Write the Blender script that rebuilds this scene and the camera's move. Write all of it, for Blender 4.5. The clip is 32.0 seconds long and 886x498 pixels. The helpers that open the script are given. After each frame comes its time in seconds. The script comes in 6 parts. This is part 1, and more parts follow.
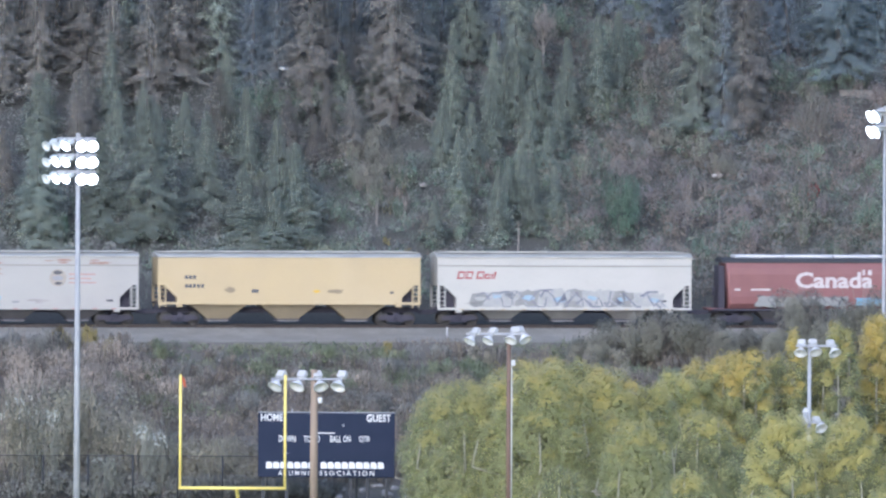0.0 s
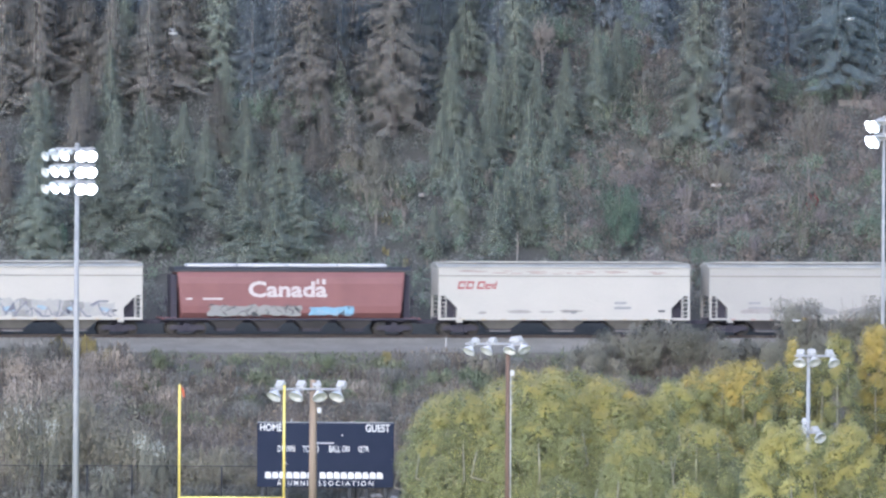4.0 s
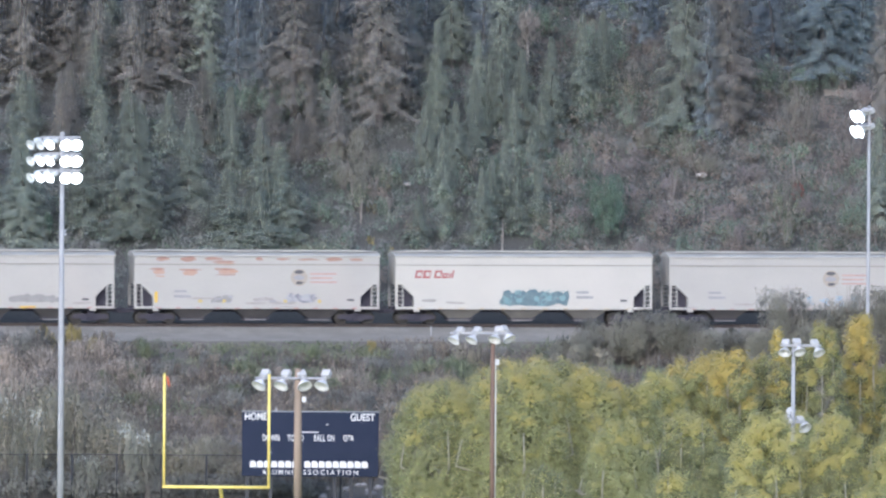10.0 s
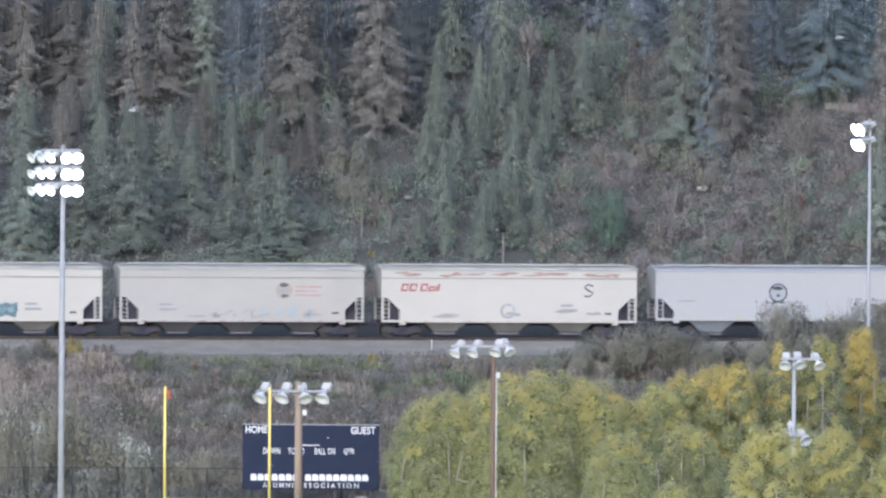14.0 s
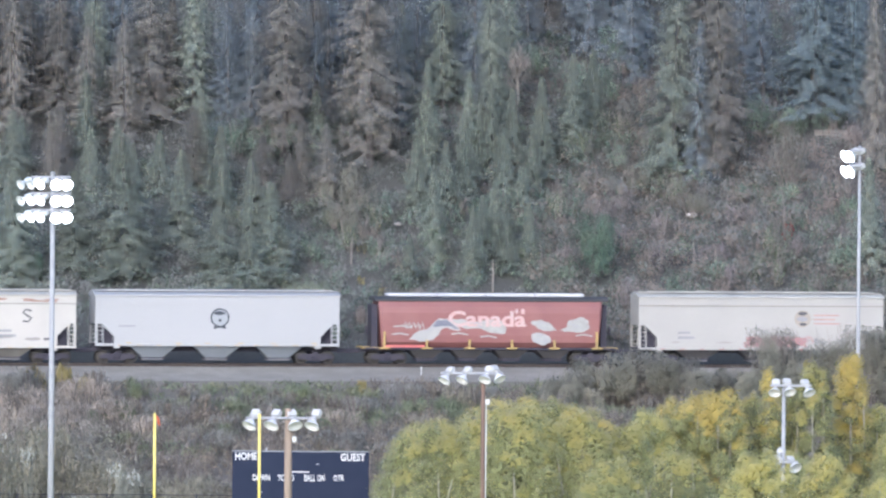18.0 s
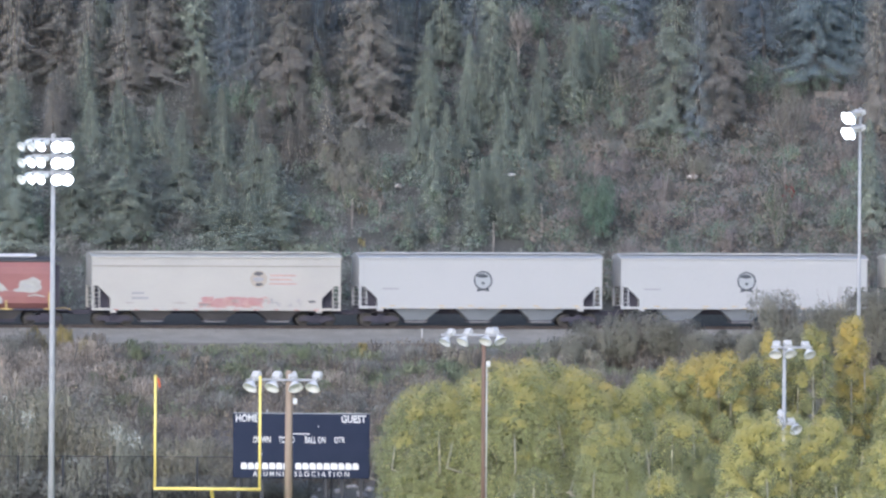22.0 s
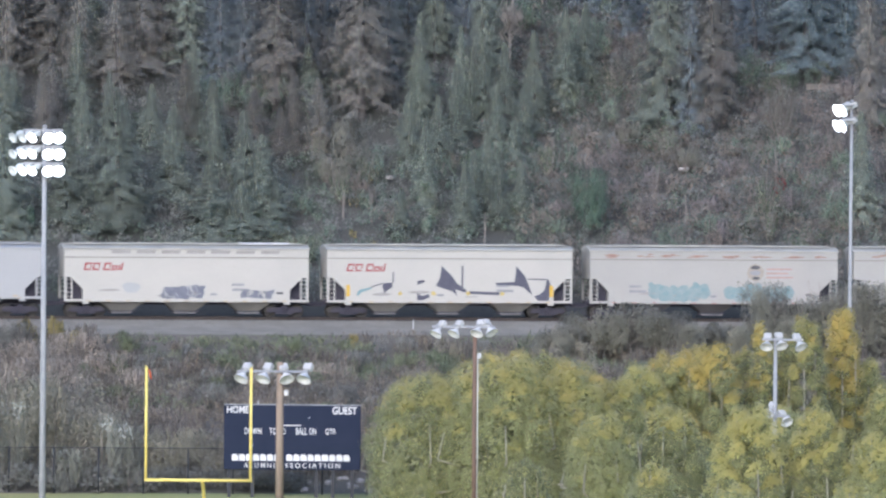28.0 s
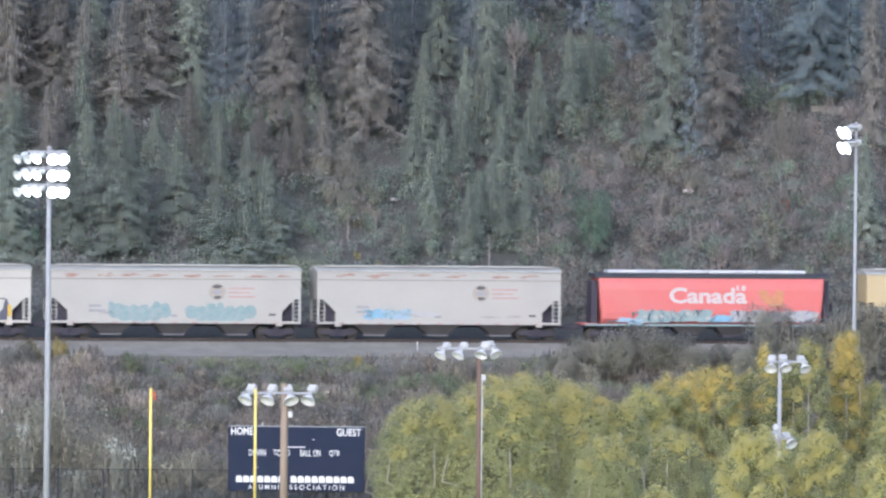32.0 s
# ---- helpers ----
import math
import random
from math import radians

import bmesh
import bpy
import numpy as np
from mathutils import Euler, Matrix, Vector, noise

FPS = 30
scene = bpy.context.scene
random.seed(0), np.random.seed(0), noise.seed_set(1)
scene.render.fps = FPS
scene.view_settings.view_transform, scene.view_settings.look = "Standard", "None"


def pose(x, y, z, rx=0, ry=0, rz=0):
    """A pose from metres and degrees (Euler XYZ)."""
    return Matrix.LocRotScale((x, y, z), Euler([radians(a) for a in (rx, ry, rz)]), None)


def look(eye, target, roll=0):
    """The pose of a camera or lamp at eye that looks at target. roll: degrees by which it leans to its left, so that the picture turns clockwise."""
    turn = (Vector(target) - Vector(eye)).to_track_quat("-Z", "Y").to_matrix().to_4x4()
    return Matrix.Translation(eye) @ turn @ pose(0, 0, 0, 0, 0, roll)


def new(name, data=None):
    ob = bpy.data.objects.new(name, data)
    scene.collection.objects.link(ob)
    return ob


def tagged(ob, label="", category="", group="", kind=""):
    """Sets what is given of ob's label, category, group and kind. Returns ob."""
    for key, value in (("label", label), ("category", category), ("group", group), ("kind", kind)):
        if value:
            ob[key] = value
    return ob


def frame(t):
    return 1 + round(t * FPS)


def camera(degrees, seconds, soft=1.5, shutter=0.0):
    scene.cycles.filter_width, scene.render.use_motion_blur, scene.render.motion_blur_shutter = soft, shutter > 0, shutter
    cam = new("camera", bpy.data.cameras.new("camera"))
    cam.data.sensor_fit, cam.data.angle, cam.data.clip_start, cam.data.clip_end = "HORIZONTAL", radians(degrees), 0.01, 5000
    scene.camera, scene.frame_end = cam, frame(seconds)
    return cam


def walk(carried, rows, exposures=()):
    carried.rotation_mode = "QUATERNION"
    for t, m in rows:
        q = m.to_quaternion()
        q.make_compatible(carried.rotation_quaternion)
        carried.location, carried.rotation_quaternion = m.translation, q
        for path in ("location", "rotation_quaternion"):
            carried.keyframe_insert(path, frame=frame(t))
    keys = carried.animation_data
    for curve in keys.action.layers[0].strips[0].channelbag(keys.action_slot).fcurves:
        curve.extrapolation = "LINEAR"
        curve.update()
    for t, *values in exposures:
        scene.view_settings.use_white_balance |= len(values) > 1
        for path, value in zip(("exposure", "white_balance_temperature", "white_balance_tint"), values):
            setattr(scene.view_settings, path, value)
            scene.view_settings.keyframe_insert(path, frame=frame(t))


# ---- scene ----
# The camera stands on a slope 28 m above the playing field and only sways.
FOV, EYE_Z = 5.0, 28.0
cam = camera(FOV, 32.0, soft=2.4, shutter=0.35)
# seconds, yaw, pitch and roll in degrees
SWAY = """
0.0 0.0736 -1.2668 -0.328
0.5 0.0690 -1.2606 -0.311
1.0 0.0773 -1.2277 -0.323
1.5 0.0600 -1.2326 -0.322
2.0 0.0680 -1.2344 -0.294
2.5 0.0828 -1.2526 -0.312
4.5 0.0658 -1.1847 -0.328
5.0 0.0712 -1.1669 -0.295
5.5 0.0166 -1.1834 -0.261
6.0 -0.0081 -1.1811 -0.292
6.5 -0.0022 -1.1400 -0.306
7.0 -0.0086 -1.1472 -0.302
7.5 -0.0102 -1.1058 -0.331
8.0 -0.0327 -1.1255 -0.317
8.5 -0.0425 -1.2228 -0.324
9.0 -0.0388 -1.3051 -0.360
9.5 -0.0279 -1.3059 -0.324
10.0 -0.0147 -1.2705 -0.396
10.5 -0.0090 -1.2738 -0.402
11.0 0.0042 -1.2944 -0.428
11.5 0.0002 -1.3137 -0.416
12.0 0.0193 -1.2903 -0.446
12.5 0.0008 -1.3138 -0.402
13.0 0.0000 -1.2600 -0.420
13.5 -0.0052 -1.2440 -0.451
14.0 -0.0102 -1.1963 -0.426
14.5 -0.0240 -1.1621 -0.415
16.5 -0.0296 -1.1039 -0.430
17.0 -0.0398 -1.0816 -0.484
17.5 -0.0537 -1.0504 -0.435
18.0 -0.0686 -1.0448 -0.422
18.5 -0.0805 -1.1247 -0.474
19.0 -0.0723 -1.2096 -0.405
19.5 -0.0562 -1.2235 -0.465
20.0 -0.0459 -1.2073 -0.392
20.5 -0.0579 -1.1763 -0.416
21.0 -0.0587 -1.1674 -0.426
21.5 -0.0677 -1.1624 -0.425
22.0 -0.0655 -1.2601 -0.403
22.5 -0.0714 -1.3527 -0.411
23.0 -0.0492 -1.3205 -0.398
23.5 -0.0492 -1.3371 -0.443
24.0 -0.0545 -1.3743 -0.488
24.5 -0.0445 -1.3941 -0.489
25.0 -0.0689 -1.3698 -0.489
25.5 -0.0845 -1.3616 -0.435
27.5 -0.0972 -1.3063 -0.488
28.0 -0.1129 -1.3063 -0.489
28.5 -0.1129 -1.2964 -0.491
29.0 -0.1177 -1.3210 -0.486
29.5 -0.1129 -1.3063 -0.491
30.0 -0.1031 -1.2619 -0.500
30.5 -0.1032 -1.2393 -0.509
31.0 -0.0937 -1.2183 -0.496
31.5 -0.0868 -1.1818 -0.564
32.0 -0.0869 -1.1836 -0.543
"""
ROWS = []
for line in SWAY.split("\n"):
    if line.strip():
        t, yaw, pitch, roll = (float(v) for v in line.split())
        ROWS.append((t, pose(0, 0, EYE_Z, 90 + pitch, roll, yaw)))
# stops, kelvin and tint of the clip as it goes
STOPS = ((0, 1.07), (2, 1.15), (5, 1.12), (8, 1.1), (11, 1.05), (12, 1.0), (14, 1.03), (17, 1.12), (18, 1.32), (19, 1.34), (20, 1.27), (21, 1.2), (22, 1.08), (24, 1.02), (25, 1.0), (28, 0.98), (30, 1.05), (32, 1.12))
KELVIN = ((0, 5320), (3, 5380), (5, 5530), (10, 5560), (13, 5600), (17, 5630), (32, 5630))
EXPOSURE = [(t, stops + 0.04, float(np.interp(t, *zip(*KELVIN))), 15) for t, stops in STOPS]
walk(cam, ROWS, exposures=EXPOSURE)

# ---- light: an even overcast sky ----
world = bpy.data.worlds.new("overcast_sky")
scene.world = world
world.use_nodes = True
wt = world.node_tree
sky = wt.nodes.new("ShaderNodeTexSky")
sky.sky_type, sky.sun_disc = "NISHITA", False
sky.sun_elevation, sky.sun_rotation = radians(26), radians(197)
sky.air_density, sky.dust_density, sky.ozone_density = 1.0, 1.6, 1.0
wt.nodes["Background"].inputs["Strength"].default_value = 0.105
wt.links.new(sky.outputs[0], wt.nodes["Background"].inputs["Color"])
sun = new("sun", bpy.data.lights.new("sun", "SUN"))
sun.data.energy, sun.data.angle, sun.data.color = 1.15, radians(50), (1.0, 0.98, 0.95)
sun.matrix_basis = look((-200, -640, 330), (0, 0, 0))


# ---- materials ----
def material(name, colour, second=None, scale=3.0, rough=0.7, metal=0.0, bump=0.15, fine=40.0, vary=0.0, island=0.0, dirt=None, dirt_amount=0.0, stretch=(1, 1, 1), emit=0.0, trans=0.0, sheen=0.0, clear=0.0):
    """A surface of two colours mixed by coarse and fine noise, with relief; vary: lightness from piece to piece."""
    m = bpy.data.materials.new(name)
    m.use_nodes = True
    nt = m.node_tree
    b = nt.nodes["Principled BSDF"]
    link = nt.links.new
    tc = nt.nodes.new("ShaderNodeTexCoord")
    mp = nt.nodes.new("ShaderNodeMapping")
    mp.inputs["Scale"].default_value = stretch
    link(tc.outputs["Object"], mp.inputs["Vector"])

    def grain(s, detail=4.0):
        n = nt.nodes.new("ShaderNodeTexNoise")
        n.inputs["Scale"].default_value, n.inputs["Detail"].default_value = s, detail
        link(mp.outputs[0], n.inputs["Vector"])
        return n

    def mixed(a, c, f, mode="MIX"):
        x = nt.nodes.new("ShaderNodeMix")
        x.data_type, x.blend_type = "RGBA", mode
        for socket, v in ((x.inputs[6], a), (x.inputs[7], c), (x.inputs[0], f)):
            if hasattr(v, "is_linked"):
                link(v, socket)
            elif isinstance(v, (int, float)):
                socket.default_value = v
            else:
                socket.default_value = (*v, 1)
        return x.outputs[2]

    def ramp(socket, lo, hi):
        r = nt.nodes.new("ShaderNodeMapRange")
        r.inputs[1].default_value, r.inputs[2].default_value = lo, hi
        link(socket, r.inputs[0])
        return r.outputs[0]

    coarse, small = grain(scale), grain(fine)
    col = mixed(colour, second or tuple(0.82 * c for c in colour), ramp(coarse.outputs[0], 0.35, 0.68))
    col = mixed(col, tuple(0.6 * c for c in colour), ramp(small.outputs[0], 0.52, 0.85))
    if dirt:
        d = grain(scale * 0.6, 6.0)
        f = nt.nodes.new("ShaderNodeMath")
        f.operation = "MULTIPLY"
        f.inputs[1].default_value = dirt_amount
        link(ramp(d.outputs[0], 0.5, 0.72), f.inputs[0])
        col = mixed(col, dirt, f.outputs[0])
    for amount, node, out in ((vary, "ShaderNodeObjectInfo", "Random"), (island, "ShaderNodeNewGeometry", "Random Per Island")):
        if amount:
            n = nt.nodes.new(node)
            r = nt.nodes.new("ShaderNodeMapRange")
            r.inputs[3].default_value, r.inputs[4].default_value = 1 - amount, 1 + amount
            link(n.outputs[out], r.inputs[0])
            hv = nt.nodes.new("ShaderNodeHueSaturation")
            link(r.outputs[0], hv.inputs["Value"])
            link(col, hv.inputs["Color"])
            col = hv.outputs[0]
    link(col, b.inputs["Base Color"])
    b.inputs["Roughness"].default_value, b.inputs["Metallic"].default_value = rough, metal
    if sheen:
        b.inputs["Sheen Weight"].default_value, b.inputs["Sheen Roughness"].default_value = sheen, 0.6
    if bump:
        bp = nt.nodes.new("ShaderNodeBump")
        bp.inputs["Strength"].default_value, bp.inputs["Distance"].default_value = bump, 0.02
        link(small.outputs[0], bp.inputs["Height"])
        link(bp.outputs[0], b.inputs["Normal"])
    if emit:
        link(col, b.inputs["Emission Color"])
        b.inputs["Emission Strength"].default_value = emit
    shader = b.outputs[0]
    for amount, node in ((trans, "ShaderNodeBsdfTranslucent"), (clear, "ShaderNodeBsdfTransparent")):
        if amount:
            other = nt.nodes.new(node)
            if node == "ShaderNodeBsdfTranslucent":
                link(col, other.inputs[0])
            mx = nt.nodes.new("ShaderNodeMixShader")
            mx.inputs[0].default_value = amount
            link(shader, mx.inputs[1])
            link(other.outputs[0], mx.inputs[2])
            shader = mx.outputs[0]
    if trans or clear:
        link(shader, nt.nodes["Material Output"].inputs[0])
    return m


M = {
    "grass": material("mown_grass", (0.300, 0.330, 0.130), (0.380, 0.350, 0.150), 0.08, 0.9, bump=0.4, fine=6),
    "soil": material("bank_soil", (0.17, 0.15, 0.125), (0.14, 0.135, 0.10), 0.2, 0.95, bump=0.5, fine=5),
    "hill": material("hill_litter", (0.090, 0.086, 0.080), (0.072, 0.076, 0.066), 0.12, 0.95, bump=0.5, fine=4),
    "ballast": material("ballast_stone", (0.281, 0.262, 0.227), (0.217, 0.204, 0.177), 0.7, 0.9, bump=1.0, fine=5),
    "sand": material("pale_sand", (0.293, 0.258, 0.221), None, 0.6, 0.95, bump=0.3, fine=8),
    "rail": material("rusty_rail_steel", (0.07, 0.055, 0.05), (0.09, 0.075, 0.065), 1.0, 0.5, 0.6),
    "tie": material("creosoted_tie", (0.07, 0.055, 0.045), None, 2.0, 0.9, vary=0.25),
    "rock": material("pale_rock", (0.518, 0.487, 0.457), (0.397, 0.370, 0.343), 1.5, 0.9, bump=0.6, fine=9, vary=0.25),
    # From here foliage is paler than real leaves, hill plants bluer, imitating haze.
    "spruce": material("spruce_needles", (0.292, 0.332, 0.276), (0.333, 0.361, 0.284), 0.5, 0.8, bump=0, vary=0.2, island=0.05, trans=0.5, clear=0.54, sheen=0.15),
    # Shade of the forest interior and blue haze are put into this needle colour.
    "spruce_dark": material("hazed_shade_spruce_needles", (0.235, 0.275, 0.301), (0.261, 0.304, 0.310), 0.5, 0.8, bump=0, vary=0.2, island=0.05, trans=0.5, clear=0.54, sheen=0.15),
    # The needles' own blue, with distance haze mixed into the colour.
    "spruce_blue": material("hazed_blue_spruce_needles", (0.261, 0.329, 0.343), (0.292, 0.351, 0.356), 0.5, 0.8, bump=0, vary=0.2, island=0.05, trans=0.5, clear=0.54, sheen=0.15),
    "spruce_brown": material("rusty_spruce_needles", (0.303, 0.279, 0.244), (0.267, 0.264, 0.231), 0.4, 0.85, bump=0, vary=0.2, island=0.05, trans=0.5, clear=0.54, sheen=0.15),
    "spruce_deep": material("deep_green_spruce_needles", (0.268, 0.310, 0.258), (0.309, 0.338, 0.267), 0.5, 0.8, bump=0, vary=0.2, island=0.05, trans=0.5, clear=0.54, sheen=0.15),
    "spruce_bark": material("spruce_bark", (0.126, 0.115, 0.110), (0.090, 0.085, 0.083), 2.0, 0.9, bump=0.6, stretch=(1, 1, 0.3)),
    "snag": material("bleached_deadwood", (0.270, 0.240, 0.217), (0.195, 0.173, 0.150), 2.0, 0.85),
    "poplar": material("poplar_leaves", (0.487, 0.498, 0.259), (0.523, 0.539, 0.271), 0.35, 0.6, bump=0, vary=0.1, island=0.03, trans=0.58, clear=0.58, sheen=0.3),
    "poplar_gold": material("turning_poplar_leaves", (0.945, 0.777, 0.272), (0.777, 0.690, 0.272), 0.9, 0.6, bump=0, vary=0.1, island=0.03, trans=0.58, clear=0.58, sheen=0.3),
    "poplar_bark": material("pale_poplar_bark", (0.373, 0.347, 0.288), (0.248, 0.225, 0.189), 2.5, 0.85, bump=0.5, stretch=(1, 1, 0.4)),
    # A bluer copy of the bank brush, with haze put into its colour.
    "undergrowth": material("hazed_undergrowth", (0.395, 0.393, 0.356), (0.304, 0.336, 0.284), 0.15, 0.9, bump=0, island=0.09, trans=0.45, clear=0.48, sheen=0.35),
    "bank_tan": material("pale_dry_willow", (0.576, 0.492, 0.403), (0.465, 0.405, 0.322), 0.5, 0.85, bump=0, vary=0.12, island=0.15, trans=0.45, clear=0.12, sheen=0.3),
    "bank_green": material("dark_bramble_leaves", (0.181, 0.224, 0.124), (0.272, 0.272, 0.159), 0.5, 0.8, bump=0, vary=0.25, island=0.2, trans=0.4, clear=0.12, sheen=0.2),
    "bank_gold": material("yellowing_shrub_leaves", (0.414, 0.341, 0.140), (0.310, 0.275, 0.140), 0.8, 0.8, bump=0, vary=0.1, island=0.2, trans=0.35),
    "sprig": material("silver_leaf_tips", (0.62, 0.63, 0.56), (0.5, 0.51, 0.45), 1.5, 0.7, bump=0, island=0.15, trans=0.35),
    "thicket_olive": material("olive_tan_thicket", (0.325, 0.314, 0.238), (0.267, 0.264, 0.210), 0.4, 0.85, bump=0, island=0.15, trans=0.45, clear=0.40, sheen=0.3),
    # Turning leaves, also paler than the rest to paint light on bough tops.
    "poplar_lit_lime": material("lit_lime_poplar_leaves", (0.783, 0.707, 0.278), (0.709, 0.671, 0.292), 0.5, 0.6, bump=0, vary=0.1, island=0.03, trans=0.58, clear=0.58, sheen=0.3),
    "willow": material("grey_green_willow", (0.487, 0.439, 0.325), (0.401, 0.381, 0.266), 0.6, 0.85, bump=0, vary=0.15, island=0.2, trans=0.45, clear=0.3, sheen=0.3),
    "willow_dark": material("dark_bare_willow", (0.336, 0.328, 0.286), (0.269, 0.269, 0.229), 0.6, 0.85, bump=0, vary=0.15, island=0.2, trans=0.45, clear=0.12, sheen=0.3),
    "willow_track": material("hazy_half_bare_willow", (0.316, 0.302, 0.230), (0.262, 0.258, 0.195), 0.6, 0.85, bump=0, vary=0.12, island=0.08, trans=0.45, clear=0.32, sheen=0.3),
    "bay_white": material("dusty_white_hopper_bay", (0.262, 0.250, 0.228), (0.190, 0.180, 0.165), 0.8, 0.8),
    "willow_pale": material("silver_willow_leaves", (0.383, 0.384, 0.306), (0.288, 0.290, 0.224), 0.8, 0.8, bump=0, vary=0.15, island=0.2, trans=0.45, clear=0.3, sheen=0.3),
    "twig": material("bare_grey_twigs", (0.21, 0.19, 0.175), (0.17, 0.15, 0.13), 1.0, 0.9, bump=0, vary=0.2, island=0.35),
    # Grime and faint overspray; also the painted roof-edge shade of one car.
    "grime": material("road_grime_and_shade", (0.304, 0.284, 0.264), (0.352, 0.336, 0.320), 2.0, 0.8, bump=0),
    "brush": material("brown_brush_leaves", (0.370, 0.294, 0.212), (0.204, 0.187, 0.138), 0.15, 0.9, bump=0, island=0.3, trans=0.45, clear=0.12, sheen=0.35),
    "brush_green": material("green_creeper_leaves", (0.232, 0.337, 0.250), (0.296, 0.356, 0.237), 0.2, 0.85, bump=0, island=0.09, trans=0.45, clear=0.48, sheen=0.35),
    "brush_tan": material("tan_dry_brush", (0.434, 0.354, 0.291), (0.345, 0.294, 0.240), 0.12, 0.9, bump=0, island=0.09, trans=0.45, clear=0.48, sheen=0.35),
    "green_leaf": material("fresh_green_leaves", (0.180, 0.272, 0.196), (0.215, 0.285, 0.200), 0.6, 0.7, bump=0, vary=0.15, island=0.05, trans=0.45, clear=0.4),
    "shrub_mauve": material("mauve_bare_shrub", (0.376, 0.320, 0.307), (0.308, 0.274, 0.260), 0.5, 0.9, bump=0, vary=0.15, island=0.09, trans=0.45, clear=0.48, sheen=0.3),
    "shrub_olive": material("olive_shrub_leaves", (0.306, 0.339, 0.219), (0.247, 0.298, 0.201), 0.5, 0.85, bump=0, vary=0.2, island=0.09, trans=0.45, clear=0.48, sheen=0.3),
    "red_leaf": material("red_autumn_leaves", (0.24, 0.06, 0.05), None, 0.8, 0.7, bump=0, island=0.3, trans=0.2),
    "galv": material("galvanised_steel", (0.378, 0.385, 0.403), (0.320, 0.326, 0.345), 1.5, 0.8, 0.0, bump=0.05),
    "pole_wood": material("weathered_pole_wood", (0.34, 0.265, 0.20), (0.25, 0.19, 0.145), 1.2, 0.85, bump=0.5, stretch=(3, 3, 0.25)),
    "pole_dark": material("dark_stained_pole_wood", (0.20, 0.13, 0.10), (0.15, 0.10, 0.08), 1.2, 0.85, bump=0.5, stretch=(3, 3, 0.25)),
    "conduit": material("pale_plastic_conduit", (0.60, 0.60, 0.60), None, 1.0, 0.5),
    "lamp_shell": material("cast_lamp_housing", (0.562, 0.562, 0.562), (0.469, 0.469, 0.469), 3.0, 0.5, 0.0),
    "reflector": material("white_lamp_reflector", (0.758, 0.758, 0.758), (0.702, 0.702, 0.704), 2.0, 0.3),
    "lamp_on": material("burning_lamp_glass", (1.0, 1.0, 0.98), (1.0, 1.0, 0.98), 1.0, 0.3, emit=4.0, bump=0),
    "lamp_glow": material("lit_lamp_reflector", (0.62, 0.65, 0.65), (0.55, 0.58, 0.58), 1.0, 0.4, emit=0.06, bump=0),
    "yellow_post": material("yellow_goal_paint", (0.92, 0.76, 0.22), (0.86, 0.68, 0.18), 1.0, 0.4, bump=0.03),
    "ribbon": material("orange_ribbon", (0.6, 0.14, 0.06), None, 4.0, 0.8),
    "navy": material("navy_scoreboard_paint", (0.009, 0.016, 0.042), (0.013, 0.020, 0.048), 0.8, 0.85, bump=0.03),
    "letter": material("white_sign_paint", (0.78, 0.78, 0.79), None, 3.0, 0.6, bump=0),
    "dark_post": material("dark_steel_post", (0.05, 0.052, 0.06), None, 2.0, 0.6, 0.3),
    "mesh": material("dark_fence_mesh", (0.045, 0.050, 0.055), None, 2.0, 0.8, bump=0, clear=0.92),
    "white_car": material("white_car_paint", (0.491, 0.470, 0.422), (0.449, 0.432, 0.391), 0.45, 0.5, bump=0.03, dirt=(0.5, 0.47, 0.43), dirt_amount=0.45, stretch=(0.6, 1, 1)),
    "grey_car": material("pale_grey_car_paint", (0.404, 0.390, 0.356), (0.368, 0.354, 0.327), 0.45, 0.55, bump=0.03, dirt=(0.42, 0.38, 0.34), dirt_amount=0.4, stretch=(0.6, 1, 1)),
    "blue_car": material("blue_white_car_paint", (0.396, 0.398, 0.398), (0.382, 0.386, 0.386), 0.3, 0.4, bump=0.02),
    "yellow_car": material("cream_yellow_car_paint", (0.503, 0.395, 0.221), (0.471, 0.373, 0.221), 0.4, 0.5, bump=0.03, dirt=(0.55, 0.45, 0.28), dirt_amount=0.4),
    # Maroon mixed paler and greyer, with the haze over it in the colour.
    "maroon_car": material("hazed_faded_maroon_paint", (0.237, 0.106, 0.103), (0.204, 0.090, 0.086), 0.5, 0.55, bump=0.03, dirt=(0.30, 0.14, 0.12), dirt_amount=0.4),
    "dusty_red_car": material("dusty_red_car_paint", (0.27, 0.115, 0.105), (0.235, 0.10, 0.095), 0.5, 0.55, bump=0.03, dirt=(0.38, 0.2, 0.17), dirt_amount=0.35),
    "red_car": material("bright_red_car_paint", (0.598, 0.149, 0.136), (0.564, 0.165, 0.154), 0.5, 0.5, bump=0.03, dirt=(0.6, 0.25, 0.2), dirt_amount=0.3),
    "roof_grey": material("grimy_roof_steel", (0.45, 0.44, 0.395), (0.37, 0.36, 0.325), 0.8, 0.9, bump=0.1),
    "black_roof": material("black_roof_coat", (0.055, 0.055, 0.06), None, 0.8, 0.7),
    "hatch_white": material("white_fibreglass_hatch", (0.655, 0.655, 0.671), None, 0.5, 0.5),
    "under": material("grimy_underframe", (0.044, 0.042, 0.059), (0.061, 0.055, 0.070), 1.5, 0.85, bump=0.2),
    "bay": material("dark_hopper_bay", (0.120, 0.112, 0.115), (0.088, 0.084, 0.085), 0.8, 0.85),
    "bay_pale": material("grey_blue_hopper_bay", (0.30, 0.325, 0.355), (0.25, 0.275, 0.30), 0.6, 0.7),
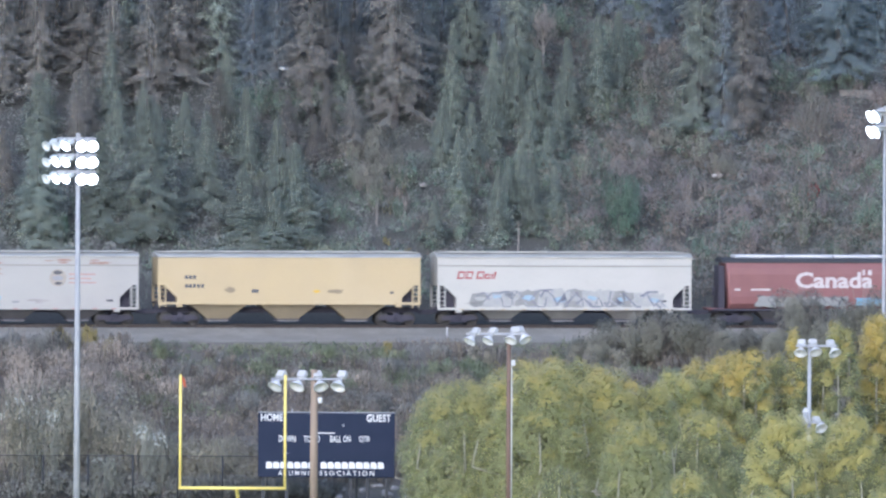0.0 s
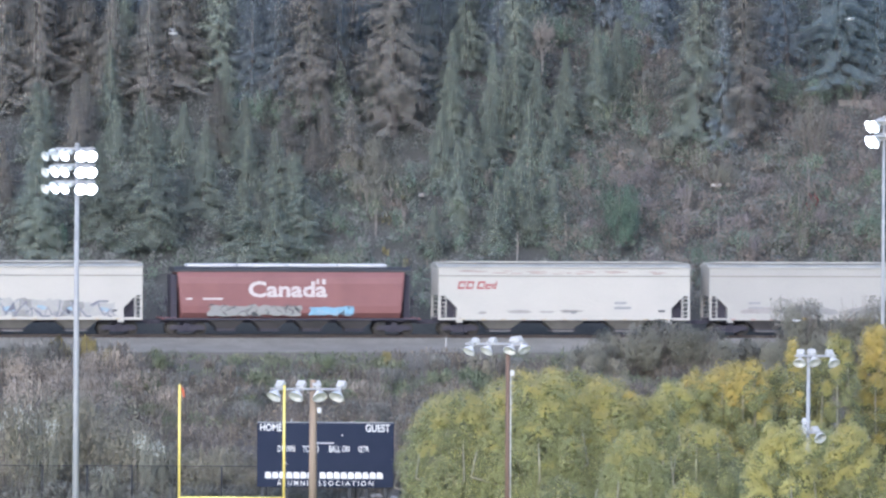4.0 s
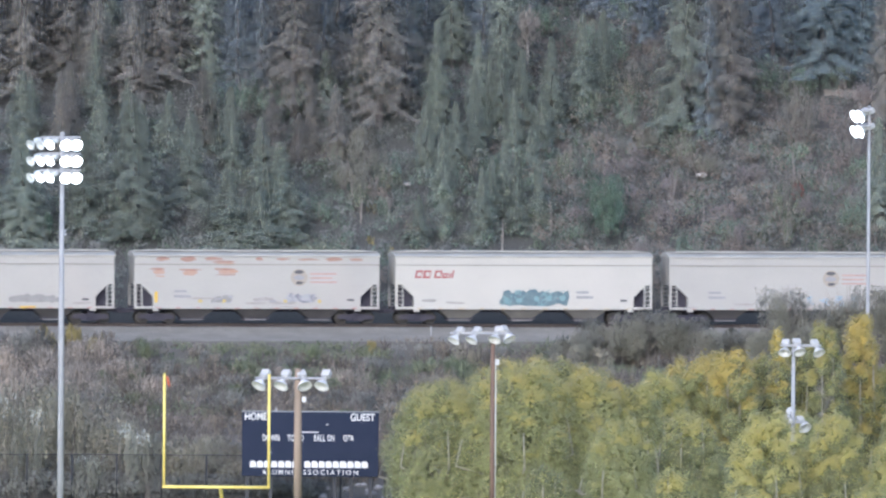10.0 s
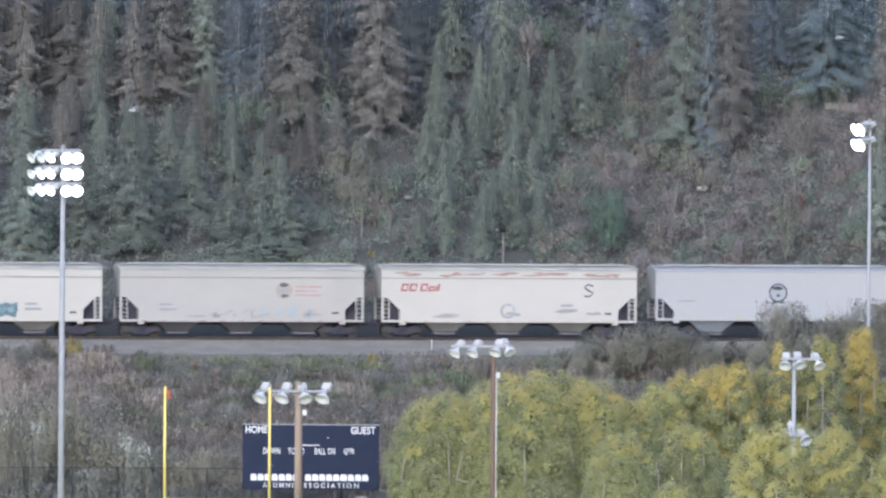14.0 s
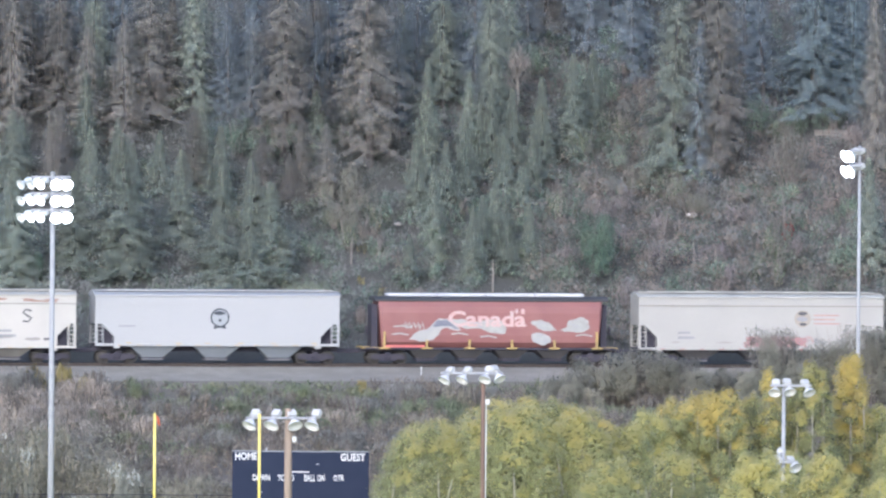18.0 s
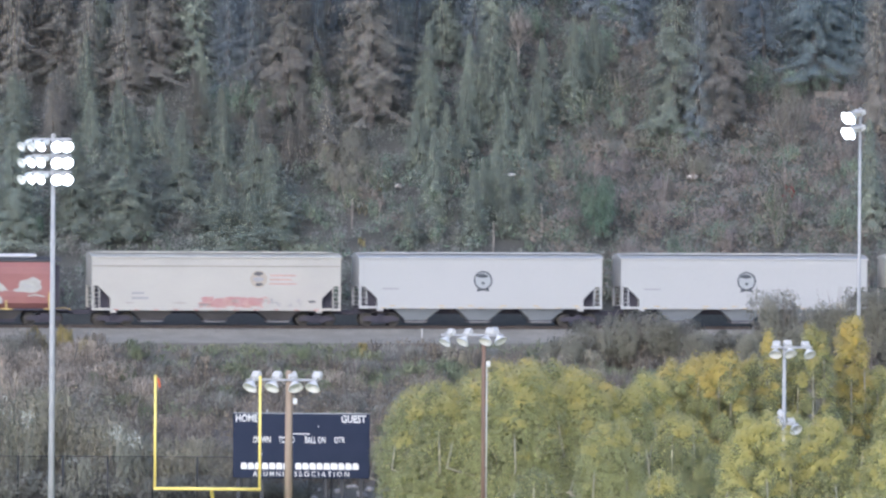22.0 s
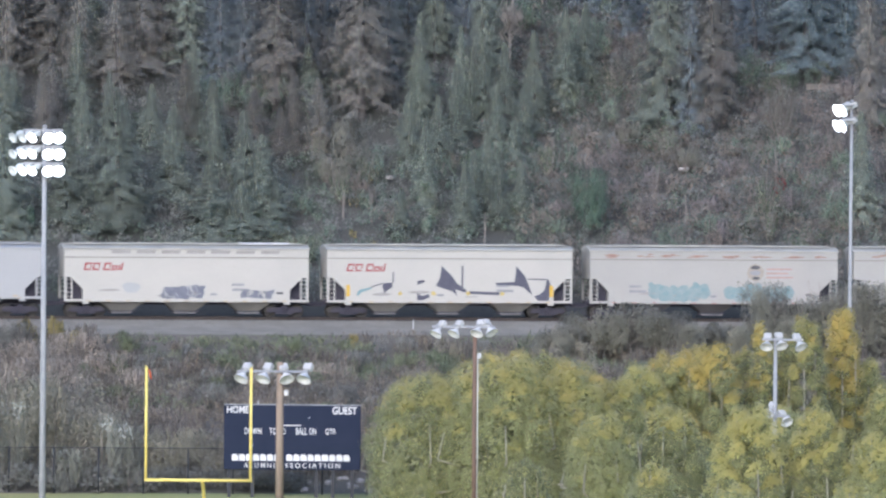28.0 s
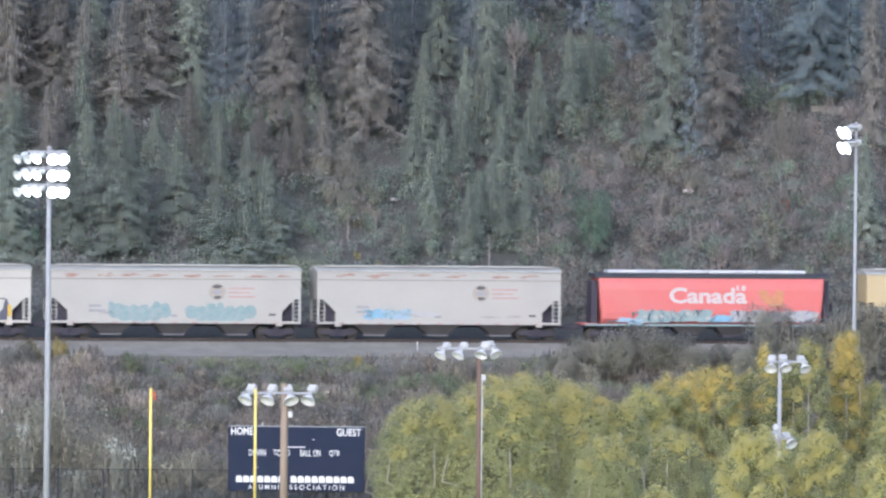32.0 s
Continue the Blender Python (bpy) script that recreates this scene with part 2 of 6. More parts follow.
    "bay_tan": material("dusty_tan_hopper_bay", (0.33, 0.265, 0.165), (0.26, 0.21, 0.14), 0.6, 0.8),
    "gate": material("pale_gate_steel", (0.200, 0.195, 0.198), None, 1.0, 0.7),
    "wheel": material("dark_wheel_steel", (0.07, 0.065, 0.06), None, 3.0, 0.5, 0.5),
    "seam": material("shadowy_seam_steel", (0.261, 0.253, 0.224), None, 1.0, 0.7),
    "rust": material("rust_streak", (0.315, 0.185, 0.139), (0.342, 0.241, 0.202), 3.0, 0.85, bump=0),
    "rust_faint": material("faint_rust_wash", (0.444, 0.370, 0.333), None, 3.0, 0.85, bump=0),
    "mark_red": material("faded_red_lettering", (0.296, 0.037, 0.044), (0.340, 0.089, 0.089), 6.0, 0.6, bump=0),
    "mark_pink": material("washed_pink_lettering", (0.459, 0.296, 0.266), None, 4.0, 0.6, bump=0),
    "mark_white": material("chalky_white_lettering", (0.548, 0.518, 0.503), (0.503, 0.414, 0.400), 5.0, 0.6, bump=0),
    "mark_salmon": material("salmon_lettering", (0.53, 0.33, 0.30), (0.50, 0.40, 0.38), 2.0, 0.6, bump=0),
    "mark_dark": material("dark_stencil_paint", (0.104, 0.104, 0.111), None, 4.0, 0.7, bump=0),
    "mark_grey": material("worn_grey_marking", (0.311, 0.311, 0.318), None, 4.0, 0.7, bump=0),
    "logo_tan": material("faded_tan_emblem", (0.378, 0.336, 0.280), (0.329, 0.295, 0.241), 5.0, 0.7, bump=0),
    "emblem_pale": material("pale_blue_grey_emblem_field", (0.34, 0.36, 0.37), (0.31, 0.33, 0.345), 5.0, 0.6, bump=0),
    "logo_dark": material("slate_emblem", (0.038, 0.046, 0.057), (0.052, 0.059, 0.070), 5.0, 0.6, bump=0),
    "maple": material("faded_gold_emblem", (0.528, 0.240, 0.120), None, 5.0, 0.6, bump=0),
    "reflect": material("amber_reflector_tape", (0.496, 0.376, 0.200), None, 4.0, 0.4, bump=0),
    "amber_dull": material("grimy_yellow_post_paint", (0.46, 0.33, 0.11), (0.38, 0.27, 0.12), 4.0, 0.6, bump=0),
    "amber": material("yellow_handrail_paint", (0.624, 0.400, 0.056), None, 4.0, 0.5, bump=0),
    "spray_grey": material("grey_spray_paint", (0.296, 0.303, 0.318), (0.370, 0.370, 0.377), 3.0, 0.6, bump=0, island=0.15),
    "spray_slate": material("slate_spray_paint", (0.148, 0.155, 0.192), (0.192, 0.200, 0.237), 3.0, 0.6, bump=0, island=0.15),
    "spray_black": material("black_spray_paint", (0.075, 0.075, 0.105), (0.09, 0.09, 0.12), 3.0, 0.6, bump=0, island=0.2),
    "spray_blue": material("pale_blue_spray_paint", (0.266, 0.370, 0.459), (0.311, 0.392, 0.459), 3.0, 0.6, bump=0, island=0.2),
    "spray_bright": material("bright_blue_spray_paint", (0.212, 0.391, 0.517), None, 3.0, 0.6, bump=0, island=0.2),
    "spray_teal": material("teal_spray_paint", (0.212, 0.301, 0.302), (0.276, 0.331, 0.328), 3.0, 0.6, bump=0, island=0.06),
    "spray_dteal": material("deep_teal_spray_paint", (0.096, 0.148, 0.174), (0.141, 0.200, 0.215), 3.0, 0.6, bump=0, island=0.2),
    "buff_grey": material("buffed_out_grey_paint", (0.248, 0.244, 0.231), (0.283, 0.278, 0.264), 2.0, 0.7, bump=0, island=0.05),
    "spray_pale": material("chalky_grey_spray_paint", (0.396, 0.382, 0.355), (0.331, 0.331, 0.323), 2.0, 0.6, bump=0, island=0.1),
    "spray_edge": material("mid_teal_spray_line", (0.165, 0.28, 0.30), (0.2, 0.31, 0.32), 3.0, 0.6, bump=0, island=0.1),
    "rust_orange": material("orange_rust_wash", (0.43, 0.27, 0.19), (0.40, 0.30, 0.25), 3.0, 0.85, bump=0),
    "tape_red": material("faded_red_tape", (0.42, 0.17, 0.15), None, 4.0, 0.5, bump=0),
    "spray_red": material("pink_red_spray_paint", (0.36, 0.19, 0.185), (0.38, 0.24, 0.23), 3.0, 0.6, bump=0, island=0.15),
    "spray_white": material("white_spray_paint", (0.385, 0.380, 0.352), None, 3.0, 0.6, bump=0, island=0.1),
    "spray_yellow": material("yellow_spray_paint", (0.533, 0.414, 0.148), None, 3.0, 0.6, bump=0),
    "feather": material("white_feathers", (0.8, 0.8, 0.8), None, 8.0, 0.8, bump=0),
    "feather_grey": material("grey_wing_feathers", (0.45, 0.46, 0.48), None, 8.0, 0.8, bump=0),
}


# ---- mesh tools ----
def mesh_from(name, verts, faces, mat, smooth=False):
    me = bpy.data.meshes.new(name)
    me.from_pydata([tuple(v) for v in verts], [], faces)
    me.materials.append(M[mat] if isinstance(mat, str) else mat)
    if smooth:
        me.polygons.foreach_set("use_smooth", [True] * len(me.polygons))
    me.update()
    return me


def cards(name, verts, mat, normals=None):
    """One mesh of loose quads; verts is an array of n x 4 x 3, normals one shading direction for each quad."""
    v = np.asarray(verts, dtype=np.float32).reshape(-1, 4, 3)
    n = len(v)
    if normals is not None:
        normals = np.asarray(normals, dtype=np.float32)
        away = (np.cross(v[:, 2] - v[:, 0], v[:, 3] - v[:, 1]) * normals).sum(axis=1) < 0
        v = np.where(away[:, None, None], v[:, ::-1], v)
    me = bpy.data.meshes.new(name)
    me.vertices.add(4 * n)
    me.vertices.foreach_set("co", v.ravel())
    me.loops.add(4 * n)
    me.loops.foreach_set("vertex_index", np.arange(4 * n, dtype=np.int32))
    me.polygons.add(n)
    me.polygons.foreach_set("loop_start", np.arange(n, dtype=np.int32) * 4)
    me.materials.append(M[mat])
    me.update(calc_edges=True)
    if normals is not None:
        me.polygons.foreach_set("use_smooth", [True] * n)
        soft = me.attributes.new("custom_normal", "FLOAT_VECTOR", "POINT")
        soft.data.foreach_set("vector", np.repeat(normals, 4, axis=0).ravel())
        me.update()
    return me


def unit(v):
    return v / np.maximum(np.linalg.norm(v, axis=1), 1e-6)[:, None]


def leaf_quads(rng, centres, size, hub=(0, 0, 0), loose=0.42, lift=0.5):
    """Small leaf quads round the centres that face out and up from their hubs."""
    n = len(centres)
    c = np.asarray(centres)
    face = unit(unit(c - np.asarray(hub)) + np.array([0, 0, lift]) + rng.normal(size=(n, 3)) * loose)
    a = unit(np.cross(face, rng.normal(size=(n, 3))))
    b = np.cross(face, a)
    s = size * rng.uniform(0.6, 1.4, (n, 1))
    return np.stack([c - a * s, c - b * s * 0.62, c + a * s, c + b * s * 0.62], axis=1)


def part(name, me, parent, label="", m=None):
    ob = new(name, me)
    ob.parent = parent
    if m is not None:
        ob.matrix_basis = m
    if label:
        ob["label"] = label
    return ob


def thing(name, label, category, m=None, me=None, group="", kind=""):
    ob = new(name, me)
    if m is not None:
        ob.matrix_basis = m
    return tagged(ob, label, category, group, kind)


BOX_F = [(0, 3, 2, 1), (4, 5, 6, 7), (0, 1, 5, 4), (1, 2, 6, 5), (2, 3, 7, 6), (3, 0, 4, 7)]


class Shape:
    """Collects boxes, tubes and plates into one mesh."""

    def __init__(self):
        self.v, self.f = [], []

    def add(self, verts, faces):
        k = len(self.v)
        self.v += [tuple(p) for p in verts]
        self.f += [tuple(i + k for i in f) for f in faces]
        return self

    def box(self, x0, y0, z0, x1, y1, z1, bevel=0.0):
        if not bevel:
            return self.add([(x0, y0, z0), (x1, y0, z0), (x1, y1, z0), (x0, y1, z0), (x0, y0, z1), (x1, y0, z1), (x1, y1, z1), (x0, y1, z1)], BOX_F)
        b = bevel
        ring = lambda e, z: [(x0 + e, y0, z), (x1 - e, y0, z), (x1, y0 + e, z), (x1, y1 - e, z), (x1 - e, y1, z), (x0 + e, y1, z), (x0, y1 - e, z), (x0, y0 + e, z)]
        lid = lambda z: [(x0 + b, y0 + b, z), (x1 - b, y0 + b, z), (x1 - b, y0 + b, z), (x1 - b, y1 - b, z), (x1 - b, y1 - b, z), (x0 + b, y1 - b, z), (x0 + b, y1 - b, z), (x0 + b, y0 + b, z)]
        return self.loft([lid(z0), ring(b, z0 + b), ring(b, z1 - b), lid(z1)])

    def loft(self, rings, caps=True):
        n, k = len(rings[0]), len(self.v)
        for r in rings:
            self.v += [tuple(p) for p in r]
        for i in range(len(rings) - 1):
            for j in range(n):
                a, b = k + i * n + j, k + i * n + (j + 1) % n
                self.f.append((a, b, b + n, a + n))
        if caps:
            self.f.append(tuple(k + j for j in reversed(range(n))))
            self.f.append(tuple(k + (len(rings) - 1) * n + j for j in range(n)))
        return self

    def tube(self, points, radii, sides=8):
        """A tapered tube along the points."""
        pts = [Vector(p) for p in points]
        radii = radii if isinstance(radii, (list, tuple)) else [radii] * len(pts)
        rings = []
        for i, p in enumerate(pts):
            d = (pts[min(i + 1, len(pts) - 1)] - pts[max(i - 1, 0)]).normalized()
            a = d.cross(Vector((0.31, 0.95, 0.07)) if abs(d.y) < 0.9 else Vector((1, 0, 0))).normalized()
            b = d.cross(a)
            rings.append([p + (a * math.cos(2 * math.pi * k / sides) + b * math.sin(2 * math.pi * k / sides)) * radii[i] for k in range(sides)])
        return self.loft(rings)

    def plate(self, outline, y, depth):
        """A flat plate in the xz plane: outline of (x, z), from y to y + depth."""
        n, k = len(outline), len(self.v)
        self.v += [(x, y, z) for x, z in outline] + [(x, y + depth, z) for x, z in outline]
        self.f += [tuple(k + i for i in range(n)), tuple(k + n + i for i in reversed(range(n)))]
        self.f += [(k + i, k + n + i, k + n + (i + 1) % n, k + (i + 1) % n) for i in range(n)]
        return self

    def done(self, name, mat, smooth=False):
        return mesh_from(name, self.v, self.f, mat, smooth)


def lettering(name, text, height, mat, width=None, align="CENTER", thick=0.012, bold=0.0, space=1.0):
    """Text as a mesh that stands in the xz plane and faces -y."""
    cu = bpy.data.curves.new(name, "FONT")
    cu.body, cu.align_x, cu.align_y, cu.size, cu.extrude, cu.offset = text, align, "CENTER", 1.0, 0.0, bold
    cu.resolution_u, cu.space_character = 3, space
    tmp = bpy.data.objects.new(name, cu)
    scene.collection.objects.link(tmp)
    me = bpy.data.meshes.new_from_object(tmp.evaluated_get(bpy.context.evaluated_depsgraph_get()))
    bpy.data.objects.remove(tmp)
    co = np.array([v.co[:] for v in me.vertices])
    sz = height / (co[:, 1].max() - co[:, 1].min())
    sx = width / (co[:, 0].max() - co[:, 0].min()) if width else sz
    cz = (co[:, 1].max() + co[:, 1].min()) / 2
    cx = (co[:, 0].max() + co[:, 0].min()) / 2 if align == "CENTER" else co[:, 0].min()
    out = np.stack([(co[:, 0] - cx) * sx, np.full(len(co), -thick), (co[:, 1] - cz) * sz], axis=1)
    me.vertices.foreach_set("co", out.astype(np.float32).ravel())
    me.materials.clear()
    me.materials.append(M[mat])
    me.update()
    return me


# ---- the plan: w runs along the track, n away from the camera across it ----
TRACK_TURN = 9.0
TRACK = pose(0, 660, 0, 0, 0, TRACK_TURN)
RAIL_Z = 8.48


def on_track(w, n, z=0.0):
    return TRACK @ Vector((w, n, z))


PROFILE = ((-1500, 40.0), (-760, 30.0), (-660, 26.2), (-646, 26.0), (-575, 0.0), (-63, 0.0), (-58, 0.6), (-34, 3.6), (-14, 6.1), (-9.2, 7.1), (-7.4, 7.56), (-6.9, 7.66), (-5.2, 7.74), (-2.4, 8.1), (-1.7, 8.3), (1.7, 8.3), (2.6, 8.1), (4.4, 7.7), (6, 8.1), (8, 9.3), (120, 78.8), (200, 112.0), (420, 120.0), (2600, 130.0))


def ground(w, n):
    z = float(np.interp(n, [p[0] for p in PROFILE], [p[1] for p in PROFILE]))
    if n > 7:
        z += min(1.0, (n - 7) / 8) * (0.9 * noise.noise((w * 0.07, n * 0.07, 3.1)) + 0.3 * noise.noise((w * 0.3, n * 0.3, 7.7)))
    if -62 < n < -8:
        z += 0.45 * noise.noise((w * 0.09, n * 0.12, 1.3)) * min(1, (n + 62) / 6, (-8 - n) / 4)
    return z


# ---- the ground: field, bank, track bed and wooded hill in one sheet ----
def build_ground():
    ws = sorted(set([-1600, -900, -500, -250, -150, -100] + list(np.arange(-60, 60.1, 1.5)) + [70, 85, 100, 150, 250, 500, 900, 1600]))
    ns = sorted(set([p[0] for p in PROFILE] + [-620, -400, -300, -200, -120, -90] + list(np.arange(-61, -9.3, 1.4)) + list(np.arange(7, 60, 1.2)) + [70, 80, 90, 100, 150, 300, 900]))
    v = [on_track(w, n, ground(w, n)) for n in ns for w in ws]
    k = len(ws)
    f, kinds = [], []
    for i in range(len(ns) - 1):
        mid = (ns[i] + ns[i + 1]) / 2
        for j in range(k - 1):
            f.append((i * k + j, i * k + j + 1, (i + 1) * k + j + 1, (i + 1) * k + j))
            kinds.append(0 if mid < -63 else 1 if mid < -7.3 else 2 if mid < 5 else 3)
    me = mesh_from("ground", v, f, "grass", smooth=True)
    for m in ("soil", "ballast", "hill"):
        me.materials.append(M[m])
    me.polygons.foreach_set("material_index", kinds)
    thing("ground", "mown field, brushy bank, stony track bed and wooded hillside", "ground", None, me, kind="structure")


build_ground()


def build_track():
    track = thing("railway_track", "rusty steel rails on dark wooden ties in ballast", "railway track", TRACK, kind="structure")
    for side in (-0.72, 0.72):
        s = Shape()
        z0 = RAIL_Z
        prof = [(-0.075, -0.17), (0.075, -0.17), (0.075, -0.15), (0.012, -0.13), (0.012, -0.05), (0.036, -0.035), (0.036, 0), (-0.036, 0), (-0.036, -0.035), (-0.012, -0.05), (-0.012, -0.13), (-0.075, -0.15)]
        s.loft([[(x, side + a, z0 + b) for a, b in prof] for x in (-420, 420)])
        part("rail", s.done("rail", "rail"), track)
    s = Shape().box(-0.11, -1.3, RAIL_Z - 0.33, 0.11, 1.3, RAIL_Z - 0.17, 0.012)
    me = s.done("tie", "tie")
    for i in range(-75, 75):
        part("tie", me, track, m=pose(i * 0.55, 0, 0))
    s = Shape()
    for i in range(-600, 600):
        if not -75 <= i < 75:
            s.box(i * 0.55 - 0.11, -1.3, RAIL_Z - 0.33, i * 0.55 + 0.11, 1.3, RAIL_Z - 0.17)
    tagged(part("far_ties", s.done("far_ties", "tie"), track), kind="stuff")


build_track()


def sandy_path():
    """A pale worn path across the upper slope."""
    v, f = [], []
    for i in range(19):
        w = 31.5 + i * 0.6
        wide = min(1.0, i / 6) * 0.6 + 0.9 * noise.noise((w * 0.9, 3.0, 0))
        n = 30.7 - 0.12 * i + 0.4 * noise.noise((w * 0.4, 0, 0))
        for d in (-0.25 - 0.5 * wide, -0.2, 0.2, 0.25 + 0.5 * wide):
            v.append(on_track(w, n + d, ground(w, n + d) + 0.10 - 0.05 * abs(d)))
    for i in range(18):
        for j in range(3):
            f.append((i * 4 + j, i * 4 + 4 + j, i * 4 + 5 + j, i * 4 + 1 + j))
    thing("sandy_path", "pale sandy path worn across the hillside", "path", None, mesh_from("sandy_path", v, f, "sand"), kind="structure")


sandy_path()


# ---- plants ----
def spruce_mesh(seed, height=10.0, radius=1.6, bare=0.04, full=1.0, droop=0.35, mat="spruce", grain=0.19, taper=1.0, ragged=0.15):
    """Whorls of drooping branches, each a row of hanging needle sprays."""
    rng = np.random.default_rng(seed)
    quads, soft = [], []
    up = np.array([0, 0, 1.0])

    def spray(q, out):
        quads.append(q)
        soft.append(out * 0.8 + up * 0.5 + rng.normal(0, 0.15, 3))

    z, a = bare * height, 0.0
    heavy = rng.uniform(0, 6.28)
    while z < height * 0.985:
        k = 1 - (z - bare * height) / (height * (1 - bare))
        a += 2.39996 + rng.normal(0, 0.25)
        swell = 1 + ragged * 1.2 * math.sin(z * 1.7 + heavy + 1.3 * math.sin(a)) * min(1, 2 * k)
        le = radius * (0.03 + 0.97 * k ** taper) * swell * rng.uniform(0.72, 1.0 + ragged)
        out = np.array([math.cos(a), math.sin(a), 0.0])
        side = np.array([-out[1], out[0], 0.0])
        steps = max(2, int(le / grain))
        for j in range(steps):
            f = 0.25 + 0.75 * (j + 0.6) / steps
            p = out * le * f + np.array([0, 0, z - droop * le * f ** 1.4 + 0.12 * le * f ** 4])
            wdt = (0.06 + 0.17 * le * (1 - 0.55 * f)) * rng.uniform(0.4, 1.4)
            for sgn in (-1, 1):
                d = side * sgn * wdt + (out * rng.uniform(0.0, 0.2) + np.array([0, 0, -0.05 - 0.3 * rng.random()])) * (0.35 + 0.65 * min(1, le))
                e = out * (0.03 + 0.02 * rng.random()) + np.array([rng.normal(0, 0.015), rng.normal(0, 0.015), -0.07 - 0.05 * rng.random()])
                spray([p - e, p + d - e * 0.4, p + d + e * 0.5, p + e], out)
            if j % 2 == 0:
                hang = np.array([rng.normal(0, 0.05), rng.normal(0, 0.05), (-0.14 - 0.2 * rng.random()) * min(1, 0.3 + le)])
                spray([p - side * 0.08, p - side * 0.02 + hang, p + side * 0.02 + hang, p + side * 0.06], out)
        z += 0.040 / full * rng.uniform(0.7, 1.3) * (0.45 + 0.6 * k) * (height / 12) ** 0.35
    # needles close to the trunk
    for i in range(300):
        f = rng.random() ** 1.4
        k = 1 - f
        a = rng.uniform(0, 6.283)
        out = np.array([math.cos(a), math.sin(a), 0.0])
        side = np.array([-out[1], out[0], 0.0])
        r = radius * (0.03 + 0.97 * k ** taper) * rng.uniform(0.3, 0.62)
        p = out * r + up * (height * (bare + (0.97 - bare) * f))
        wd, ht = 0.10 + 0.14 * r, 0.22 + 0.3 * r
        spray([p - side * wd, p + up * ht * 0.3, p + side * wd, p - up * ht + side * rng.normal(0, 0.06)], out)
    top = np.array([0, 0, height])
    for i in range(5):
        a = 6.28 * i / 5
        d = np.array([math.cos(a), math.sin(a), 0]) * 0.06
        spray([top - up * 0.5 - d, top - d * 0.2, top + d * 0.2, top - up * 0.5 + d], np.array([-d[1], d[0], 0.0]) * 12)
    return cards("needle_crown", quads, mat, unit(np.array(soft)))


def trunk_mesh(seed, height, r0, mat="spruce_bark"):
    rng = np.random.default_rng(seed)
    pts = [(rng.normal(0, 0.012 * height * f), rng.normal(0, 0.012 * height * f), -0.6 + (height + 0.5) * f) for f in (0, 0.06, 0.3, 0.6, 0.98)]
    return Shape().tube(pts, [r0 * 1.25, r0, r0 * 0.75, r0 * 0.42, 0.015], 8).done("trunk", mat, True)


# height and reach as built, and some trees of each tone
SPRUCE = {
    "green": (7.0, 1.3, [(spruce_mesh(s, 7, 1.55, 0.02, 1.0, 0.38, m, 0.2, 0.95), trunk_mesh(s, 7, 0.11)) for s, m in ((1, "spruce"), (2, "spruce"), (3, "spruce"), (4, "spruce_brown"), (5, "spruce"), (6, "spruce"))]),
    "shady": (7.0, 1.3, [(spruce_mesh(s, 7, 1.65, 0.02, 1.0, 0.32, "spruce_deep", 0.2, 0.9, 0.2), trunk_mesh(s, 7, 0.11)) for s in (7, 8)]),
    "brown": (13.0, 2.0, [(spruce_mesh(s, 13, 2.3, 0.08, 0.8, 0.42, "spruce_brown", 0.22, 0.72, 0.2), trunk_mesh(s, 13, 0.17)) for s in (11, 12, 13)]),
    "grey": (13.0, 1.6, [(spruce_mesh(s, 13, 1.8, 0.08, 0.85, 0.40, "spruce", 0.24, 0.6, 0.2), trunk_mesh(s, 13, 0.15)) for s in (31, 32)]),
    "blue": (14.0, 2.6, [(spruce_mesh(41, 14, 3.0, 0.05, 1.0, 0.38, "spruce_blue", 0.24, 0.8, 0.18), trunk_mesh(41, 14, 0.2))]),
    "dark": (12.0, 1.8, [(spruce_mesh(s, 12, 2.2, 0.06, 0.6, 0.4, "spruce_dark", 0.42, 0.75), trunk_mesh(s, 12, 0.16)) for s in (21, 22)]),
}
TREE_LABEL = {
    "green": "dark green spruce with drooping branches on the hillside",
    "shady": "dark green spruce with dense drooping branches on the slope",
    "brown": "tall spruce with rust-brown drooping branches on the hillside",
    "grey": "tall slim grey-green spruce with a bare lower trunk",
    "blue": "broad blue-green spruce, haze in its colour, with layered drooping branches",
    "dark": "spruce deep in the hillside forest, shade and haze in its colour",
}
tree_rng = random.Random(5)


def spruce(tone, w, n, h, r):
    h0, r0, built = SPRUCE[tone]
    r *= {"shady": 1.4, "green": 1.3, "brown": 1.38, "dark": 1.4}.get(tone, 1.2)
    crown, trunk = tree_rng.choice(built)
    p = on_track(w, n, ground(w, n) - 0.1)
    m = pose(p.x, p.y, p.z, tree_rng.uniform(-1.5, 1.5), tree_rng.uniform(-1.5, 1.5), tree_rng.uniform(0, 360)) @ Matrix.Diagonal((r / r0, r / r0, h / h0, 1))
    ob = thing("spruce_tree", TREE_LABEL[tone], "tree", m, group="hillside spruces")
    part("crown", crown, ob)
    part("trunk", trunk, ob)
    return ob


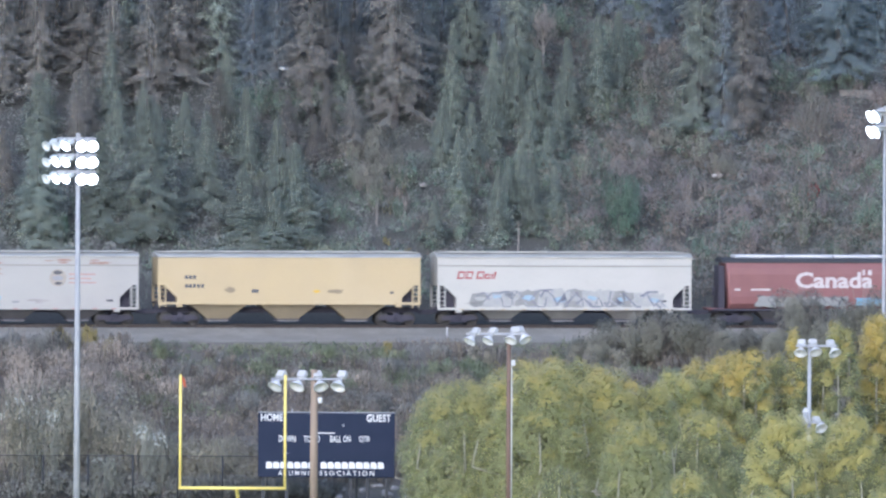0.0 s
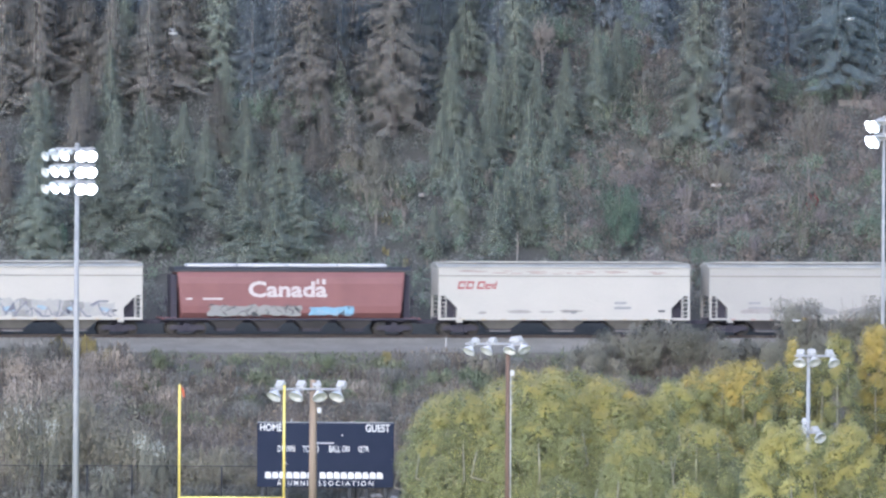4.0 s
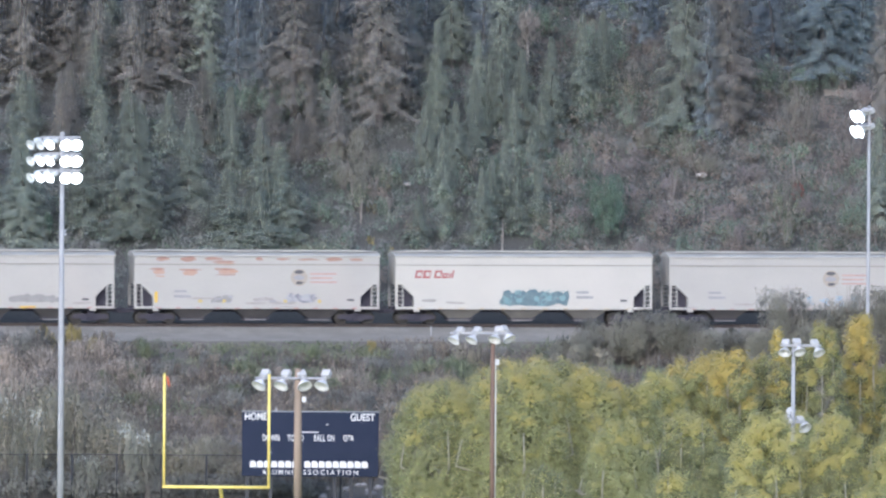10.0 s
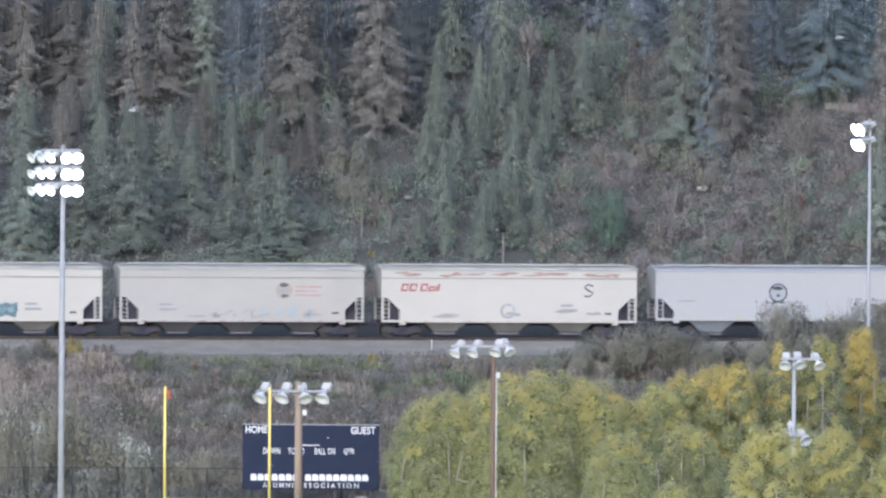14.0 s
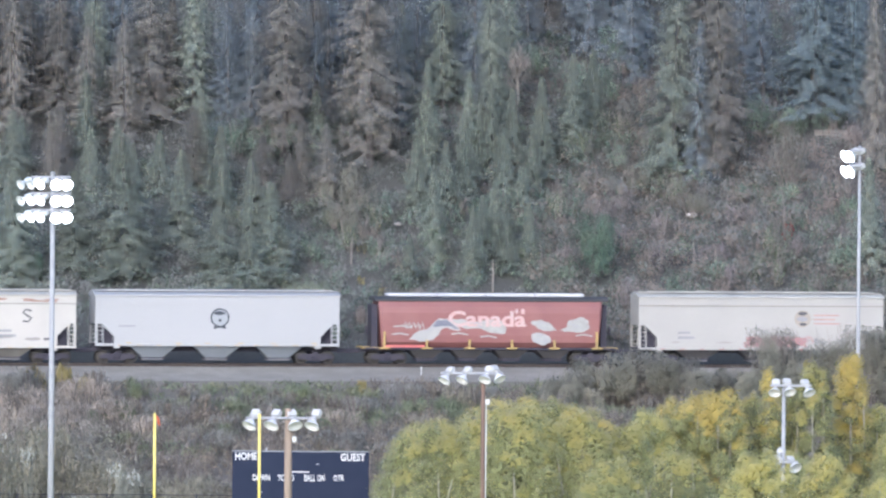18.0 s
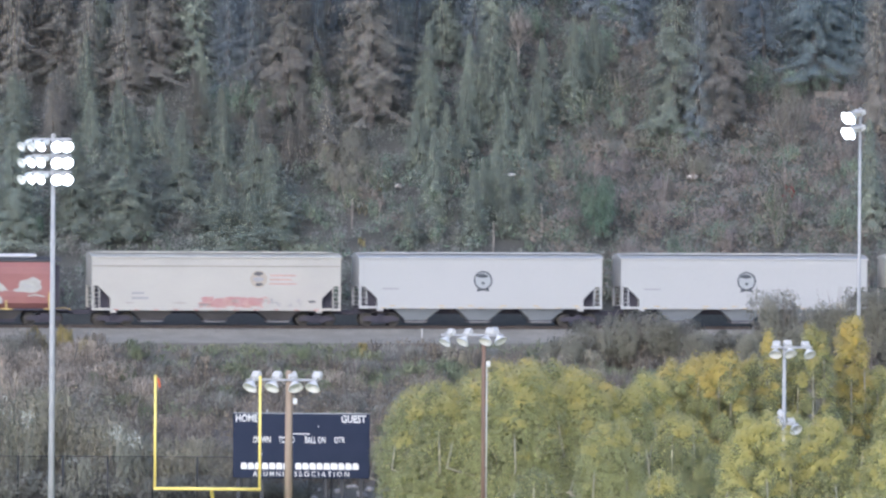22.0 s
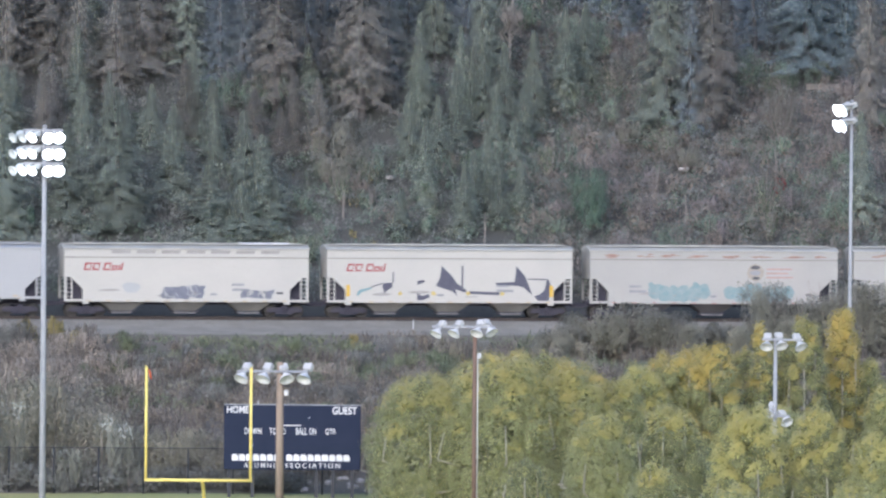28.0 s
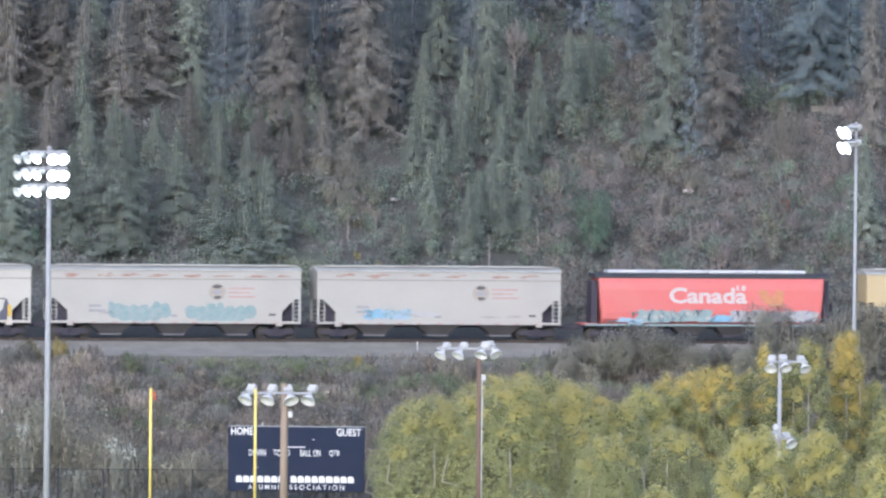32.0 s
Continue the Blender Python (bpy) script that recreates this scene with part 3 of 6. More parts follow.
# the spruces of the slope: w, n, height, reach
STANDS = {
    "brown": ((-23.9, 30.3, 12.4, 1.53), (-20.5, 31.6, 11.3, 1.84), (-14.6, 31.1, 12.1, 1.92), (-5.7, 27.5, 15.9, 2.22), (0.1, 26.6, 18.0, 2.37), (24.0, 26.6, 17.0, 2.2), (34.8, 25.2, 15.0, 1.15),
              (14.6, 41.0, 9.4, 1.49), (-2.8, 31.8, 9.8, 1.54), (-22.3, 33.1, 8.4, 1.46), (-12.9, 31.7, 8.6, 1.31),
              (-26.4, 29.5, 13.0, 1.6), (-16.4, 29.0, 9.0, 1.5), (-19.0, 29.2, 8.5, 1.4), (-24.8, 33.0, 11.0, 1.5)),
    "grey": ((-11.4, 31.7, 11.7, 1.46), (6.1, 32.8, 12.0, 1.31), (8.8, 28.6, 13.8, 1.31), (20.8, 26.3, 16.0, 2.0), (-18.0, 32.5, 10.0, 1.61), (3.0, 32.7, 7.7, 1.0), (10.7, 32.2, 10.4, 1.16)),
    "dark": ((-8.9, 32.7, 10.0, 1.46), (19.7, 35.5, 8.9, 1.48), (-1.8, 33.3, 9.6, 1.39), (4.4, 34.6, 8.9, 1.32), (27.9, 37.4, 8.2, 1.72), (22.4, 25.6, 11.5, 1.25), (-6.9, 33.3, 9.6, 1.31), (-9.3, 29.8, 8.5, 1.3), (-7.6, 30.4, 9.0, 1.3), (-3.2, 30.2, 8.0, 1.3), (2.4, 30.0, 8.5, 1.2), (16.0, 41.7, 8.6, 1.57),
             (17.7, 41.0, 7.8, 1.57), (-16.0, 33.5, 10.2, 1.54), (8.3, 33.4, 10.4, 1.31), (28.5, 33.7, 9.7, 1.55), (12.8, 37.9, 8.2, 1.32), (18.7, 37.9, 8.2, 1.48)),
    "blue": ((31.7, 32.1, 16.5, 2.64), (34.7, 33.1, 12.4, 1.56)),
    "shady": ((3.0, 17.5, 6.0, 0.91), (5.2, 14.8, 5.2, 0.9), (7.3, 18.5, 4.7, 1.02), (9.4, 16.4, 4.3, 0.94), (9.6, 21.3, 3.9, 0.84), (8.3, 25.7, 6.5, 0.99), (9.8, 25.7, 6.1, 1.03), (3.8, 25.6, 8.0, 1.07), (6.8, 26.3, 6.7, 0.88), (4.4, 20.6, 5.7, 0.99), (7.7, 15.9, 5.3, 0.83), (0.9, 14.4, 3.5, 0.71),
              (6.0, 22.8, 6.2, 0.95), (8.6, 22.4, 5.6, 0.9), (6.3, 17.6, 4.2, 0.75), (2.6, 21.8, 5.2, 0.9), (10.6, 23.4, 5.0, 0.9), (14.2, 28.1, 7.3, 1.2), (11.9, 26.3, 6.9, 1.1), (16.0, 30.5, 6.0, 1.1),
              (-18.0, 15.2, 9.5, 2.35), (-25.6, 14.7, 7.7, 1.87), (-21.4, 15.6, 6.7, 1.57), (-8.0, 16.7, 6.4, 1.88), (-11.8, 14.8, 5.1, 1.95), (-9.8, 14.4, 4.2, 1.72)),
    "green": ((-21.1, 25.4, 5.5, 1.29), (-17.3, 25.4, 4.7, 0.91), (-16.3, 24.9, 3.2, 0.91), (-11.7, 25.5, 6.6, 1.14), (-13.9, 18.9, 6.4, 1.73), (-10.6, 21.6, 5.1, 0.91), (-9.2, 17.5, 7.3, 1.73), (-24.5, 24.4, 5.3, 1.52), (5.2, 20.5, 3.4, 0.46), (7.4, 25.7, 5.5, 0.54), (19.4, 25.8, 3.3, 1.53), (-14.6, 24.6, 4.2, 1.14), (-19.3, 23.9, 4.5, 1.14), (-6.0, 22.8, 3.8, 0.99), (-3.4, 27.7, 4.6, 1.15), (-27.6, 17.5, 6.0, 1.5), (-28.6, 20.0, 7.0, 1.6), (32.5, 16.2, 7.8, 1.5)),
}
for tone, rows in STANDS.items():
    for row in rows:
        spruce(tone, *row)
# young growth between them, the forest above and what stands beside the view
for i in range(12):
    w, n = -29 + 30 * ((i * 0.618) % 1), tree_rng.uniform(22, 34)
    spruce("green" if i % 3 else "brown", w, n, tree_rng.uniform(3.0, 6.5), tree_rng.uniform(0.9, 1.5))
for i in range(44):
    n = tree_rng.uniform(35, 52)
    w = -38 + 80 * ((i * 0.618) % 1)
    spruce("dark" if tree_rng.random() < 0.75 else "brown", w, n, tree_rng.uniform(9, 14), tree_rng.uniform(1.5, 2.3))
for i in range(8):
    w = (-1 if i % 2 else 1) * tree_rng.uniform(38, 90)
    spruce("green", w, tree_rng.uniform(12, 40), tree_rng.uniform(6, 13), tree_rng.uniform(1.3, 2.0))


def shrub_points(rng, radius, height, count, hollow=0.35):
    """Points in a lumpy dome."""
    lobes = max(3, int(radius * 5))
    lc = rng.normal(size=(lobes, 3)) * np.array([radius * 0.5, radius * 0.5, height * 0.16]) + np.array([0, 0, height * 0.58])
    which = rng.integers(0, lobes, count)
    d = rng.normal(size=(count, 3))
    d /= np.linalg.norm(d, axis=1)[:, None]
    rr = rng.uniform(hollow, 1.0, (count, 1)) ** 0.5
    lr = rng.uniform(0.3, 0.55, lobes)[which][:, None]
    p = lc[which] + d * rr * lr * np.array([radius, radius, height * 0.8])
    high = p[:, 2] > height
    p[high, 2] = height * (1.05 - 0.5 * rng.random(int(high.sum())) ** 1.5)
    p[:, 2] = np.maximum(p[:, 2], 0.02)
    return p


def twig_quads(rng, radius, height, count):
    """Thin bare stems that fan up from the root."""
    a = rng.uniform(0, 6.283, count)
    b = rng.uniform(0.1, 1.0, count) * radius
    foot = np.stack([np.cos(a) * b * 0.3, np.sin(a) * b * 0.3, np.zeros(count)], 1)
    tip = np.stack([np.cos(a) * b, np.sin(a) * b, height * rng.uniform(0.6, 1.1, count)], 1)
    s = np.stack([-np.sin(a), np.cos(a), np.zeros(count)], 1) * rng.uniform(0.008, 0.02, (count, 1))
    s[:, 0] += 0.012
    return np.stack([foot - s, foot + s, tip + s * 0.4, tip - s * 0.4], 1)


def blade_quads(rng, centres, length, width, hub=(0, 0, 0)):
    """Upright leaning stalks and shoots at the centres."""
    n = len(centres)
    d = rng.normal(0, 0.35, (n, 3)) + np.array([0, 0, 1.0])
    d *= (length * rng.uniform(0.5, 1.4, n) / np.linalg.norm(d, axis=1))[:, None]
    o = np.asarray(centres) - np.asarray(hub)
    a = np.arctan2(o[:, 0], -o[:, 1]) + rng.normal(0, 0.5, n)
    s = np.stack([np.cos(a), np.sin(a), np.zeros(n)], 1) * width * rng.uniform(0.6, 1.4, (n, 1))
    c = np.asarray(centres) - d * 0.5
    return np.stack([c - s, c + s, c + d + s * 0.3, c + d - s * 0.3], 1)


def dome_normals(rng, c, r, h, wild=0.22):
    """Shading directions that point out of a dome."""
    return unit(unit(np.asarray(c) * np.array([1 / r, 1 / r, 1 / h]) - np.array([0, 0, 0.2])) + np.array([0, 0, 0.45]) + rng.normal(0, wild, (len(c), 3)))


def thicket(name, label, mat, spots, leaf, per_m2, seed, twigs=None, wild=0.22):
    """Many shrubs as one uncountable mass; spots: rows of w, n, radius, height."""
    rng = np.random.default_rng(seed)
    leaves, stems, soft = [], [], []
    for w, n, r, h in spots:
        p = np.array(on_track(w, n, ground(w, n) - 0.1))
        k = int(per_m2 * r * h * 3)
        for c, blade in ((shrub_points(rng, r, h, int(k * (0.6 if wild > 0.5 else 0.8))), False), (shrub_points(rng, r, h, int(k * (0.4 if wild > 0.5 else 0.2))), True)):
            leaves.append((blade_quads(rng, c, 0.42, 0.03) if blade else leaf_quads(rng, c, leaf * 0.8, (0, 0, 0.25 * h))) + p)
            soft.append(dome_normals(rng, c, r, h, wild))
        stems.append(twig_quads(rng, r, h, 10 + int(18 * r)) + p)
    ob = thing(name, label, "shrubs", None, cards(name, np.concatenate(leaves), mat, np.concatenate(soft)), kind="stuff")
    if twigs:
        tagged(part("twig_mass", cards("twig_mass", np.concatenate(stems), twigs), ob), kind="stuff")


def scatter(seed, count, w0, w1, n0, n1, r0, r1, h0, h1, keep=lambda w, n: True):
    rng = random.Random(seed)
    rows = []
    for i in range(count):
        u, v = (0.7548777 * i + 0.1 * seed + rng.uniform(-0.01, 0.01)) % 1, (0.5698403 * i + rng.uniform(-0.01, 0.01)) % 1
        w, n = w0 + u * (w1 - w0), n0 + v * (n1 - n0)
        if keep(w, n):
            rows.append((w, n, rng.uniform(r0, r1), rng.uniform(h0, h1)))
    return rows


patch = lambda w, n, s=0.11, o=0.0: noise.noise((w * s + o, n * s, 4.2 + o))
green_zone = lambda w, n: -24 < n < -7.8 and -20 < w < 12 and patch(w, n, 0.18, 2.0) > 0.02
low = lambda n: 0.42 if n > -9 else 0.6 if n > -11 else 0.7 if n > -14 else 1.0
thicket("bank_brush", "grey-brown tangled brush covering the railway bank", "brush", [(w, n, r, h * low(n)) for w, n, r, h in scatter(1, 800, -38, 32, -61, -7.9, 0.7, 1.5, 0.8, 1.7, lambda w, n: not green_zone(w, n) and (n > -57 or w < -14 or w > -2))], 0.135, 32, 1, "twig", 0.6)
thicket("bank_creeper", "green creeper and bramble below the track", "bank_green", [(w, n, r, h * low(n)) for w, n, r, h in scatter(2, 330, -22, 14, -25, -7.9, 0.6, 1.2, 0.6, 1.3, green_zone)], 0.12, 50, 2, None, 0.6)
thicket("bank_dry_brush", "tan dry brush on the railway bank", "brush_tan", scatter(3, 220, -40, 34, -60, -14, 0.7, 1.4, 0.9, 1.8), 0.12, 36, 3, "twig", 0.6)
on_path = lambda w, n: w > 30 and 29.5 < n < 31.4
brown_zone = lambda w, n: w > 8 + 5 * patch(w, n, 0.1, 5.0) and not on_path(w, n)
thicket("hill_dry_brush", "tan and brown dry brush on the open hillside", "brush_tan", scatter(4, 640, 4, 40, 8, 38, 0.7, 1.5, 0.8, 1.9, brown_zone), 0.13, 30, 4, None)
thicket("hill_brush", "brown-green undergrowth between the spruces", "undergrowth", scatter(5, 1250, -38, 40, 7.5, 46, 0.7, 1.5, 0.7, 1.8, lambda w, n: not on_path(w, n)), 0.13, 26, 5)
thicket("hill_green_brush", "green leafy undergrowth on the wooded hill", "brush_green", scatter(6, 900, -34, 40, 7.5, 44, 0.7, 1.4, 0.7, 1.7, lambda w, n: patch(w, n, 0.13, 13.0) > -0.05 and not on_path(w, n)), 0.13, 28, 6)


def bush(name, label, mat, w, n, radius, height, leaf, count, seed, twig="twig", twigs=90, group="", sprigs=0, blades=0.4):
    rng = np.random.default_rng(seed)
    p = on_track(w, n, ground(w, n) - 0.15)
    ob = thing(name, label, "bush", pose(p.x, p.y, p.z), group=group)
    c0, c1 = shrub_points(rng, radius, height, int(count * 0.7)), shrub_points(rng, radius, height, int(count * blades))
    q = np.concatenate([leaf_quads(rng, c0, leaf * 0.9, (0, 0, 0.3 * height)), blade_quads(rng, c1, 0.45, 0.03)])
    part("foliage", cards("foliage", q, mat, dome_normals(rng, np.concatenate([c0, c1]), radius, height, 0.6 if -62 < n < -15 else 0.22)), ob)
    if sprigs:
        tip = shrub_points(rng, radius, height * 0.3, sprigs, 0.8) + np.array([0, 0, height * 0.74])
        tagged(part("sprig_mass", cards("sprig_mass", blade_quads(rng, tip, 0.24, 0.04), "sprig"), ob, "silvery white leaf tips"), kind="stuff")
    tagged(part("twig_mass", cards("twig_mass", twig_quads(rng, radius, height, twigs), twig), ob), kind="stuff")
    return ob


# willows in front of the track bed, which hide wheels and ballast
for i, (w, n, r, h) in enumerate(((7.2, -14, 1.8, 2.4), (9.1, -13, 1.9, 3.1), (11.2, -13.5, 2.0, 3.6), (13.4, -14, 1.9, 3.2), (15.3, -14.5, 1.7, 2.5), (17.8, -14, 1.5, 2.6),
                                  (20.1, -14, 1.9, 4.9), (22.1, -14.5, 1.7, 3.9), (24.6, -14, 2.0, 5.0), (26.6, -14, 2.0, 5.0), (29.0, -14, 2.0, 5.0))):
    bush("willow_bush", "grey-brown half-bare willow bush beside the track bed", "willow_track", w, n, r, h, 0.10, 9000, 50 + i, twigs=60, blades=0.12, group="willows beside the track")
# grey willows at the foot of the bank
for i, (w, n, r, h) in enumerate(((-36.0, -60, 2.4, 6.6), (-33.4, -59.5, 2.2, 6.4), (-31.0, -58, 2.3, 6.2), (-28.4, -59, 2.0, 4.2), (-25.8, -60, 1.9, 3.2), (-23.2, -59.5, 1.8, 3.2), (-30.0, -48, 2.4, 3.4), (-33.0, -50, 2.4, 3.6), (-20.8, -60, 1.7, 2.8))):
    bush("grey_willow", "tall grey-green willow at the foot of the bank", "willow", w, n, r, h, 0.125, 3400, 80 + i, twigs=24, group="willows at the foot of the bank")
for i, (w, n, r, h) in enumerate(((-34.6, -61.6, 2.0, 1.7), (-31.4, -61.6, 2.0, 1.6), (-28.6, -61.6, 1.9, 1.5), (-25.6, -61.6, 1.9, 1.5), (-22.8, -61.6, 1.8, 1.4), (-20.0, -61.6, 1.7, 1.3), (-17.4, -61.6, 1.6, 1.2))):
    bush("low_willow", "low grey-green willow behind the fence", "willow_dark", w, n, r, h, 0.11, 1500, 180 + i, twigs=16, group="willows at the foot of the bank")
for i, (w, n, r, h) in enumerate(((-35.4, -61.8, 1.2, 5.9), (-33.8, -62, 0.8, 5.2), (-28.3, -62, 1.0, 4.3), (-26.9, -62, 0.8, 4.0), (-30.5, -62, 0.9, 2.6))):
    bush("silver_bush", "bush with pale silvery leaf tips before the fence", "willow_pale", w, n, r, h, 0.10, 1100, 90 + i, twigs=16, sprigs=60)
# dry, dark and yellowing shrubs near the top of the bank
BANK_SHRUBS = {
    "bank_gold": ((-26.9, -11, 0.8, 1.8), (-25.4, -11, 0.9, 2.0), (-24.0, -11.5, 0.6, 1.6), (-6.0, -10, 0.5, 0.8)),
    "bank_tan": ((-29.0, -26, 1.5, 2.4), (-27.2, -30, 1.5, 2.2), (-23.8, -22, 1.3, 2.0), (-31.5, -30, 1.6, 2.8), (-22.0, -27, 1.2, 1.8), (-25.4, -16, 1.3, 2.4), (-23.6, -15, 1.2, 2.5), (-30.2, -20, 1.6, 2.8), (-28.0, -20, 1.5, 2.5), (-26.4, -24, 1.4, 2.2), (-14.2, -26, 1.2, 1.5), (-9.5, -22, 1.2, 1.4)),
    "willow_dark": ((-29.4, -13, 1.2, 2.2), (-27.6, -13, 1.3, 2.2), (-20.2, -20, 1.3, 1.6), (-16.5, -24, 1.2, 1.5), (-12.4, -16, 1.1, 1.3), (-7.0, -18, 1.3, 1.5),
                    (-18.5, -33, 1.4, 1.8), (-10.5, -34, 1.4, 1.8), (-3.0, -12, 1.0, 1.2), (1.5, -14, 1.1, 1.4)),
}
for i, (mat, (w, n, r, h)) in enumerate((mat, row) for mat, rows in BANK_SHRUBS.items() for row in rows):
    label = {"bank_gold": "low shrub with yellowing leaves at the top of the bank", "bank_tan": "pale tan dry willow shrub on the bank", "willow_dark": "dark bare shrub on the bank"}[mat]
    bush("bank_shrub", label, mat, w, n, r, h, 0.085, int(900 * r), 500 + i, twigs=60, group="shrubs on the bank")
for i, (w, n, r, h) in enumerate(((-2.6, 19.6, 1.5, 2.6), (-1.6, 21.4, 1.5, 2.8), (-3.2, 22.6, 1.4, 2.6), (-1.8, 23.8, 1.2, 2.4))):
    bush("olive_thicket", "tall olive-tan thicket between the spruces", "thicket_olive", w, n, r, h, 0.085, 1500, 531 + i, twigs=40)
for i, (w, n, r, h) in enumerate(((17.9, 25, 1.3, 2.1), (15.2, 24.5, 1.2, 1.9), (21.5, 22.0, 1.4, 1.8), (28.6, 25.0, 1.8, 3.6))):
    bush("olive_thicket", "olive-tan leafy shrub on the open slope", "thicket_olive", w, n, r, h, 0.08, 1300, 540 + i, twigs=60)
for i, (w, n, r, h) in enumerate(((15.1, 33.0, 1.7, 3.4), (17.6, 33.3, 1.5, 2.9), (13.0, 35.8, 1.5, 2.6), (27.4, 31.0, 1.6, 2.7), (30.2, 30.8, 1.5, 2.0), (-7.0, 27.0, 1.5, 3.2), (-9.0, 27.6, 1.4, 3.2), (18.6, 37.0, 1.5, 2.8))):
    bush("leafy_shrub", "tall leafy green shrub between the spruces", "brush_green", w, n, r, h, 0.10, 1500, 560 + i, twigs=40, group="leafy shrubs on the slope")
bush("young_pine", "bright green young tree behind the train", "green_leaf", 13.5, 14.4, 1.5, 5.0, 0.085, 3600, 101, "spruce_bark", 20)
bush("young_pine", "small bright green young tree behind the train", "green_leaf", -24.2, 14.0, 0.7, 2.3, 0.09, 1500, 102, "spruce_bark", 14)
bush("red_bush", "small bush with red autumn leaves on the hillside", "red_leaf", 27.5, 19.5, 0.5, 1.1, 0.09, 260, 103)


bank_rng = random.Random(21)
for i in range(64):
    w, n = -31 + 44 * ((i * 0.618) % 1), -12 - 44 * ((i * 0.7549) % 1)
    mat, label = bank_rng.choice((("bank_green", "low dark green bramble on the bank"), ("willow_dark", "dark bare shrub on the bank"), ("brush", "low brown shrub on the bank"), ("bank_green", "low dark green bramble on the bank"), ("willow", "grey-green willow shrub on the bank")))
    bush("bank_shrub", label, mat, w, n, bank_rng.uniform(0.7, 1.5), bank_rng.uniform(1.0, 1.9), 0.10, 620, 700 + i, twigs=30, group="shrubs on the bank")


# a few shoots that have turned yellow already
for i, (w, n) in enumerate(((-2.2, 14.9), (-1.0, 13.6), (-1.7, 18.2), (-3.5, 21.6), (-2.2, 22.0), (-0.4, 20.0), (-4.2, 23.2), (0.6, 15.5))):
    bush("yellow_shoot", "small shrub shoot with yellow leaves on the slope", "bank_gold", w, n, 0.28 + 0.03 * (i % 3), 0.7 + 0.12 * (i % 4), 0.06, 40, 900 + i, twigs=5, group="yellow shoots on the slope")


def bare_tree(w, n, height, spread, seed):
    """A dead tree whose thin grey limbs spread out near the top."""
    rng = np.random.default_rng(seed)
    p = on_track(w, n, ground(w, n) - 0.2)
    ob = thing("bare_tree", "bare grey crown of a dead tree on the hillside", "dead tree", pose(p.x, p.y, p.z))
    part("trunk", Shape().tube([(0, 0, 0), (0.1, 0, height * 0.5), (0.0, 0, height * 0.8)], [0.12, 0.09, 0.05], 8).done("trunk", "snag", True), ob)
    tips = []
    for k in range(22):
        a, f = rng.uniform(0, 6.283), rng.uniform(0.45, 0.8)
        r = spread * rng.uniform(0.5, 1.0)
        st = np.array([0.05, 0, height * f])
        end = np.array([r * math.cos(a), r * math.sin(a), height * min(1.0, f + rng.uniform(0.1, 0.3))])
        mid = st * 0.5 + end * 0.5 + np.array([0, 0, 0.15])
        part("limb", Shape().tube([st, mid, end], [0.045, 0.03, 0.012], 5).done("limb", "snag"), ob)
        tips.append(end * 0.75 + st * 0.25 + rng.normal(0, 0.28, (22, 3)))
    tagged(part("twig_mass", cards("twig_mass", blade_quads(rng, np.concatenate(tips), 0.5, 0.022), "snag"), ob), kind="stuff")


bare_tree(10.6, 29.6, 6.6, 1.7, 104)


# larger shrubs scattered over the open slope
shrub_rng = random.Random(12)
for i in range(64):
    w, n = 8 + 30 * ((i * 0.618) % 1), shrub_rng.uniform(8.5, 31)
    mat = shrub_rng.choice(("shrub_mauve", "shrub_mauve", "shrub_olive", "brush_green") if n < 24 else ("shrub_olive", "shrub_olive", "brush_green", "shrub_mauve"))
    bush("hill_shrub", "rounded olive-green shrub on the open hillside" if mat != "shrub_mauve" else "bare mauve-brown shrub on the open hillside", mat, w, n, shrub_rng.uniform(0.8, 1.6), shrub_rng.uniform(1.2, 2.6), 0.10, 520, 300 + i, twigs=50, group="shrubs on the open slope")
for i in range(26):
    w, n = -9 + 14 * ((i * 0.618) % 1), shrub_rng.uniform(8.5, 23)
    bush("hill_shrub", "rounded olive-green shrub on the open hillside", shrub_rng.choice(("shrub_olive", "shrub_olive", "brush_green", "brush_tan")), w, n, shrub_rng.uniform(0.7, 1.4), shrub_rng.uniform(1.0, 2.2), 0.10, 460, 400 + i, twigs=40, group="shrubs on the open slope")


def snag(w, n, h):
    rng = random.Random(int(w * 10))
    s = Shape().tube([(0, 0, -0.3), (0.04, 0, h * 0.5), (rng.uniform(-0.15, 0.15), 0, h)], [0.07, 0.055, 0.02], 6)
    for k in range(5):
        z = h * (0.35 + 0.12 * k)
        a = rng.uniform(0, 6.28)
        s.tube([(0.03, 0, z), (0.35 * math.cos(a), 0.35 * math.sin(a), z + 0.12)], [0.02, 0.008], 5)
    p = on_track(w, n, ground(w, n))
    thing("dead_snag", "bleached dead trunk standing on the hillside", "dead tree", pose(p.x, p.y, p.z), s.done("dead_snag", "snag"), group="dead snags")


for row in ((10.0, 15.4, 2.3), (20.4, 15.8, 2.2), (27.4, 20.3, 2.6), (16.5, 41.1, 2.2), (-2.6, 17, 1.8), (6.4, 13.5, 2.2)):
    snag(*row)


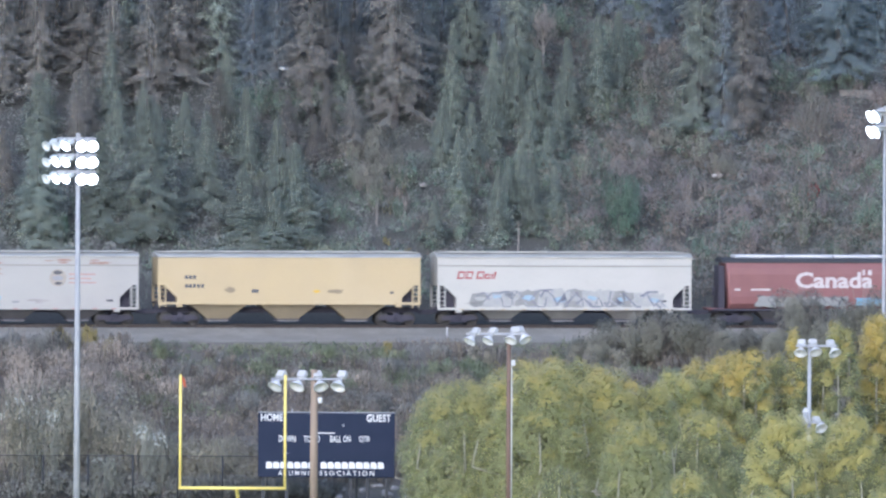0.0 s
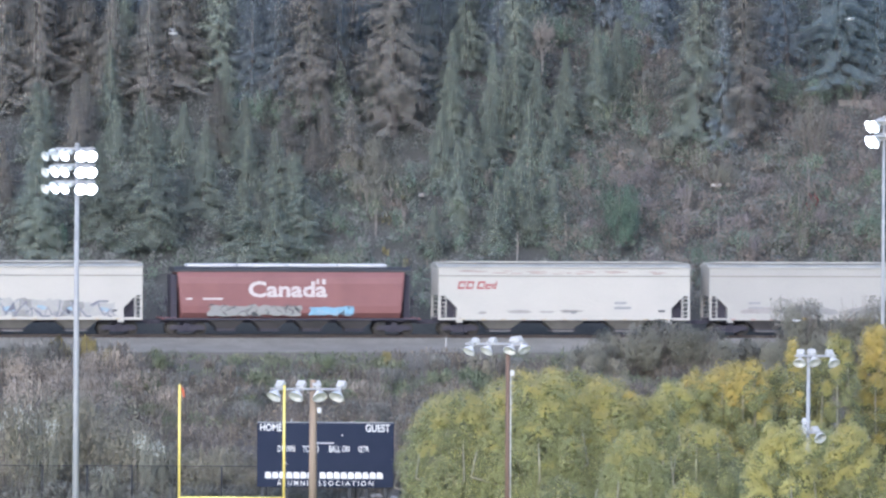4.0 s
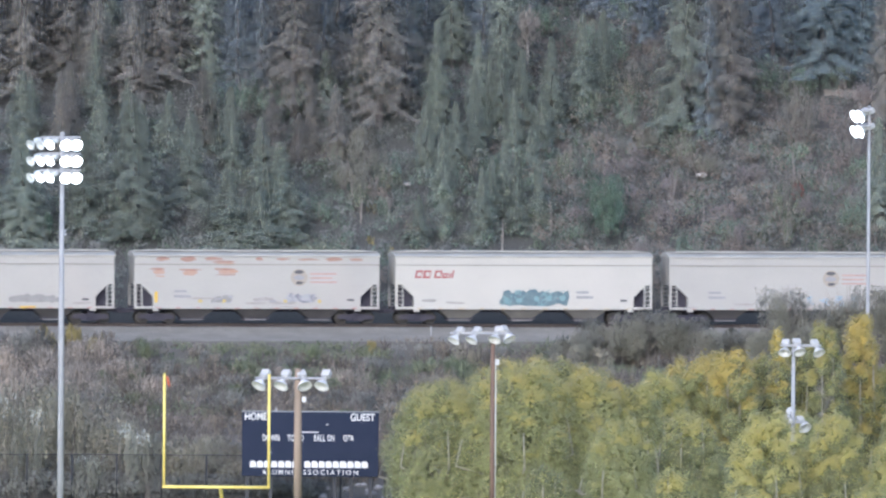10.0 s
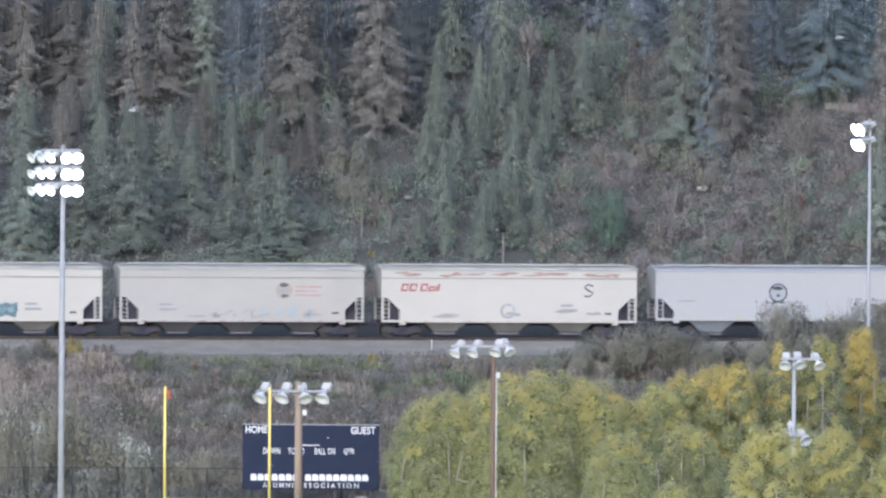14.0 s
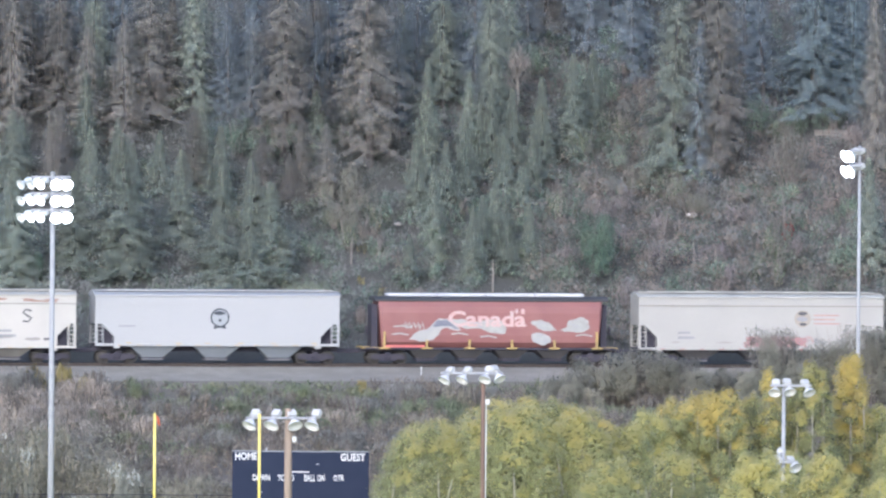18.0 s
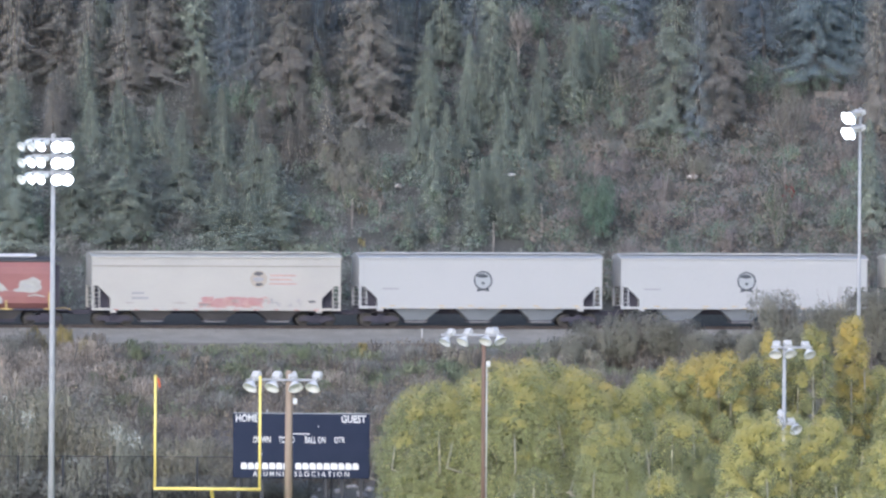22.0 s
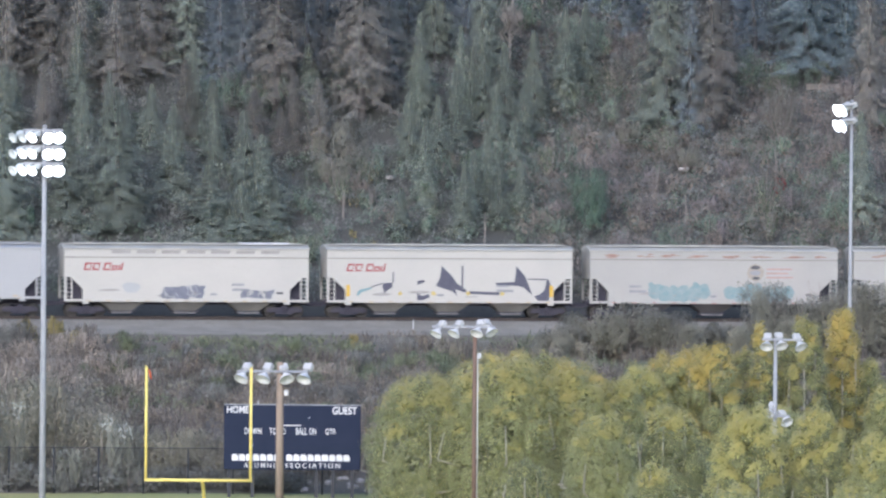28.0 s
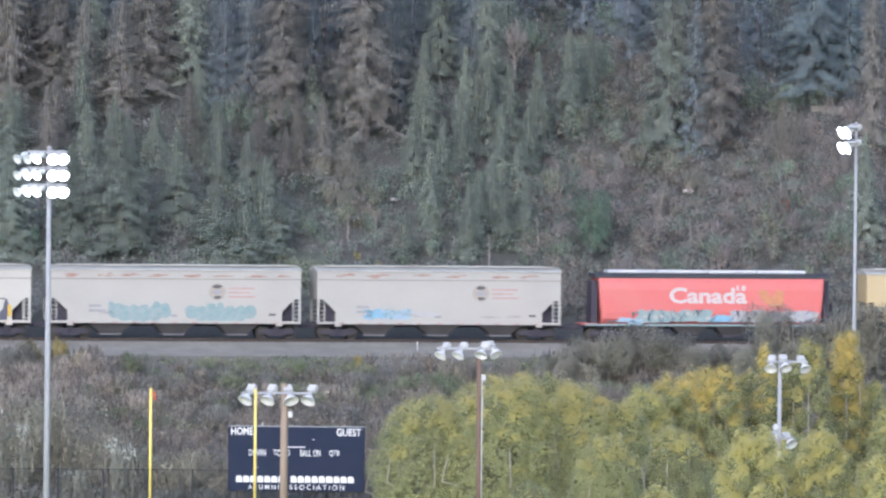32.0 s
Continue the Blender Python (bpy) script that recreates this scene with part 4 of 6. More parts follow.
# ---- poplars in the park ----
def poplar(x, y, height, reach, seed, gold=0.0, lime=0.5, lean=0.0, label="broad leafy poplar with yellowing green leaves"):
    """A forked pale trunk, limbs, and a domed crown of many rounded leaf clusters."""
    rng = np.random.default_rng(seed)
    ob = thing("poplar_tree", label, "tree", pose(x, y, 0), group="poplars by the field")

    def waves(p, size):
        """A soft field of humps over the crown, from -1 to 1."""
        g = np.random.default_rng(seed + int(size * 100))
        total = np.zeros(len(p))
        for _ in range(7):
            k = g.normal(size=3)
            total += np.sin(p @ (k / np.linalg.norm(k)) * 6.283 / size * g.uniform(0.7, 1.4) + g.uniform(0, 6.28))
        return total / 3.2

    # the boughs: egg-shaped masses that fill a dome
    count = int(12 + 6 * reach + 1.6 * height)
    g = (np.arange(count) + 0.5) / count
    turn_of = np.arange(count) * 2.39996 + seed
    size = np.maximum(rng.uniform(0.30, 0.50, count) * (0.45 + 0.60 * reach), rng.uniform(0.42, 0.62, count)) * (1.08 - 0.36 * g)
    girth = np.where(g < 0.4, 0.82 + 0.18 * np.sin(g / 0.4 * 1.57), np.sqrt(np.maximum(0.0, 1 - ((g - 0.4) / 0.66) ** 2)))
    away = np.maximum(0.0, reach * girth * rng.uniform(0.9, 1.05, count) - size)
    eggs = np.stack([away * np.cos(turn_of) + lean * g, away * np.sin(turn_of), np.maximum(0.4 * size, height * (0.06 + 0.94 * g) - size * 1.2)], 1)
    tall = np.array([1.0, 1.0, 1.25])

    def shell(amount, depth, thick=0.0):
        """Points on the outer skin of the boughs, with outward directions."""
        which = rng.choice(count, amount, p=size ** 2 / (size ** 2).sum())
        d = unit(rng.normal(size=(amount, 3)) + np.array([0, 0, 0.25]))
        p = eggs[which] + d * size[which][:, None] * tall
        p += d * (0.07 * waves(p, 0.75) + 0.05 * size[which] * waves(p, 1.6) + depth - thick * rng.exponential(1.0, amount))[:, None]
        inside = np.zeros(amount, dtype=bool)
        for k in range(count):
            inside |= (((p - eggs[k]) / (tall * size[k])) ** 2).sum(axis=1) < 0.42
        keep = ~inside & (p[:, 2] > 0.1)
        p, d, which = p[keep], d[keep], which[keep]
        out = unit(d * 0.6 + unit(p - np.array([0, 0, 0.3 * height])) * 0.45)
        return p, out, d

    area = 5.2 * reach * height
    p, out, d = shell(int(area * 250), 0.16, 0.24)
    # tufts that stand out of the boughs and scallop the edge
    root, root_out, root_d = shell(int(area * 4), 0.06)
    br = rng.uniform(0.14, 0.34, len(root))
    at = rng.choice(len(root), len(root) * 10, p=br ** 2 / (br ** 2).sum())
    e = unit(rng.normal(size=(len(at), 3)))
    p = np.concatenate([p, root[at] + e * (br[at] * rng.uniform(0.2, 1.0, len(at)))[:, None] * np.array([0.9, 0.9, 1.6])])
    out, d = np.concatenate([out, root_out[at]]), np.concatenate([d, root_d[at]])
    # broader sprays deeper in
    pin, out_in, d_in = shell(int(area * 190), -0.02, 0.12)
    small = len(p)
    p, out, d = np.concatenate([p, pin]), np.concatenate([out, out_in]), np.concatenate([d, d_in])
    n = len(p)
    soft = unit(out * 0.9 + np.array([0, 0, 0.4]) + rng.normal(0, 0.06, (n, 3)))
    q = np.concatenate([leaf_quads(rng, p[:small], 0.086, (p - soft)[:small], 0.45, 0.0), leaf_quads(rng, p[small:], 0.125, (p - soft)[small:], 0.25, 0.0)])
    # the turn goes patch by patch from bough tops; lime paints light there too
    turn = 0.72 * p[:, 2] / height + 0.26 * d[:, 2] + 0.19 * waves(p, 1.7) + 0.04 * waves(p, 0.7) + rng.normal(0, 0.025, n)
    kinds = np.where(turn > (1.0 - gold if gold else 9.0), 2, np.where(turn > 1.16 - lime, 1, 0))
    for k, (piece, leaf, note) in enumerate((("crown", "poplar", ""), ("lime_foliage", "poplar_lit_lime", "lime-green leaves with the light on bough tops in their colour"), ("golden_foliage", "poplar_gold", "golden autumn leaves"))):
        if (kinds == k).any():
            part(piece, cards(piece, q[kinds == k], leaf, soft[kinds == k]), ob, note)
    s = Shape().tube([(0, 0, -0.4), (0.08, 0, height * 0.16), (0.05 + lean * 0.2, 0.1, height * 0.34)], [0.22, 0.17, 0.13], 9)
    part("trunk", s.done("trunk", "poplar_bark", True), ob)
    for k in range(0, count, 3):
        tip = eggs[k] + unit(eggs[k:k + 1] * np.array([1, 1, 0.2]))[0] * size[k] * (1.06 if k % 4 else 0.6)
        st = np.array([0.06, 0.05, height * rng.uniform(0.06, 0.25)])
        bend = st * 0.5 + tip * 0.5 + np.array([tip[0], tip[1], 0]) * 0.62 - np.array([0, 0, 0.2])
        part("limb", Shape().tube([st, bend, tip * 0.8 + bend * 0.2, tip], [0.07, 0.05, 0.035, 0.014], 6).done("limb", "poplar_bark", True), ob)
    return ob


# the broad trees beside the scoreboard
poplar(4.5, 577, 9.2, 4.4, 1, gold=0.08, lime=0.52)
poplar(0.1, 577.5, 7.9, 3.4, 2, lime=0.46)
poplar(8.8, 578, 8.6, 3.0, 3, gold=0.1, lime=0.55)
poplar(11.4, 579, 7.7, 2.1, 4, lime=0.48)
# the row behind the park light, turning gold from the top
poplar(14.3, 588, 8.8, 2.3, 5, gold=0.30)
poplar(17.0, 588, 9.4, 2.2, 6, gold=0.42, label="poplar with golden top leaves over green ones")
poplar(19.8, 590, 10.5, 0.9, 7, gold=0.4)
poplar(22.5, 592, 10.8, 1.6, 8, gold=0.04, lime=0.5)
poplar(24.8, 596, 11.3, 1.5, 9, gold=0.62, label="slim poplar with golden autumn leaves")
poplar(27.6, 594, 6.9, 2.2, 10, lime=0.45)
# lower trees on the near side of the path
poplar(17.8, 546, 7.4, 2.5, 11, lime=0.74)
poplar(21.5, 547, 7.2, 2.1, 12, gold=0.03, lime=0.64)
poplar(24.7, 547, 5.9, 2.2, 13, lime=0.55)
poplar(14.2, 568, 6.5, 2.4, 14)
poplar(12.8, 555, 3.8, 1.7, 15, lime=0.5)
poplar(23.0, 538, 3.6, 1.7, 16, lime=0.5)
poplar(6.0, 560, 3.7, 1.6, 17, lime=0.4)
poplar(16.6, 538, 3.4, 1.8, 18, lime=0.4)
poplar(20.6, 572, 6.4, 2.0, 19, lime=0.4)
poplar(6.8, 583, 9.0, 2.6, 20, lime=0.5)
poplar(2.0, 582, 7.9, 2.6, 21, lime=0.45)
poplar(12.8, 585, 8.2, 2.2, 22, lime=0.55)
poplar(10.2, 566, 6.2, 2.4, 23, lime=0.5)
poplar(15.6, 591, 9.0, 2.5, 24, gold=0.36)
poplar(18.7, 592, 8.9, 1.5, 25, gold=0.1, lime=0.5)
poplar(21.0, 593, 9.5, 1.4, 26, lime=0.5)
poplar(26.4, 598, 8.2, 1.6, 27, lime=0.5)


# ---- field furniture ----
def floodlight_mast(x, y, height, girth):
    """A tapered steel mast with three arms of lamps."""
    ob = thing("floodlight_mast", "tall grey steel mast with three rows of burning floodlights", "floodlight", pose(x, y, 0), group="field floodlights")
    part("mast", Shape().tube([(0, 0, -0.2), (0, 0, height * 0.5), (0, 0, height)], [0.19 * girth, 0.155 * girth, 0.11 * girth], 14).done("mast", "galv", True), ob)
    part("base_plate", Shape().box(-0.4, -0.4, 0, 0.4, 0.4, 0.06, 0.01).done("base_plate", "galv"), ob)
    part("mast_cap", Shape().tube([(0, 0, height), (0, 0, height + 0.14)], [0.15, 0.09], 10).done("mast_cap", "galv", True), ob)
    return ob


def shade_lamp(parent, x, y, z, aim, tilt, size, shell="lamp_shell", bowl="reflector", glass=None):
    """A round floodlight: ballast housing, spun bowl and glass; aim: degrees to the side, tilt: degrees down."""
    m = pose(x, y, z, 90 + tilt, 0, aim)
    n = 16
    ring = lambda r, d: [(r * math.cos(6.2832 * k / n), r * math.sin(6.2832 * k / n), d) for k in range(n)]
    lamp = part("lamp", Shape().loft([ring(size * a, size * d) for a, d in ((0.18, -0.75), (0.32, -0.6), (0.62, -0.3), (0.88, 0.02), (1.0, 0.3), (1.02, 0.32), (0.96, 0.31), (0.84, 0.04), (0.55, -0.22))]).done("lamp", bowl, True), parent, m=m)
    part("ballast_housing", Shape().box(-size * 0.62, -size * 0.4, -size * 2.3, size * 0.62, size * 0.4, -size * 1.25, size * 0.12).box(-size * 0.2, -size * 0.2, -size * 1.3, size * 0.2, size * 0.2, -size * 0.6).done("ballast_housing", shell), lamp)
    if glass:
        part("glass", Shape().loft([ring(size * 0.93, size * 0.22), ring(size * 0.7, size * 0.30), ring(size * 0.1, size * 0.34)]).done("glass", glass, True), lamp)
    return lamp


def lit_masts():
    left = floodlight_mast(-19.33, 520, 22.2, 0.95)
    for k, z in enumerate((22.05, 21.22, 20.36)):
        part("cross_arm", Shape().box(-1.10, -0.07, z - 0.06, 0.94, 0.07, z + 0.06, 0.015).done("cross_arm", "galv"), left)
        for x, aim, on in ((-1.58, -48, 0), (-1.08, -40, 0), (-0.60, -30, 0), (0.20, 12, 1), (0.72, 18, 1)):
            shade_lamp(left, x, -0.36, z - 0.36, aim, 26, 0.33 if on else 0.27, "lamp_glow" if not on else "lamp_shell", "lamp_glow", "lamp_on" if on or x > (-1.0 if k == 0 else -1.5) else None)
    right = floodlight_mast(25.40, 600, 23.2, 0.72)
    for z in (23.05, 22.15):
        part("cross_arm", Shape().box(-0.62, -0.5, z - 0.06, 0.12, 0.5, z + 0.06, 0.015).done("cross_arm", "galv"), right)
        for x, y in ((-0.50, -0.3), (-0.78, 0.25)):
            shade_lamp(right, x, y, z - 0.32, -58, 24, 0.40, "lamp_shell", "lamp_glow", "lamp_on")


lit_masts()


def wood_light(x, y, height, radius, lamps, arm, box_z, conduit, wood="pole_wood"):
    ob = thing("park_light_pole", "weathered wooden pole with four white unlit lamps", "light pole", pose(x, y, 0), group="wooden park lights")
    part("pole", Shape().tube([(0.03, 0, -0.3), (0, 0, height * 0.5), (0, 0, height)], [radius * 1.12, radius, radius * 0.9], 12).done("pole", wood, True), ob)
    x0, x1 = min(l[0] for l in lamps) - 0.25, max(l[0] for l in lamps) + 0.2
    part("cross_arm", Shape().box(x0, -radius - 0.10, arm - 0.06, x1, -radius, arm + 0.06, 0.012).done("cross_arm", "galv"), ob)
    for lx, lz, aim in lamps:
        lamp = shade_lamp(ob, lx, -radius - 0.22, lz - 0.02, aim, 50, 0.43 if radius > 0.15 else 0.36)
        part("bracket", Shape().box(lx - 0.035, -radius - 0.16, lz + 0.1, lx + 0.035, -radius - 0.03, arm + 0.16).done("bracket", "galv"), ob)
    part("junction_box", Shape().box(radius, -0.14, box_z - 0.16, radius + 0.24, 0.1, box_z + 0.16, 0.02).done("junction_box", "conduit"), ob)
    part("conduit", Shape().tube([(radius + 0.05, -0.03, conduit), (radius + 0.05, -0.03, box_z)], 0.032, 8).done("conduit", "conduit", True), ob)
    return ob


wood_light(-7.86, 570, 8.58, 0.22, [(-2.15, 7.72, -40), (-0.92, 7.72, -32), (0.36, 7.72, 24), (1.36, 7.72, -28)], 8.05, 6.85, 6.72)
wood_light(3.02, 560, 11.0, 0.125, [(-2.12, 10.62, -48), (-1.14, 10.64, -44), (0.12, 10.68, -30), (0.88, 10.72, 42)], 10.95, 9.35, 0.0, "pole_dark")


def steel_light():
    ob = thing("park_light_pole", "pale grey pole with white unlit lamps in two tiers", "light pole", pose(19.38, 553, 0.42), group="park lights")
    part("pole", Shape().tube([(0, 0, -0.75), (0, 0, 10.2)], [0.14, 0.105], 12).done("pole", "galv", True), ob)
    part("cross_arm", Shape().box(-0.75, -0.24, 10.13, 1.5, -0.12, 10.25, 0.012).done("cross_arm", "galv"), ob)
    for x, z, aim in ((-0.5, 9.98, -10), (0.3, 10.02, 20), (1.35, 9.98, 32)):
        shade_lamp(ob, x, -0.32, z - 0.12, aim, 50, 0.35)
    part("lower_arm", Shape().box(-0.6, -0.24, 5.95, 0.8, -0.12, 6.07, 0.012).done("lower_arm", "galv"), ob)
    for x, z, aim in ((-0.35, 6.2, -30), (0.62, 5.75, 30)):
        shade_lamp(ob, x, -0.28, z, aim, 40, 0.35)


steel_light()


def goal_post():
    ob = thing("goal_post", "yellow football goal post with a curved support", "goal post", pose(-11.9, 546, 0))
    for i, x in enumerate((-2.82, 2.82)):
        up = part("upright", Shape().tube([(x, 0, 2.95), (x, 0, 9.05)], 0.075, 10).done("upright", "yellow_post", True), ob)
        part("cap", Shape().tube([(x, 0, 9.05), (x, 0, 9.1)], [0.078, 0.04], 10).done("cap", "yellow_post"), up)
    part("crossbar", Shape().tube([(-2.9, 0, 2.98), (2.9, 0, 2.98)], 0.085, 10).done("crossbar", "yellow_post", True), ob)
    pts = [(0.33, 2.0, 0), (0.33, 2.0, 1.3)] + [(0.33 - 0.12 * a, 2.0 - 2.0 * a, 1.3 + 1.62 * math.sin(a * math.pi / 2)) for a in (0.12, 0.25, 0.4, 0.55, 0.7, 0.85, 1.0)]
    part("gooseneck", Shape().tube(pts, 0.10, 12).done("gooseneck", "yellow_post", True), ob)
    part("base_pad", Shape().tube([(0.33, 2.0, -0.1), (0.33, 2.0, 1.5)], 0.17, 14).done("base_pad", "dark_post", True), ob, "dark padding round the post's foot")
    part("wind_ribbon", Shape().add([(-2.76, 0, 9.0), (-2.60, 0.02, 8.85), (-2.52, 0.03, 8.35), (-2.66, 0.01, 8.5)], [(0, 1, 2, 3)]).add([(-2.76, 0.012, 9.0), (-2.60, 0.032, 8.85), (-2.52, 0.042, 8.35), (-2.66, 0.022, 8.5)], [(3, 2, 1, 0)]).done("wind_ribbon", "ribbon"), ob, "small orange wind ribbon")


goal_post()


def scoreboard():
    ob = thing("scoreboard", "navy football scoreboard with white lettering on dark legs", "scoreboard", pose(-7.40, 590, 0))
    board = part("board", Shape().box(-3.98, -0.15, 1.62, 3.98, 0.15, 5.38, 0.03).done("board", "navy"), ob)
    part("top_trim", Shape().box(-3.99, -0.17, 5.38, 3.99, 0.17, 5.43).done("top_trim", "galv"), ob)
    for x in (-3.66, -2.3, 1.42, 2.38, 3.5):
        part("leg", Shape().box(x - 0.1, -0.02, -0.2, x + 0.1, 0.14, 1.62, 0.01).done("leg", "dark_post"), ob)
    for text, x, z, h, w, bold in (("HOME", -3.17, 5.11, 0.44, 1.28, 0.02), ("GUEST", 3.04, 5.09, 0.44, 1.43, 0.02), ("DOWN", -2.28, 3.87, 0.38, 0.98, 0.012), ("TO", -1.12, 3.86, 0.38, 0.42, 0.012), ("GO", -0.60, 3.86, 0.38, 0.43, 0.012),
                                   ("BALL", 0.54, 3.87, 0.38, 0.64, 0.012), ("ON", 1.19, 3.87, 0.38, 0.42, 0.012), ("QTR", 2.22, 3.85, 0.38, 0.62, 0.012), ("ALUMNI", -1.91, 1.87, 0.29, 1.78, 0.006), ("ASSOCIATION", 1.01, 1.87, 0.29, 3.57, 0.006)):
        part("lettering", lettering("lettering", text, h, "letter", w, thick=0.005, bold=bold, space=1.45 if text in ("ALUMNI", "ASSOCIATION") else 1.0), ob, m=pose(x, -0.15, z))
    # the sponsor's two-word wordmark, as plain blocks
    x = -3.5
    for k, gap in enumerate((0, 0, 0, 0, 0, 0, 0.28, 0, 0, 0, 0, 0, 0, 0, 0, 0)):
        wd = 0.36 if k != 12 else 0.40
        s = Shape().plate([(x, 2.14), (x + wd, 2.14), (x + wd, 2.40), (x + wd - 0.09, 2.52), (x + 0.05, 2.52), (x, 2.45)], -0.155, 0.004)
        part("wordmark_block", s.done("wordmark_block", "letter"), ob)
        x += wd + 0.05 + (0.3 if k == 6 else 0.0)
    for x0, z0, wd, h in ((-0.62, 5.2, 0.07, 0.07), (-0.62, 4.92, 0.07, 0.07), (0.95, 4.62, 0.07, 0.07), (-2.35, 3.0, 0.12, 0.05)):
        part("dot", Shape().box(x0, -0.156, z0, x0 + wd, -0.15, z0 + h).done("dot", "letter"), ob)
    part("clock_bar", Shape().box(-0.75, -0.156, 4.18, 0.5, -0.15, 4.24).done("clock_bar", "letter"), ob)
    part("aerial", Shape().tube([(-2.0, 0, 5.43), (-2.0, 0, 5.62)], 0.03, 6).done("aerial", "conduit"), ob)


scoreboard()


def fence():
    ob = thing("field_fence", "dark wire-mesh fence with steel posts behind the field", "fence", pose(0, 594, 0, 0, 0, TRACK_TURN - 6))
    xs = [-34.5 + 2.62 * i for i in range(26)]
    post = Shape().tube([(0, 0, -0.3), (0, 0, 2.72)], 0.05, 8).done("post", "dark_post", True)
    wire = Shape().box(0.05, -0.006, 0.05, 2.57, 0.006, 2.66).done("mesh_panel", "mesh")
    for i, x in enumerate(xs):
        part("post", post, ob, m=pose(x, 0, 0))
        if i < len(xs) - 1:
            part("mesh_panel", wire, ob, m=pose(x, 0, 0))
    part("top_rail", Shape().tube([(xs[0], 0, 2.68), (xs[-1], 0, 2.68)], 0.022, 8).done("top_rail", "dark_post"), ob)


fence()


def boulder(x, y, z, s, seed):
    rng = random.Random(seed)
    bm = bmesh.new()
    bmesh.ops.create_icosphere(bm, subdivisions=2, radius=1)
    for v in bm.verts:
        k = 0.8 + 0.35 * noise.noise(v.co * 1.3 + Vector((seed, 0, 0)))
        v.co = Vector((v.co.x * k * s * 1.5, v.co.y * k * s, v.co.z * k * s * 0.75))
    me = bpy.data.meshes.new("boulder")
    bm.to_mesh(me)
    bm.free()
    me.materials.append(M["rock"])
    thing("boulder", "pale boulder at the foot of the bank", "rock", pose(x, y, z, 0, 0, rng.uniform(0, 90)), me, group="boulders on the bank")


rock_rng = random.Random(3)
for i in range(44):
    w, n = rock_rng.uniform(-17, -3), rock_rng.uniform(-62.5, -58.5)
    p = on_track(w, n, ground(w, n))
    boulder(p.x, p.y, p.z + 0.07, rock_rng.uniform(0.14, 0.32), i)
for w, n, s in ((21.3, 21.5, 0.3), (1.0, 20.0, 0.22)):
    p = on_track(w, n, ground(w, n))
    boulder(p.x, p.y, p.z + 0.5, s, int(w * 7))
p = on_track(-1.25, -4.9, 7.6)
thing("marker_post", "thin white marker post beside the track bed", "post", pose(p.x, p.y, p.z), Shape().box(-0.03, -0.03, -0.1, 0.03, 0.03, 0.9, 0.006).done("marker_post", "conduit"))


# ---- the train ----
SIDE = -1.58
WHEEL_R = 0.42


def wheelset_mesh():
    s = Shape()
    n = 20
    for y in (-0.78, 0.66):
        ring = lambda r, yy: [(r * math.cos(6.2832 * k / n), yy, r * math.sin(6.2832 * k / n)) for k in range(n)]
        s.loft([ring(0.12, y - 0.03), ring(0.33, y), ring(0.36, y - 0.02), ring(WHEEL_R, y - 0.02), ring(WHEEL_R, y + 0.09), ring(WHEEL_R + 0.025, y + 0.10), ring(WHEEL_R + 0.025, y + 0.13), ring(0.33, y + 0.10), ring(0.12, y + 0.14)])
    s.tube([(0, -1.05, 0), (0, 1.05, 0)], 0.08, 10)
    for k in range(3):
        a = 2.094 * k
        s.box(math.cos(a) * 0.2 - 0.03, -0.815, math.sin(a) * 0.2 - 0.03, math.cos(a) * 0.2 + 0.03, -0.8, math.sin(a) * 0.2 + 0.03)
    return s.done("wheelset", "wheel")


def sideframe_mesh():
    s = Shape()
    s.plate([(-1.15, 0.34), (-1.15, 0.52), (-0.95, 0.62), (-0.5, 0.66), (0.5, 0.66), (0.95, 0.62), (1.15, 0.52), (1.15, 0.34), (0.72, 0.36), (0.42, 0.2), (-0.42, 0.2), (-0.72, 0.36)], -1.08, 0.12)
    for x in (-0.875, 0.875):
        s.tube([(x, -1.12, WHEEL_R), (x, -1.0, WHEEL_R)], 0.12, 10)
    for x in (-0.2, -0.07, 0.07, 0.2):
        s.tube([(x, -1.1, 0.26), (x, -1.1, 0.5)], 0.05, 8)
    return s.done("sideframe", "under")


WHEELSET, SIDEFRAME = wheelset_mesh(), sideframe_mesh()
BOLSTER = Shape().box(-0.2, -1.1, 0.45, 0.2, 1.1, 0.8, 0.03).done("bolster", "under")
COUPLER = Shape().box(0, -0.12, 0.72, 0.62, 0.12, 0.98, 0.02).box(0.5, -0.2, 0.7, 0.78, 0.16, 1.0, 0.03).done("coupler", "under")
WHEELS = []


def trucks(car, half):
    for x in (-half + 1.5, half - 1.5):
        t = part("truck", BOLSTER, car, m=pose(x, 0, 0))
        part("sideframe", SIDEFRAME, t)
        part("sideframe", SIDEFRAME, t, m=pose(0, 0, 0, 0, 0, 180))
        for dx in (-0.875, 0.875):
            WHEELS.append((part("wheelset", WHEELSET, t, m=pose(dx, 0, WHEEL_R)), dx))


def couplers(car, reach):
    part("coupler", COUPLER, car, m=pose(reach - 0.35, 0, 0))
    part("coupler", COUPLER, car, m=pose(-reach + 0.35, 0, 0, 0, 0, 180))


def ladder_mesh(mat, top=2.55):
    s = Shape()
    for x in (0.02, 0.40):
        s.box(x, -0.05, 1.15, x + 0.07, 0.0, top)
    for k in range(5):
        z = 1.3 + k * (top - 1.45) / 4
        s.box(0.05, -0.04, z, 0.44, -0.005, z + 0.045)
    return s.done("ladder", mat)


LADDERS = {}


